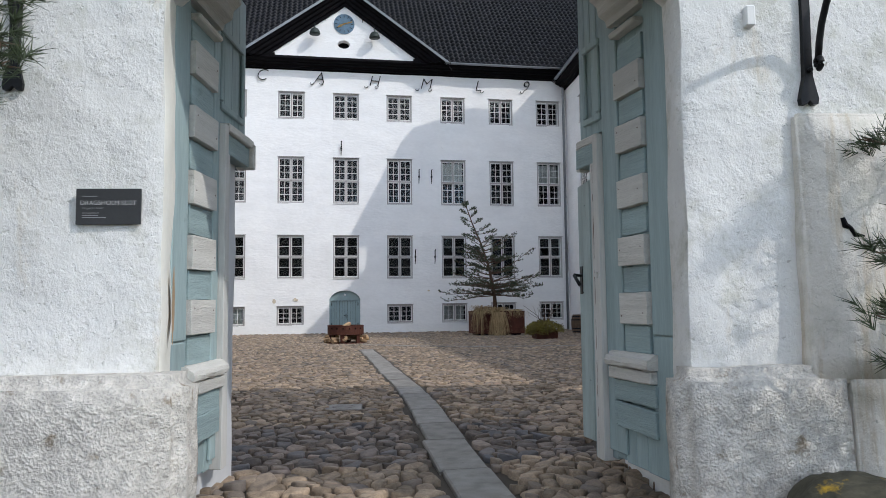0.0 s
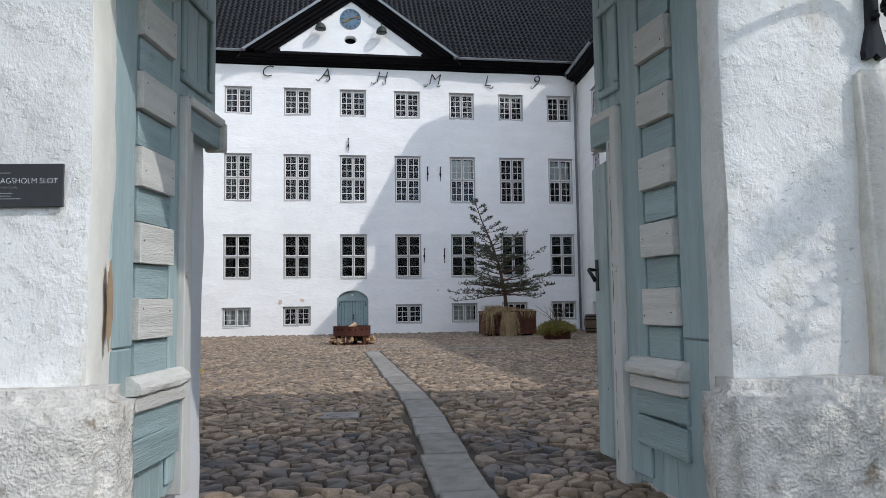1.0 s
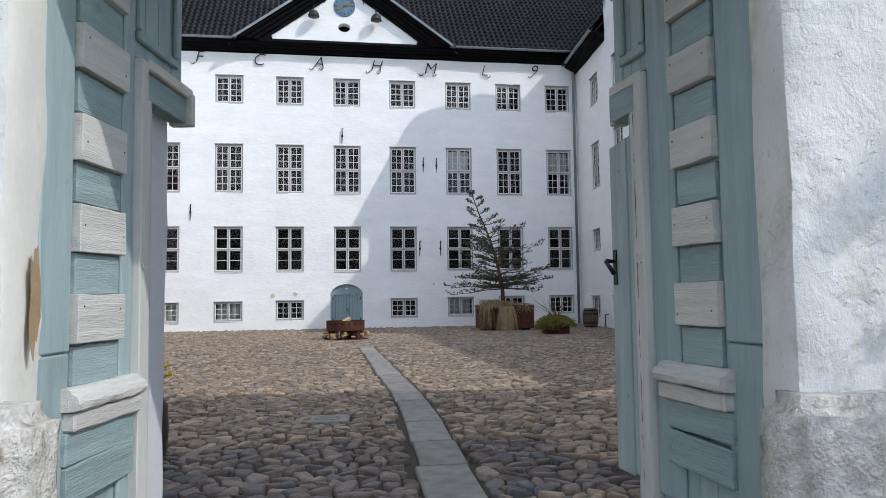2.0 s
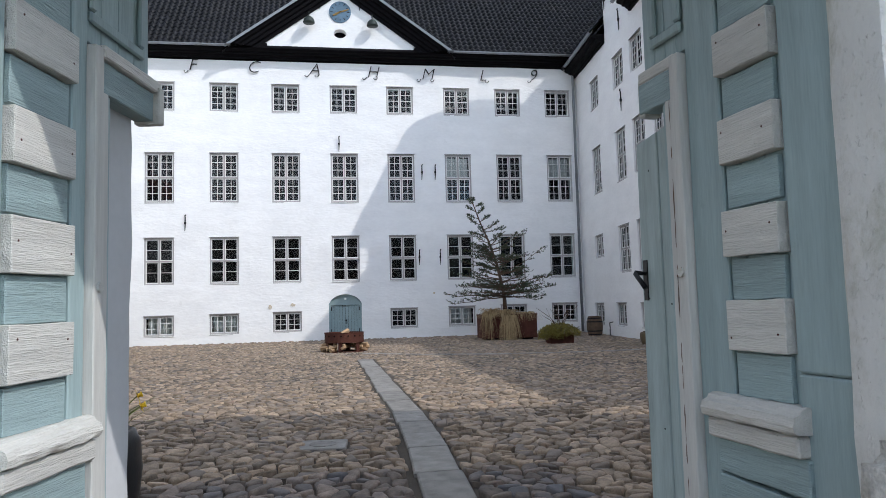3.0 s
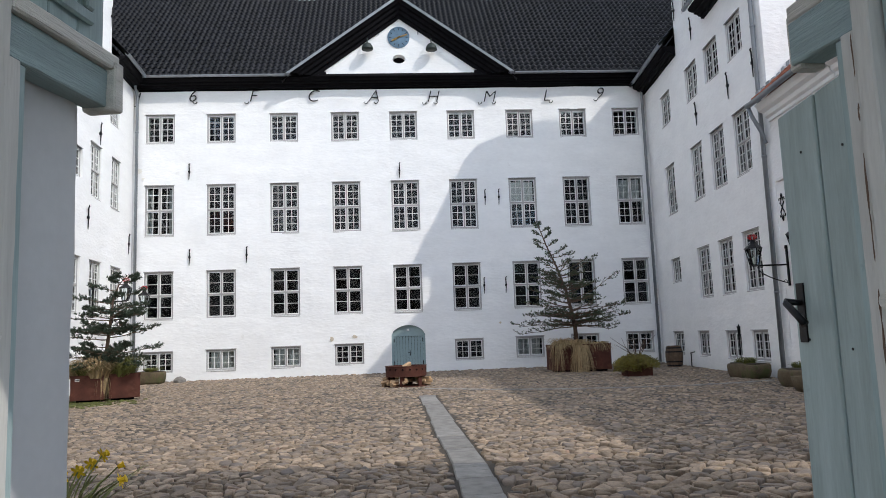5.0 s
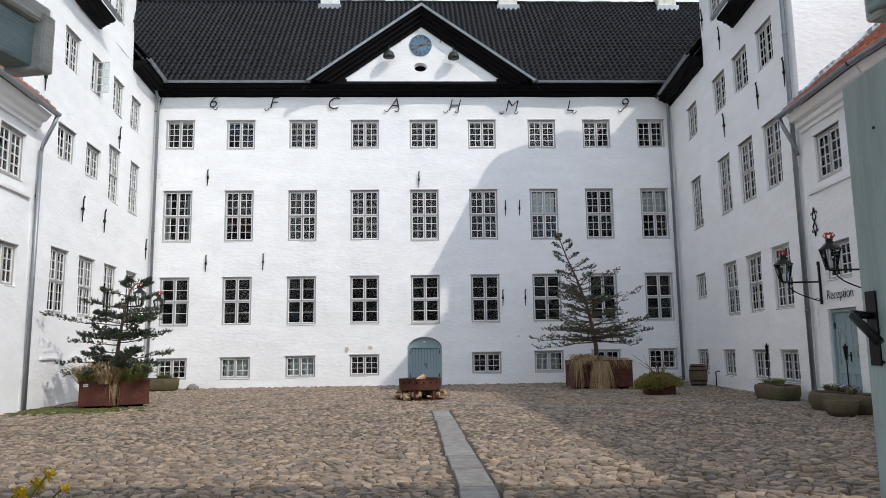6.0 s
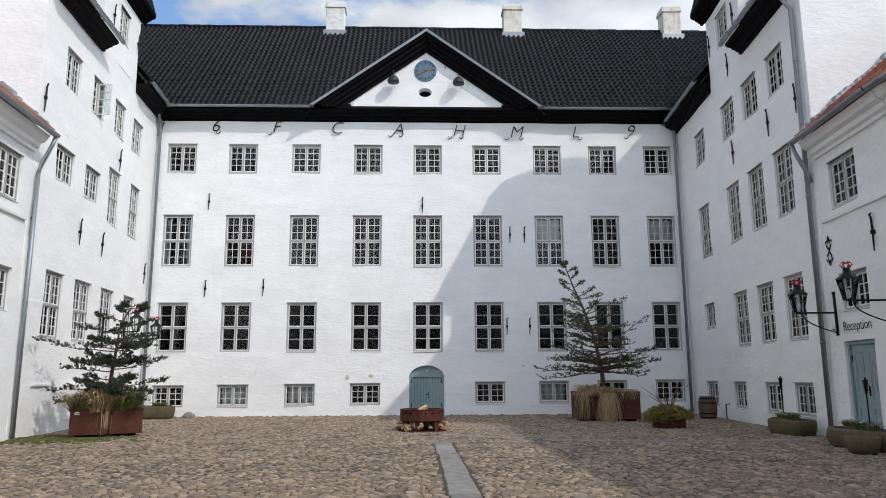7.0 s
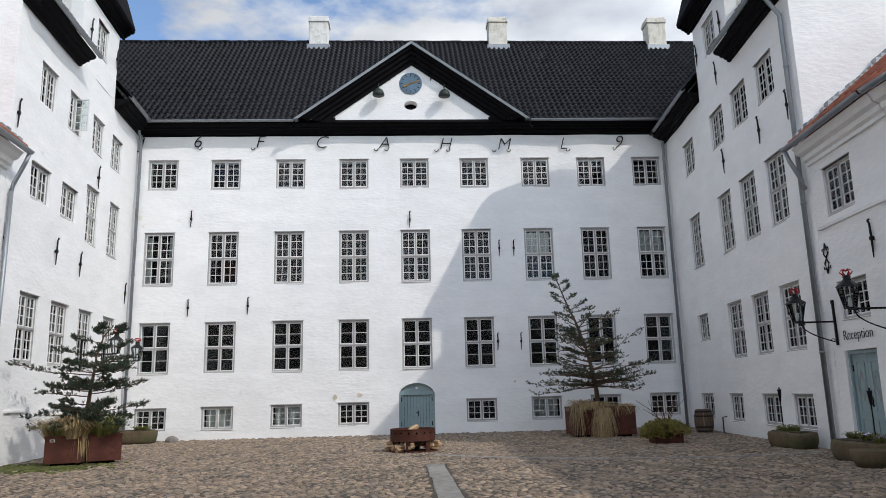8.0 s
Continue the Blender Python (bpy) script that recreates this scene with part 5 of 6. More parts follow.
def pine(name, at, stem, limbs, tuft, label, seed, mat, thick, fuller=0, per=9, thin=0.05):
    """A young pine. stem: points of the trunk above at; limbs: (height share, turn in degrees, length, rise)."""
    rng = random.Random(seed)
    tree = thing(name, Matrix.Translation(at), label, "tree")
    pts = [Vector(p) for p in stem]
    bm = bmesh.new()
    n = len(pts)
    tube(bm, pts, [thick * (1 - 0.85 * k / (n - 1)) for k in range(n)], 9)
    verts, faces = [], []
    extra = [(min(0.97, a + rng.uniform(0.0, 0.06)), t + rng.uniform(40, 140), ln * rng.uniform(0.6, 0.9), r + rng.uniform(-0.05, 0.1)) for a, t, ln, r in limbs for _ in range(fuller if a < 0.62 else 0)]
    for share, turn, length, rise in limbs + extra:
        f = share * (n - 1)
        i = min(int(f), n - 2)
        root = pts[i].lerp(pts[i + 1], f - i)
        a = radians(turn)
        out = Vector((math.cos(a), math.sin(a), 0))
        line, steps = [root], 6
        for k in range(1, steps + 1):
            p = root + out * length * k / steps + Vector((0, 0, rise * length * (k / steps) ** 1.4))
            line.append(p + Vector((rng.uniform(-1, 1), rng.uniform(-1, 1), rng.uniform(-0.7, 0.7))) * 0.05 * length * (k / steps))
        r0 = thick * 0.36 * (1 - 0.5 * share)
        tube(bm, line, [max(0.006, r0 * (1 - 0.8 * k / steps)) for k in range(steps + 1)], 6)
        for k in range(2, steps + 1):
            for s in (-1, 1, -1, 1)[: 2 + (k > 3) * 2]:
                sub = (out * rng.uniform(0.3, 1.0) + out.cross(Vector((0, 0, 1))) * s * rng.uniform(0.4, 1.1) + Vector((0, 0, rng.uniform(0.0, 0.5)))).normalized()
                reach = length * rng.uniform(0.12, 0.3) * (1.2 - 0.6 * k / steps)
                tip = line[k] + sub * reach
                tube(bm, [line[k], tip], [0.006, 0.003], 4)
                for q in range(per // 3):
                    p = line[k].lerp(tip, 0.35 + 0.65 * (q + 1) / (per // 3)) + Vector((rng.uniform(-1, 1), rng.uniform(-1, 1), rng.uniform(-0.6, 0.8))) * tuft * 1.1
                    needles(verts, faces, p, (sub + Vector((0, 0, rng.uniform(0.1, 0.9)))).normalized(), tuft * rng.uniform(0.75, 1.2), rng, 20, thin)
        needles(verts, faces, line[-1], (line[-1] - line[-2]).normalized(), tuft * 1.2, rng, 18, thin)
    needles(verts, faces, pts[-1], Vector((0, 0, 1)), tuft, rng, 18, thin)
    part("trunk", bm, BARK, tree, smooth=True)
    me = bpy.data.meshes.new("crown")
    me.from_pydata(verts, [], faces)
    part_of("crown", me, mat, tree, "sparse tiers of needles")
    return tree


def grass_clump(name, at, radius, height, blades, label, seed, mat, droop=0.8, parent=None, wide=0.008):
    rng = random.Random(seed)
    verts, faces = [], []
    for k in range(blades):
        a, r = rng.uniform(0, 2 * math.pi), radius * math.sqrt(rng.random()) * 0.6
        p = Vector((r * math.cos(a), r * math.sin(a), 0))
        lean = Vector((math.cos(a + rng.uniform(-0.8, 0.8)), math.sin(a + rng.uniform(-0.8, 0.8)), 0)) * rng.uniform(0.2, 1.0) * radius
        h = height * rng.uniform(0.55, 1.1)
        side = Vector((-math.sin(a), math.cos(a), 0)) * wide * rng.uniform(0.6, 1.4)
        n = len(verts)
        for f in (0.0, 0.35, 0.7, 1.0):
            q = p + lean * f * 1.3 + Vector((0, 0, h * (1.9 * f - droop * 1.9 * f * f)))
            verts += [q - side * (1.05 - f), q + side * (1.05 - f)]
        for i in range(3):
            faces.append((n + 2 * i, n + 2 * i + 1, n + 2 * i + 3, n + 2 * i + 2))
    me = bpy.data.meshes.new(name)
    me.from_pydata(verts, [], faces)
    ob = part_of(name, me, mat, parent)
    ob.matrix_local = Matrix.Translation(at)
    return ob if parent else tagged(ob, label, "ornamental grass")


def leaf_mound(name, at, rx, ry, rz, leaves, size, mat, label, seed, parent=None):
    rng = random.Random(seed)
    verts, faces = [], []
    for k in range(leaves):
        a, b = rng.uniform(0, 2 * math.pi), math.asin(rng.uniform(-0.25, 1))
        r = rng.uniform(0.72, 1.05) + 0.18 * noise.noise((3 * math.cos(a), 3 * math.sin(a), b * 2 + seed))
        p = Vector((rx * r * math.cos(a) * math.cos(b), ry * r * math.sin(a) * math.cos(b), rz * r * math.sin(b)))
        d = Vector((rng.uniform(-1, 1), rng.uniform(-1, 1), rng.uniform(-0.2, 1))).normalized()
        w = d.orthogonal().normalized() * size * 0.45
        n = len(verts)
        verts += [p, p + d * size * 0.5 + w, p + d * size, p + d * size * 0.5 - w]
        faces.append((n, n + 1, n + 2, n + 3))
    me = bpy.data.meshes.new(name)
    me.from_pydata(verts, [], faces)
    ob = part_of(name, me, mat, parent)
    ob.matrix_local = Matrix.Translation(at)
    return ob if parent else tagged(ob, label, "shrub")


def steel_planter(at, turn, w, d, h, label):
    """A folded steel box on a recessed foot, open at the top and filled with earth."""
    p = thing("planter", pose(*at, 0, 0, turn), label, "planter", "rusted steel planters")
    bm = bmesh.new()
    t = 0.02
    for x0, x1, y0, y1 in ((-w / 2, w / 2, -d / 2, -d / 2 + t), (-w / 2, w / 2, d / 2 - t, d / 2), (-w / 2, -w / 2 + t, -d / 2 + t, d / 2 - t), (w / 2 - t, w / 2, -d / 2 + t, d / 2 - t)):
        box(bm, x0, x1, y0, y1, 0.08, h, 0.004)
    box(bm, -w / 2 + t, w / 2 - t, -d / 2 + t, d / 2 - t, 0.08, 0.1)
    part("shell", bm, RUSTY, p)
    for a, b in ((-d / 2 - 0.012, -d / 2 - 0.001), (d / 2 + 0.001, d / 2 + 0.012)):
        part("rolled_rim", boxes((-w / 2 - 0.012, w / 2 + 0.012, a, b, h - 0.05, h + 0.005), bevel=0.004), RUSTY, p)
    part("foot", boxes((-w / 2 + 0.12, w / 2 - 0.12, -d / 2 + 0.12, d / 2 - 0.12, -0.02, 0.08)), TARRED, p)
    part("earth", boxes((-w / 2 + t, w / 2 - t, -d / 2 + t, d / 2 - t, 0.1, h - 0.08)), SOIL, p)
    return p


RL = "rust-brown steel planter box standing on the cobbles"
steel_planter((6.1, 26.45, 0), 4, 0.9, 0.95, 0.9, RL)
steel_planter((7.08, 26.3, 0), -3, 0.9, 0.95, 0.9, RL)
pine("pine_tree", (6.58, 26.5, 0.8), [(0, 0, 0), (-0.03, 0, 0.6), (-0.12, 0, 1.2), (-0.28, 0, 1.9), (-0.55, 0, 2.7), (-0.85, 0, 3.4), (-1.15, 0, 4.25)],
     [(0.21, 178, 1.9, 0.0), (0.24, 350, 1.7, 0.08), (0.23, 205, 1.7, 0.02), (0.3, 0, 1.75, 0.22), (0.2, 190, 1.5, 0.05), (0.22, 330, 1.2, 0.12), (0.26, 10, 1.6, 0.25), (0.28, 160, 1.35, 0.08), (0.25, 80, 1.2, 0.1), (0.25, 260, 1.3, 0.1), (0.3, 215, 1.9, -0.02), (0.34, 30, 1.3, 0.3), (0.36, 200, 1.5, 0.12), (0.4, 300, 1.1, 0.15), (0.4, 110, 1.2, 0.15), (0.42, 350, 1.55, 0.5), (0.46, 180, 1.15, 0.15), (0.5, 20, 0.9, 0.2), (0.52, 240, 0.95, 0.15), (0.56, 170, 0.9, 0.2), (0.6, 5, 1.2, 0.55), (0.62, 140, 0.7, 0.2), (0.66, 290, 0.65, 0.25), (0.7, 185, 0.55, 0.3), (0.74, 20, 0.75, 0.2), (0.85, 170, 0.35, 0.4), (0.93, 10, 0.25, 0.5),
      (0.44, 60, 0.8, 0.3), (0.48, 330, 1.0, 0.35), (0.53, 90, 0.7, 0.3), (0.58, 215, 0.8, 0.25), (0.63, 350, 0.9, 0.45), (0.68, 100, 0.5, 0.4), (0.72, 240, 0.5, 0.4), (0.76, 330, 0.5, 0.5), (0.8, 190, 0.42, 0.5), (0.83, 30, 0.4, 0.6), (0.88, 300, 0.3, 0.6), (0.9, 150, 0.28, 0.7), (0.95, 220, 0.2, 0.8), (0.97, 60, 0.18, 0.8), (0.19, 185, 1.7, -0.12), (0.2, 345, 1.25, -0.05), (0.21, 220, 1.5, -0.1)],
     0.05, "young sparse pine leaning in a rusty planter", 21, NEEDLE, 0.08, 2, per=6, thin=0.085)
for k, (x, y, r, h, n) in enumerate(((5.95, 26.15, 0.36, 0.38, 300), (6.55, 25.95, 0.3, 0.5, 460), (7.2, 26.1, 0.34, 0.4, 220), (6.1, 26.55, 0.4, 0.5, 200), (6.5, 26.15, 0.46, 0.55, 300), (5.82, 25.98, 0.22, 0.5, 120))):
    grass_clump("ornamental_grass", (x, y, 0.81), r, h, n, "dry straw-coloured grass hanging over the planter", 30 + k, STRAW, (1.1, 2.3, 1.25, 0.8, 1.0, 2.0)[k], wide=0.014)
steel_planter((-7.07, 21.55, 0), 14, 0.74, 0.74, 0.68, "rust-brown steel planter box with a small white sign")
steel_planter((-6.42, 21.98, 0), 28, 0.72, 0.72, 0.68, RL)
mark = thing("planter_sign", pose(-7.07, 21.55, 0, 0, 0, 14) @ pose(-0.22, -0.3725, 0.58), "small white sign on the planter", "sign")
part("plate", boxes((-0.05, 0.05, -0.003, 0, -0.03, 0.03)), INK, mark)
part("print", boxes((-0.035, -0.012, -0.005, -0.0035, -0.018, 0.018), (-0.006, 0.012, -0.005, -0.0035, -0.018, 0.018), (0.018, 0.036, -0.005, -0.0035, -0.018, 0.018)), BLACKINK, mark)
pine("pine_tree", (-6.76, 21.8, 0.58), [(0, 0, 0), (-0.02, 0, 0.5), (0.03, 0, 1.0), (0.08, 0, 1.45), (0.12, 0, 1.9), (0.26, 0, 2.35), (0.45, 0, 2.58)],
     [(0.1, 190, 1.0, -0.05), (0.11, 340, 1.0, 0.0), (0.12, 250, 0.9, -0.05), (0.14, 30, 0.9, 0.0), (0.18, 185, 1.25, 0.0), (0.2, 355, 1.3, 0.1), (0.2, 100, 0.9, 0.1), (0.2, 260, 0.9, 0.12), (0.32, 175, 1.05, 0.1), (0.34, 10, 1.1, 0.2), (0.36, 230, 0.9, 0.12), (0.36, 300, 0.8, 0.12), (0.4, 70, 0.8, 0.1), (0.5, 190, 1.6, 0.14), (0.52, 340, 0.8, 0.15), (0.52, 240, 0.8, 0.1), (0.56, 120, 0.8, 0.1), (0.6, 20, 0.8, 0.2), (0.66, 180, 0.9, 0.2), (0.7, 300, 0.5, 0.2), (0.72, 30, 0.6, 0.3), (0.78, 200, 0.55, 0.2), (0.84, 10, 0.45, 0.35), (0.88, 160, 0.3, 0.4), (0.94, 20, 0.3, 0.4), (0.94, 250, 0.25, 0.4)],
     0.06, "young pine in flat tiers growing from a rusty planter", 22, NEEDLE_BLUE, 0.06, 2, per=9, thin=0.085)
for k, (x, y, r, h, n, mt) in enumerate(((-7.12, 21.5, 0.45, 0.5, 520, GREENGRASS), (-6.85, 21.45, 0.45, 0.62, 520, STRAW), (-6.45, 21.85, 0.45, 0.55, 520, GREENGRASS), (-6.73, 21.45, 0.16, 0.46, 110, STRAW), (-6.95, 21.7, 0.5, 0.78, 380, STRAW), (-6.4, 22.0, 0.45, 0.72, 300, GREENGRASS), (-7.25, 21.55, 0.5, 0.66, 260, STRAW))):
    grass_clump("ornamental_grass", (x, y, 0.6), r, h, n, "green and straw-coloured grass spilling over the planter", 40 + k, mt, 1.6 if k == 3 else 0.72, wide=0.014)

# low box with trailing shrub and bare twigs
low = thing("planter_box", pose(7.4, 23.1, 0), "low rusty steel box overgrown by a yellow-green shrub", "planter")
part("shell", boxes((-0.36, 0.36, -0.3, 0.3, 0, 0.32), bevel=0.01), RUSTY, low)
leaf_mound("shrub", (7.4, 23.1, 0.3), 0.62, 0.5, 0.3, 2600, 0.055, LEAF, "dense yellow-green trailing shrub in a low box", 50)
leaf_mound("shrub", (7.12, 22.95, 0.22), 0.42, 0.35, 0.3, 1200, 0.055, LEAF, "dense yellow-green trailing shrub in a low box", 51)
bm = bmesh.new()
rng = random.Random(5)
for k in range(9):
    a = 2 * math.pi * k / 9
    r, h = rng.uniform(0.3, 0.75), rng.uniform(0.45, 0.85)
    p = [Vector((0, 0, 0)), Vector((0.4 * r * math.cos(a), 0.4 * r * math.sin(a), h * 0.55)), Vector((r * math.cos(a), r * math.sin(a), h))]
    tube(bm, p, [0.014, 0.009, 0.004], 5)
    tube(bm, [p[1], p[1] + Vector((0.2 * math.cos(a + 1), 0.2 * math.sin(a + 1), 0.3))], [0.007, 0.003], 4)
tagged(part("bare_shrub", bm, TWIG), "leafless twiggy shrub rising from a low box", "shrub").matrix_local = pose(7.45, 23.15, 0.4)

# ---- barrel ----
barrel = thing("barrel", pose(9.95, 26.75, 0), "weathered oak barrel with dark hoops by the wall", "barrel")
STAVES = 16
for k in range(STAVES):
    bm = bmesh.new()
    a0, a1 = 2 * math.pi * (k + 0.03) / STAVES, 2 * math.pi * (k + 0.97) / STAVES
    rings = []
    for z, r in ((0, 0.225), (0.12, 0.262), (0.24, 0.282), (0.36, 0.288), (0.48, 0.282), (0.6, 0.262), (0.72, 0.225)):
        rings.append([bm.verts.new((q * math.cos(a), q * math.sin(a), z)) for a, q in ((a0, r), (a1, r), (a1, r - 0.025), (a0, r - 0.025))])
    for p, q in zip(rings, rings[1:]):
        for i in range(4):
            bm.faces.new((p[i], p[(i + 1) % 4], q[(i + 1) % 4], q[i]))
    bm.faces.new(rings[0][::-1])
    bm.faces.new(rings[-1])
    part("stave", bm, OAK, barrel)
for z, r in ((0.05, 0.246), (0.17, 0.276), (0.5, 0.285), (0.63, 0.258)):
    part("hoop", lathe([(r, z), (r + 0.004, z), (r + 0.004, z + 0.04), (r - 0.003, z + 0.04)], 24), IRON, barrel)
part("head", lathe([(0.205, 0.68), (0.205, 0.7)], 20), OAK, barrel)
bm = bmesh.new()
tube(bm, [(10.16, 25.75, 0.04), (10.12, 25.75, 0.06), (10.12, 25.75, 0.5), (10.25, 25.75, 0.52)], 0.02, 6)
tagged(part("stand_pipe", bm, IRON), "short black iron pipe against the wall", "pipe")


# ---- stone troughs, torches ----
def stone_trough(at, turn, w, d, h, label, seed):
    t = thing("stone_trough", pose(*at, 0, 0, turn), label, "planter", "stone troughs")
    bm = bmesh.new()
    box(bm, -w / 2, w / 2, -d / 2, d / 2, 0, h, 0.04)
    bmesh.ops.subdivide_edges(bm, edges=[e for e in bm.edges if e.calc_length() > 0.2], cuts=5, use_grid_fill=True)
    for v in bm.verts:
        f = 0.88 + 0.12 * min(1, v.co.z / (h * 0.5))
        v.co.x, v.co.y = v.co.x * f, v.co.y * f
        v.co += 0.03 * Vector((noise.noise(v.co * 3 + Vector((seed, 0, 0))), noise.noise(v.co * 3 + Vector((0, seed, 0))), noise.noise(v.co * 3 + Vector((0, 0, seed)))))
        if v.co.z < 0.03:
            v.co.z = 0
    part("basin", bm, TROUGH, t, smooth=True)
    part("earth", boxes((-w / 2 + 0.08, w / 2 - 0.08, -d / 2 + 0.08, d / 2 - 0.08, h - 0.02, h + 0.025), bevel=0.01), SOIL, t)
    return t


def torch(at, tall=0.95):
    t = thing("garden_torch", Matrix.Translation(at), "black metal garden torch standing in a trough", "torch", "garden torches")
    bm = bmesh.new()
    tube(bm, [(0, 0, 0), (0, 0, tall - 0.25)], 0.012, 8)
    part("pole", bm, IRON, t)
    part("cup", lathe([(0.02, tall - 0.26), (0.045, tall - 0.02), (0.05, tall), (0.03, tall)], 12), IRON, t, smooth=True)
    part("wick_cap", lathe([(0.02, tall), (0.012, tall + 0.05)], 8), IRON, t)


def planting(x, y, z, seed, mats, w=0.45, n=5):
    rng = random.Random(seed)
    for k in range(n):
        px, py = x + rng.uniform(-0.12, 0.12), y + rng.uniform(-w, w)
        grass_clump("trough_plant", (px, py, z), 0.16, 0.2, 70, "small green bedding plants in a stone trough", seed + k, GREENGRASS, 0.7, wide=0.014)
        leaf_mound("bedding_flower", (px + 0.03, py + 0.05, z + 0.06), 0.12, 0.12, 0.08, 60, 0.035, mats[k % len(mats)], "small flowers among leaves in a stone trough", seed + 20 + k)


stone_trough((9.45, 20.65, 0), -80, 1.15, 0.5, 0.36, "mossy sandstone trough with green plants by the wall", 1.0)
planting(9.45, 20.65, 0.36, 60, [GREENGRASS, INK], 0.5, 6)
torch((9.43, 20.95, 0.34), 0.97)
stone_trough((9.1, 17.2, 0), -82, 1.6, 0.55, 0.37, "long mossy sandstone trough with pansies by the door", 3.0)
planting(9.1, 17.2, 0.37, 80, [VIOLET, GREENGRASS, INK], 0.7, 8)
torch((9.02, 17.0, 0.36), 0.92)
bowl = thing("stone_bowl", pose(8.54, 16.5, 0), "small weathered stone bowl with earth", "planter")
part("basin", lathe([(0.2, 0), (0.26, 0.12), (0.3, 0.3), (0.27, 0.31), (0.24, 0.25)], 18), TROUGH, bowl, smooth=True)
stone_trough((-8.15, 28.9, 0.02), 5, 1.2, 0.55, 0.42, "mossy stone trough against the wall", 5.0)
stone_trough((-8.75, 28.0, 0.02), 60, 0.8, 0.45, 0.4, "mossy stone trough in the corner", 7.0)
grass_clump("trough_plant", (-8.0, 28.9, 0.43), 0.3, 0.22, 160, "low green plants in a stone trough", 95, GREENGRASS, 0.7, wide=0.02)
grass_clump("trough_plant", (-8.75, 28.0, 0.41), 0.25, 0.2, 120, "low green plants in a stone trough", 96, GREENGRASS, 0.7, wide=0.02)


def boulder(name, at, r, squash, mat, label, seed):
    bm = bmesh.new()
    bmesh.ops.create_icosphere(bm, subdivisions=4, radius=1)
    for v in bm.verts:
        k = 1 + 0.22 * noise.noise(v.co * 1.3 + Vector((seed, 0, 0))) + 0.06 * noise.noise(v.co * 4 + Vector((seed, 0, 0)))
        v.co = Vector((v.co.x * r * k, v.co.y * r * 0.8 * k, v.co.z * r * squash * k))
    ob = tagged(part(name, bm, mat, smooth=True), label, "stone")
    ob.matrix_world = Matrix.Translation(at)
    return ob


boulder("boulder", (2.5, 3.15, 0.13), 0.38, 0.85, LICHEN, "dark boulder spotted with yellow lichen beside the wall", 2.0)
boulder("field_stone", (-7.15, 29.3, 0.08), 0.2, 0.7, SLAB, "round grey stone at the foot of the wall", 4.0)

# ---- fire bowl with logs ----
fire = thing("fire_pit", pose(0.84, 22.75, 0), "round rusted steel fire pit with split logs stored below", "fire pit")
bm = bmesh.new()
lathe([(0.56, 0.28), (0.56, 0.55), (0.575, 0.55), (0.575, 0.565), (0.545, 0.565), (0.545, 0.3)], 36, bm)
part("drum", bm, RUSTY, fire)
part("ash_bed", lathe([(0.54, 0.3), (0.54, 0.44)], 30), TARRED, fire)
for k in range(6):
    a = math.pi / 3 * k + 0.3
    bm = boxes((-0.07, 0.07, -0.012, 0.012, 0, 0.28), bevel=0.004)
    part("leg", bm, RUSTY, fire).matrix_local = pose(0.5 * math.cos(a), 0.5 * math.sin(a), 0, 0, 0, math.degrees(a) + 90)
# no holes cut: flat black stars stand in for their dark insides
for k in range(18):
    a = 2 * math.pi * k / 18
    bm = bmesh.new()
    ring = [bm.verts.new((0.04 * (1 if q % 2 else 0.42) * math.cos(math.pi * q / 5), 0, 0.04 * (1 if q % 2 else 0.42) * math.sin(math.pi * q / 5))) for q in range(10)]
    bm.faces.new(ring)
    part("dark_star_patch", bm, TARRED, fire).matrix_local = pose(0.566 * math.cos(a), 0.566 * math.sin(a), 0.47, 0, 0, math.degrees(a) + 90)
part("base_plate", lathe([(0.6, 0.0), (0.6, 0.03)], 30), RUSTY, fire)
rng = random.Random(11)
for k in range(34):
    a, layer = rng.uniform(0, 2 * math.pi), k % 3
    r = rng.uniform(0.42, 0.6)
    bm = bmesh.new()
    n = 5
    rad, ln = rng.uniform(0.04, 0.065), rng.uniform(0.18, 0.28)
    ring = [[bm.verts.new((x, rad * math.cos(2 * math.pi * q / n) * rng.uniform(0.8, 1.1), rad * math.sin(2 * math.pi * q / n))) for q in range(n)] for x in (-ln / 2, ln / 2)]
    for q in range(n):
        bm.faces.new((ring[0][q], ring[0][(q + 1) % n], ring[1][(q + 1) % n], ring[1][q]))
    bm.faces.new(ring[0][::-1])
    bm.faces.new(ring[1])
    log = tagged(part("log", bm, LOGWOOD), "split firewood log stacked under the fire pit", "log", "firewood logs")
    log.matrix_world = pose(0.84 + r * math.cos(a), 22.75 + r * math.sin(a), 0.08 + 0.068 * layer, 0, rng.uniform(-12, 12), math.degrees(a) + rng.uniform(-40, 40))
bm = boxes((-0.13, 0.13, -0.05, 0.05, -0.05, 0.05), bevel=0.015)
tagged(part("log", bm, LOGWOOD), "pale split log lying on the fire pit", "log", "firewood logs").matrix_world = pose(0.86, 22.4, 0.58, 20, -25, 30)


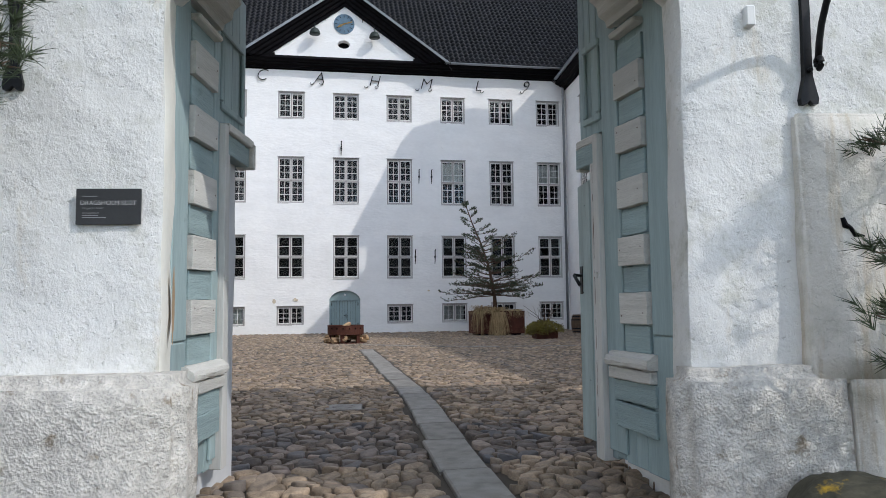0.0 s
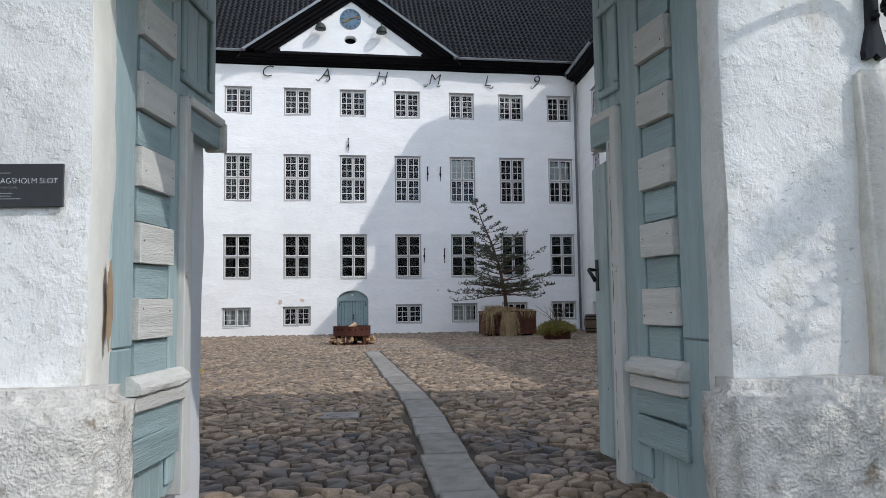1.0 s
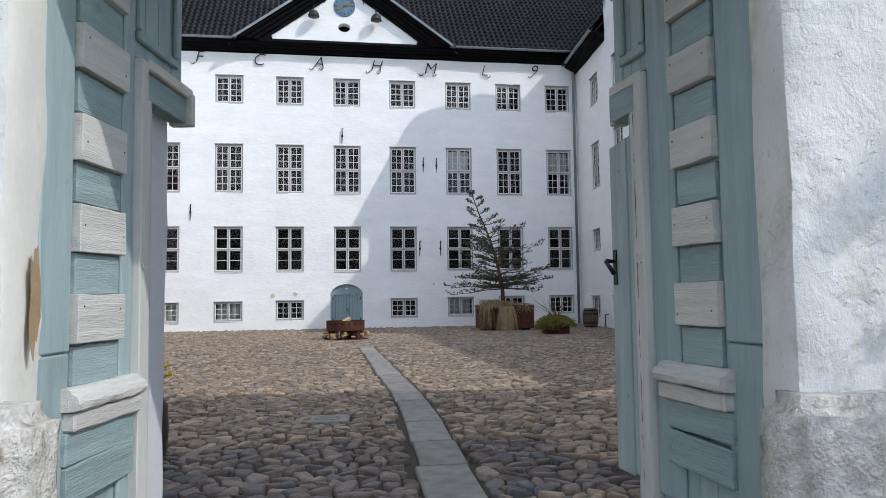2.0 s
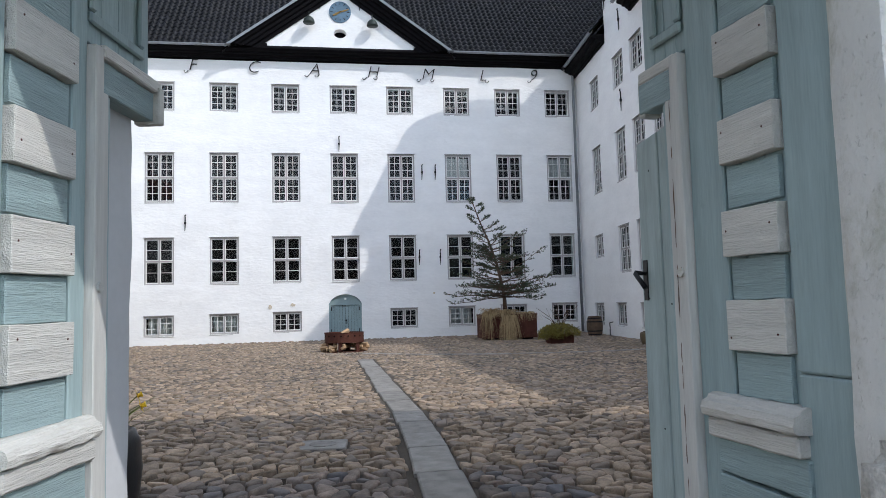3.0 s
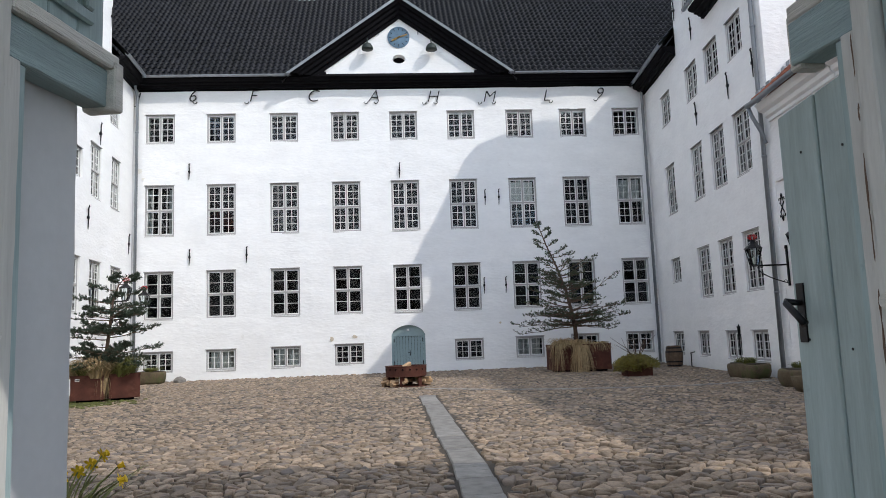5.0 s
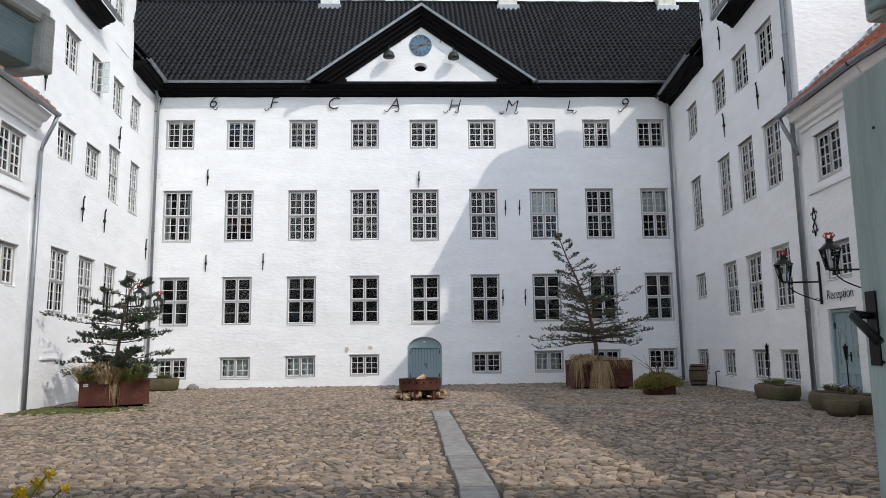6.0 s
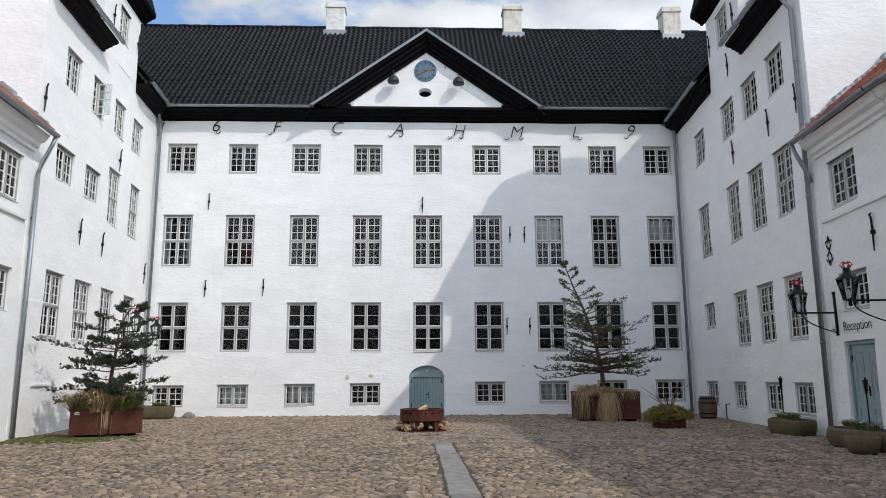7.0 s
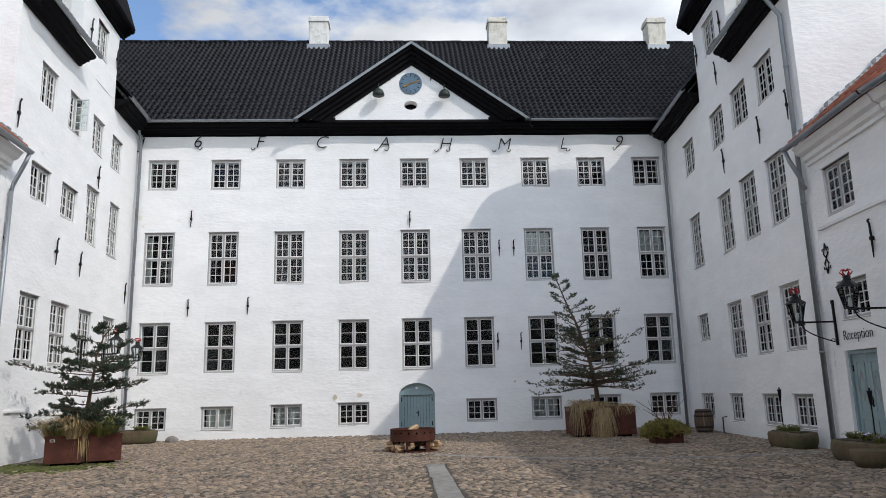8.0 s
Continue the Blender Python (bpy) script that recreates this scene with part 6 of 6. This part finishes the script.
# ---- lanterns ----
def lantern(frame, x, z, reach, label):
    """A six-sided street lantern with a red crown on a scrolled wall arm; x along the wall, reach out from it."""
    ln = thing("wall_lantern", frame @ pose(x, 0, z), label, "lantern", "wall lanterns")
    bm = bmesh.new()
    box(bm, -0.022, 0.022, -0.05, 0.0, -0.62, 0.28, 0.006)
    box(bm, -0.03, 0.03, -0.06, 0.0, 0.26, 0.34, 0.008)
    part("wall_bar", bm, IRON, ln)
    bm = bmesh.new()
    tube(bm, [(0, -0.04, -0.12), (0, -reach - 0.05, -0.12)], 0.02, 8)
    tube(bm, [(0, -0.05 - (reach - 0.12) * (1 - (1 - k / 10) ** 2.0), -0.55 + 0.4 * (k / 10) ** 1.0) for k in range(11)], 0.013, 6)
    for cy, cz, s in ((-reach + 0.1, -0.18, 1), (-0.1, -0.52, -1)):
        tube(bm, [(0, cy + s * 0.05 * (1 - a / 8) * math.cos(a), cz + 0.05 * (1 - a / 8) * math.sin(a)) for a in [q * 0.6 for q in range(11)]], 0.009, 5)
    part("arm", bm, IRON, ln, smooth=True)
    n = 6
    for k in range(n):
        a = 2 * math.pi * k / n
        bm = bmesh.new()
        tube(bm, [(0.1 * math.cos(a), -reach + 0.1 * math.sin(a), -0.1), (0.185 * math.cos(a), -reach + 0.185 * math.sin(a), 0.28)], 0.01, 5)
        part("cage_bar", bm, IRON, ln)
    part("cage_floor", lathe([(0.11, -0.12), (0.11, -0.1)], 6, None, (0, -reach)), IRON, ln)
    bm = lathe([(0.095, -0.095), (0.178, 0.275)], 6, None, (0, -reach))
    bm.faces.ensure_lookup_table()
    glass = part("lantern_glass", bm, GLASS, ln, "clear glass panes")
    glass.visible_shadow = False
    part("roof", lathe([(0.21, 0.28), (0.2, 0.3), (0.075, 0.4), (0.06, 0.46), (0.075, 0.47), (0.05, 0.5)], 6, None, (0, -reach)), IRON, ln)
    bm = bmesh.new()
    for k in range(6):
        a = 2 * math.pi * k / 6
        tube(bm, [(0.05 * math.cos(a), -reach + 0.05 * math.sin(a), 0.5), (0.105 * math.cos(a), -reach + 0.105 * math.sin(a), 0.56), (0.07 * math.cos(a), -reach + 0.07 * math.sin(a), 0.61), (0, -reach, 0.58)], 0.014, 6)
    part("crown", bm, REDPAINT, ln, "red crown ornament", True)
    part("lamp_bulb", lathe([(0.02, -0.08), (0.035, 0.0), (0.03, 0.06), (0.01, 0.09)], 10, None, (0, -reach)), INK, ln, smooth=True)
    return ln


RF, LF = frame_of(10.8, 30, -0.086, -1), frame_of(-9.15, 30, -0.066, 1)
LANT = "black iron wall lantern with a red crown on a scrolled arm"
lantern(RF, 10.92 * K, 2.83, 0.8, LANT)
lantern(RF, 13.08 * K, 2.88, 0.8, LANT)
lantern(LF, -2.1 * KL, 2.78, 1.05, LANT)
lantern(LF, -4.0 * KL, 2.9, 1.0, LANT)

# ---- annex door, sign and ornament ----
rd = thing("reception_door", RF @ pose(11.69 * K, 0.1, 0), "blue-grey panelled double door of the annex", "door")
part("door_frame", boxes((-0.61, -0.55, -0.03, 0.1, 0, 2.07), (0.55, 0.61, -0.03, 0.1, 0, 2.07), (-0.55, 0.55, -0.03, 0.1, 2.0, 2.07)), DOORPAINT, rd)
for s in (-1, 1):
    x0, x1 = (-0.548, -0.003) if s < 0 else (0.003, 0.548)
    leaf = part("door_leaf", boxes((x0, x1, 0.02, 0.06, 0.02, 1.995), bevel=0.004), DOORPAINT, rd)
    mid = (x0 + x1) / 2
    for z0, z1 in ((0.14, 0.72), (0.84, 1.86)):
        bm = bmesh.new()
        w = 0.17
        for a in ((mid - w, mid + w, z0, z0 + 0.03), (mid - w, mid + w, z1 - 0.03, z1), (mid - w, mid - w + 0.03, z0 + 0.031, z1 - 0.031), (mid + w - 0.03, mid + w, z0 + 0.031, z1 - 0.031)):
            box(bm, a[0], a[1], 0.005, 0.02, a[2], a[3], 0.004)
        part("panel_moulding", bm, DOORPAINT, leaf)
    bm = bmesh.new()
    d = [(0, 0.3), (0.12, 0), (0, -0.3), (-0.12, 0)]
    for (ax, az), (bx, bz) in zip(d, d[1:] + d[:1]):
        tube(bm, [(mid + ax, 0.012, 1.36 + az), (mid + bx, 0.012, 1.36 + bz)], 0.012, 4)
    part("diamond_moulding", bm, FRAME, leaf)
    for z in (0.25, 1.65):
        part("hinge", boxes((x0 - 0.01 if s < 0 else x1 - 0.02, x0 + 0.02 if s < 0 else x1 + 0.01, -0.002, 0.018, z, z + 0.13)), IRON, leaf)
bm = boxes((0.01, 0.04, 0.0, 0.019, 0.95, 1.15))
tube(bm, [(0.025, 0.01, 1.08), (0.025, -0.05, 1.08), (0.12, -0.05, 1.075)], 0.01, 6)
part("handle", bm, IRON, rd)
sign = lettering("sign", "Reception", 0.3, BLACKINK, None, None, 0.004, 0, -0.004)
sign.matrix_world = RF @ pose(11.74 * K, -0.025, 2.38, 90) @ Matrix.Diagonal((0.92, 1, 1, 1))
tagged(sign, "black painted lettering on the white wall", "sign")
ld = thing("annex_door", LF @ pose(-10.95 * KL, 0.1, 0), "blue-grey plank door in the white annex", "door")
part("door_frame", boxes((-0.55, -0.48, -0.03, 0.1, 0, 2.04), (0.48, 0.55, -0.03, 0.1, 0, 2.04), (-0.48, 0.48, -0.03, 0.1, 1.97, 2.04)), DOORPAINT, ld)
for k in range(7):
    part("plank", boxes((-0.478 + 0.1366 * k, -0.478 + 0.1366 * (k + 1) - 0.004, 0.02, 0.05, 0.02, 1.965), bevel=0.004), DOORPAINT, ld)
orn = bmesh.new()
for s in (-1, 1):
    for zz, f in ((0, 1), (-0.02, -1)):
        tube(orn, [(0, -0.03, zz), (s * 0.09, -0.03, zz + f * 0.1), (s * 0.04, -0.03, zz + f * 0.2), (0, -0.03, zz + f * 0.32)], 0.016, 6)
        tube(orn, [(s * 0.04, -0.03, zz + f * 0.2), (s * 0.12, -0.03, zz + f * 0.22), (s * 0.14, -0.03, zz + f * 0.16)], 0.012, 6)
ob = tagged(part("wall_ornament", orn, IRON), "black wrought-iron fleur ornament on the white wall", "ornament")
ob.matrix_world = RF @ pose(10.92 * K, 0, 4.09)

# ---- daffodil pot by the gate ----
pot = thing("flower_pot", pose(-1.04, 6.55, 0), "black glazed pot beside the gateway", "pot")
part("body", lathe([(0.2, 0), (0.25, 0.04), (0.295, 0.18), (0.31, 0.34), (0.3, 0.5), (0.27, 0.57), (0.25, 0.58), (0.23, 0.5)], 28), POT, pot, smooth=True)
part("earth", lathe([(0.24, 0.49), (0.235, 0.52)], 18), SOIL, pot)
daff = thing("daffodils", pose(-1.04, 6.55, 0.51), "yellow daffodils with long green leaves in a pot", "flowers")
grass_clump("leaves", (0, 0, 0), 0.28, 0.26, 60, "", 71, GREENGRASS, 0.6, daff, 0.012)
rng = random.Random(3)
for k in range(8):
    a, r, h = rng.uniform(0, 6.28), rng.uniform(0.08, 0.34), rng.uniform(0.16, 0.32)
    tip = Vector((r * math.cos(a), r * math.sin(a), h))
    bm = bmesh.new()
    tube(bm, [(0.3 * tip.x, 0.3 * tip.y, 0), (0.7 * tip.x, 0.7 * tip.y, h * 0.7), tip], 0.004, 5)
    part("stem", bm, GREENGRASS, daff)
    bm = lathe([(0.01, 0), (0.014, 0.025), (0.02, 0.032)], 8)
    bloom = part("bloom", bm, PETAL, daff)
    bloom.matrix_local = Matrix.Translation(tip) @ pose(0, 0, 0, 70, 0, math.degrees(a) + 90)
    bm = bmesh.new()
    bm.faces.new([bm.verts.new((r2 * math.cos(math.pi * q / 12), r2 * math.sin(math.pi * q / 12), 0.004)) for q in range(24) for r2 in ((0.018, 0.034, 0.042, 0.034)[q % 4],)])
    part("petals", bm, PETAL, bloom)

# ---- pines outside the gate ----
pine("pine_tree", (3.55, 2.68, 0), [(0, 0, 0), (0.03, 0, 0.7), (-0.02, 0, 1.4), (0.02, 0, 2.2), (0, 0, 3.0), (0.05, 0, 3.8)],
     [(0.2, 150, 0.85, 0.1), (0.26, 172, 0.95, 0.05), (0.3, 165, 0.95, 0.05), (0.36, 160, 0.95, 0.2), (0.42, 175, 0.85, 0.1), (0.3, 40, 0.9, 0.1), (0.4, 270, 0.9, 0.1), (0.5, 140, 0.9, 0.2), (0.58, 330, 0.7, 0.2), (0.7, 30, 0.5, 0.3), (0.82, 300, 0.4, 0.3)],
     0.085, "dark green pine growing beside the gate wall", 61, NEEDLE, 0.055, per=9, thin=0.03)
pine("pine_tree", (-2.12, 3.35, 0), [(0, 0, 0), (0.03, 0, 1.0), (-0.02, 0, 1.9), (0.02, 0, 2.6), (0, 0, 3.4)],
     [(0.55, 200, 0.7, 0.1), (0.53, 348, 0.78, 0.06), (0.58, 355, 0.86, 0.08), (0.62, 2, 0.82, 0.1), (0.66, 350, 0.9, 0.1), (0.76, 355, 0.85, 0.12), (0.7, 180, 0.8, 0.2), (0.8, 20, 0.7, 0.2), (0.85, 250, 0.5, 0.3), (0.93, 340, 0.45, 0.4)],
     0.085, "dark green pine growing beside the gate wall", 62, NEEDLE, 0.05, per=9, thin=0.03)

# ---- slabs, drain cover and cobbles ----
TRACK = [(2.6, 1.09), (4.5, 1.09), (5.4, 1.115), (7.0, 1.19), (8.5, 1.27), (10.4, 1.33), (12.5, 1.3), (14.0, 1.29), (17.0, 1.27), (19.3, 1.27)]


def track_x(y):
    return float(np.interp(y, [p[0] for p in TRACK], [p[1] for p in TRACK]))


rng = random.Random(17)
y = 2.6
while y < 19.2:
    long = rng.uniform(0.7, 1.15)
    y2 = min(y + long, 19.3)
    bm = bmesh.new()
    half = 0.182
    xa, xb = track_x(y), track_x(y2)
    step = rng.uniform(-0.02, 0.02)
    j = [step + rng.uniform(-0.012, 0.012) for _ in range(4)]
    low_z, top_z = -0.06, 0.022 + rng.uniform(-0.004, 0.004)
    ring = [(xa - half + j[0], y + 0.006), (xa + half + j[1], y + 0.006), (xb + half + j[2], y2 - 0.006), (xb - half + j[3], y2 - 0.006)]
    lo = [bm.verts.new((px, py, low_z)) for px, py in ring]
    hi = [bm.verts.new((px, py, top_z + rng.uniform(-0.003, 0.003))) for px, py in ring]
    bm.faces.new(hi)
    for k in range(4):
        bm.faces.new((lo[k], lo[(k + 1) % 4], hi[(k + 1) % 4], hi[k]))
    bmesh.ops.recalc_face_normals(bm, faces=bm.faces)
    bmesh.ops.bevel(bm, geom=[e for e in bm.edges if min(v.co.z for v in e.verts) > 0], offset=0.012, segments=1, affect="EDGES")
    part("slab", bm, SLAB, courtyard, "grey granite slab of the path")
    y = y2
cover = thing("drain_cover", pose(0.34, 8.74, 0.0, 0, 0, -4), "square grey stone drain cover among cobbles", "drain cover")
part("plate", boxes((-0.22, 0.22, -0.22, 0.22, -0.05, 0.022), bevel=0.01), SLAB, cover)
part("ring", lathe([(0.13, 0.022), (0.13, 0.026), (0.115, 0.026), (0.115, 0.0245)], 24), SLAB, cover)
# a line of narrow flat stones across the yard
KERB = [(1.3, 21.3), (2.8, 20.15), (4.2, 19.5), (5.6, 19.1), (7.2, 18.95), (8.6, 19.15), (9.4, 19.4)]
for (xa, ya), (xb, yb) in zip(KERB, KERB[1:]):
    n = 2
    for k in range(n):
        p, q = Vector((xa, ya, 0)).lerp(Vector((xb, yb, 0)), k / n), Vector((xa, ya, 0)).lerp(Vector((xb, yb, 0)), (k + 1) / n)
        long = (q - p).length
        bm = boxes((0.008, long - 0.008, -0.07, 0.07, -0.05, 0.036), bevel=0.01)
        part("kerb_stone", bm, SLAB, courtyard, "narrow grey granite strip").matrix_local = pose(p.x, p.y, 0, 0, 0, math.degrees(math.atan2(q.y - p.y, q.x - p.x)))


def clip(poly, px, py, nx, ny):
    """The part of a polygon with (p - point) . n <= 0."""
    out = []
    for (ax, ay), (bx, by) in zip(poly, poly[1:] + poly[:1]):
        da, db = (ax - px) * nx + (ay - py) * ny, (bx - px) * nx + (by - py) * ny
        if da <= 0:
            out.append((ax, ay))
        if (da < 0 < db) or (db < 0 < da):
            f = da / (da - db)
            out.append((ax + (bx - ax) * f, ay + (by - ay) * f))
    return out


def cobbles():
    """Rounded stones packed cell by cell; the stretch nearest the gate as single pieces, shade put in their colour."""
    rng = random.Random(23)
    sx, sy = 0.148, 0.083
    cols, rows = int(20.6 / sx), int(26.6 / sy)
    seeds = {}
    for i in range(cols):
        for k in range(rows):
            seeds[i, k] = (-9.5 + (i + 0.5 * (k % 2)) * sx + rng.uniform(-0.4, 0.4) * sx, 3.35 + k * sy + rng.uniform(-0.4, 0.4) * sy)
    for key in [q for q in seeds if rng.random() < (0.3 if seeds[q][1] < 10 else 0.12)]:
        del seeds[key]
    verts, faces, singles = [], [], []
    for (i, k), (cx, cy) in seeds.items():
        if cx < -9.15 + 0.066 * (30 - cy) + 0.02 or cx > 10.8 - 0.086 * (30 - cy) - 0.02:
            continue
        if cy < 6.3 and (cx < -0.75 - (4.4 - cy) * 0.0 or cx > 2.35):
            continue
        mid = track_x(cy)
        if cy < 19.35 and abs(cx - mid) < 0.23:
            continue
        if abs(cx - 0.34) < 0.25 and abs(cy - 8.74) < 0.25:
            continue
        poly = [(cx - 0.3, cy - 0.25), (cx + 0.3, cy - 0.25), (cx + 0.3, cy + 0.25), (cx - 0.3, cy + 0.25)]
        for di in (-2, -1, 0, 1, 2):
            for dk in (-2, -1, 0, 1, 2):
                other = seeds.get((i + di, k + dk))
                if other and (di or dk):
                    poly = clip(poly, (cx + other[0]) / 2, (cy + other[1]) / 2, other[0] - cx, other[1] - cy)
                    if len(poly) < 3:
                        break
            if len(poly) < 3:
                break
        if len(poly) < 3:
            continue
        if cy < 19.4 and abs(cx - mid) < 0.5:
            s = 1 if cx > mid else -1
            poly = clip(poly, mid + s * 0.2, cy, -s, 0)
            if len(poly) < 3:
                continue
        near = cy < 13
        gx, gy = sum(p[0] for p in poly) / len(poly), sum(p[1] for p in poly) / len(poly)
        ring = []
        for (ax, ay), (bx, by) in zip(poly, poly[1:] + poly[:1]):
            ring += [(0.86 * ax + 0.14 * bx, 0.86 * ay + 0.14 * by), (0.14 * ax + 0.86 * bx, 0.14 * ay + 0.86 * by)]
        if len(ring) > 16 or not near:
            ring = ring[::2] if len(ring) > 9 else ring
        shrink = rng.uniform(0.82, 0.94)
        flat = min(1.0, max(0.0, (cy - 8) / 6))
        shrink += 0.06 * flat
        h, tx, ty = rng.uniform(0.014, 0.042) * (1 - 0.4 * flat), rng.uniform(-0.24, 0.24), rng.uniform(-0.24, 0.24)
        levels = ((1.0, -0.04), (0.96, h * 0.55), (0.84, h * 0.93), (0.5, h)) if near else ((1.0, -0.03), (0.93, h * 0.7), (0.6, h))
        mine, n = [], len(ring)
        for f, z in levels:
            for px, py in ring:
                dx, dy = (px - gx) * shrink * f, (py - gy) * shrink * f
                mine.append((gx + dx, gy + dy, z + (tx * dx + ty * dy if z > 0 else 0)))
        got = []
        for q in range(len(levels) - 1):
            for a in range(n):
                b = (a + 1) % n
                got.append((q * n + a, q * n + b, (q + 1) * n + b, (q + 1) * n + a))
        got.append(tuple(range((len(levels) - 1) * n, len(levels) * n)))
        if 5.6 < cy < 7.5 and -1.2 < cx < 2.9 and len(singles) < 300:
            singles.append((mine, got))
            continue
        base = len(verts)
        verts += mine
        faces += [tuple(base + v for v in f) for f in got]
    me = bpy.data.meshes.new("cobbles")
    me.from_pydata(verts, [], faces)
    tagged(part_of("cobbles", me, STONE, courtyard, "rounded fieldstone cobbles laid close", True), kind="stuff")
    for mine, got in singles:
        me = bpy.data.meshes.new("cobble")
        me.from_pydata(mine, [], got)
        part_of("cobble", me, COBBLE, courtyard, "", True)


cobbles()
# moss between the stones beside the west planters
rng = random.Random(41)
verts, faces = [], []
for k in range(520):
    x, yy = rng.gauss(-7.6, 0.75), rng.gauss(20.9, 0.5)
    if x < -9.15 + 0.066 * (30 - yy) + 0.05:
        continue
    r, n = rng.uniform(0.03, 0.08), len(verts)
    for z, f in ((0.0, 1.0), (0.034, 0.8), (0.042, 0.3)):
        for q in range(6):
            a = math.pi * q / 3 + k
            verts.append((x + r * f * math.cos(a) * 1.4, yy + r * f * math.sin(a), z))
    for lv in range(2):
        for q in range(6):
            b = (q + 1) % 6
            faces.append((n + lv * 6 + q, n + lv * 6 + b, n + (lv + 1) * 6 + b, n + (lv + 1) * 6 + q))
    faces.append(tuple(range(n + 12, n + 18)))
me = bpy.data.meshes.new("moss")
me.from_pydata(verts, [], faces)
tagged(part_of("moss", me, MOSS, courtyard, "yellow-green moss between the cobbles", True), kind="stuff")
# flaked patches on the main wall
for cx, cz, rx, rz, seed in ((-1.8, 1.36, 0.07, 0.09, 1.0), (-0.95, 1.42, 0.1, 0.06, 2.0), (4.55, 1.75, 0.05, 0.04, 3.0), (-8.9, 7.9, 0.12, 0.1, 4.0), (-8.75, 7.6, 0.06, 0.05, 5.0), (7.1, 3.9, 0.05, 0.12, 6.0)):
    bm = bmesh.new()
    bm.faces.new([bm.verts.new((cx + rx * (1 + 0.6 * noise.noise((math.cos(q * 0.3) * 2 + seed, math.sin(q * 0.3) * 2, seed))) * math.cos(q * 0.3), -0.03, cz + rz * (1 + 0.6 * noise.noise((math.cos(q * 0.3) * 2, math.sin(q * 0.3) * 2 + seed, seed))) * math.sin(q * 0.3))) for q in range(21)])
    part("plaster_flake", bm, JAMB_CREAM if seed > 3 else CLAY_PALE, main, "patch where the limewash has flaked off")
# raised edging of loose stones along the main building
rng = random.Random(31)
verts, faces = [], []
for k in range(230):
    x, yy, r = rng.uniform(-8.9, 10.6), 29.97 - rng.uniform(0.02, 0.22), rng.uniform(0.025, 0.06)
    if 0.3 < x < 1.8:
        continue
    n = len(verts)
    for z, f in ((-0.02, 1.0), (0.55 * r, 0.85), (0.9 * r, 0.4)):
        for q in range(7):
            a = 2 * math.pi * q / 7
            verts.append((x + r * f * math.cos(a) * 1.3, yy + r * f * math.sin(a), z))
    for lv in range(2):
        for q in range(7):
            b = (q + 1) % 7
            faces.append((n + lv * 7 + q, n + lv * 7 + b, n + (lv + 1) * 7 + b, n + (lv + 1) * 7 + q))
    faces.append(tuple(range(n + 14, n + 21)))
me = bpy.data.meshes.new("edging_stones")
me.from_pydata(verts, [], faces)
tagged(part_of("edging_stones", me, STONE, courtyard, "loose edging stones at the wall foot", True), kind="stuff")
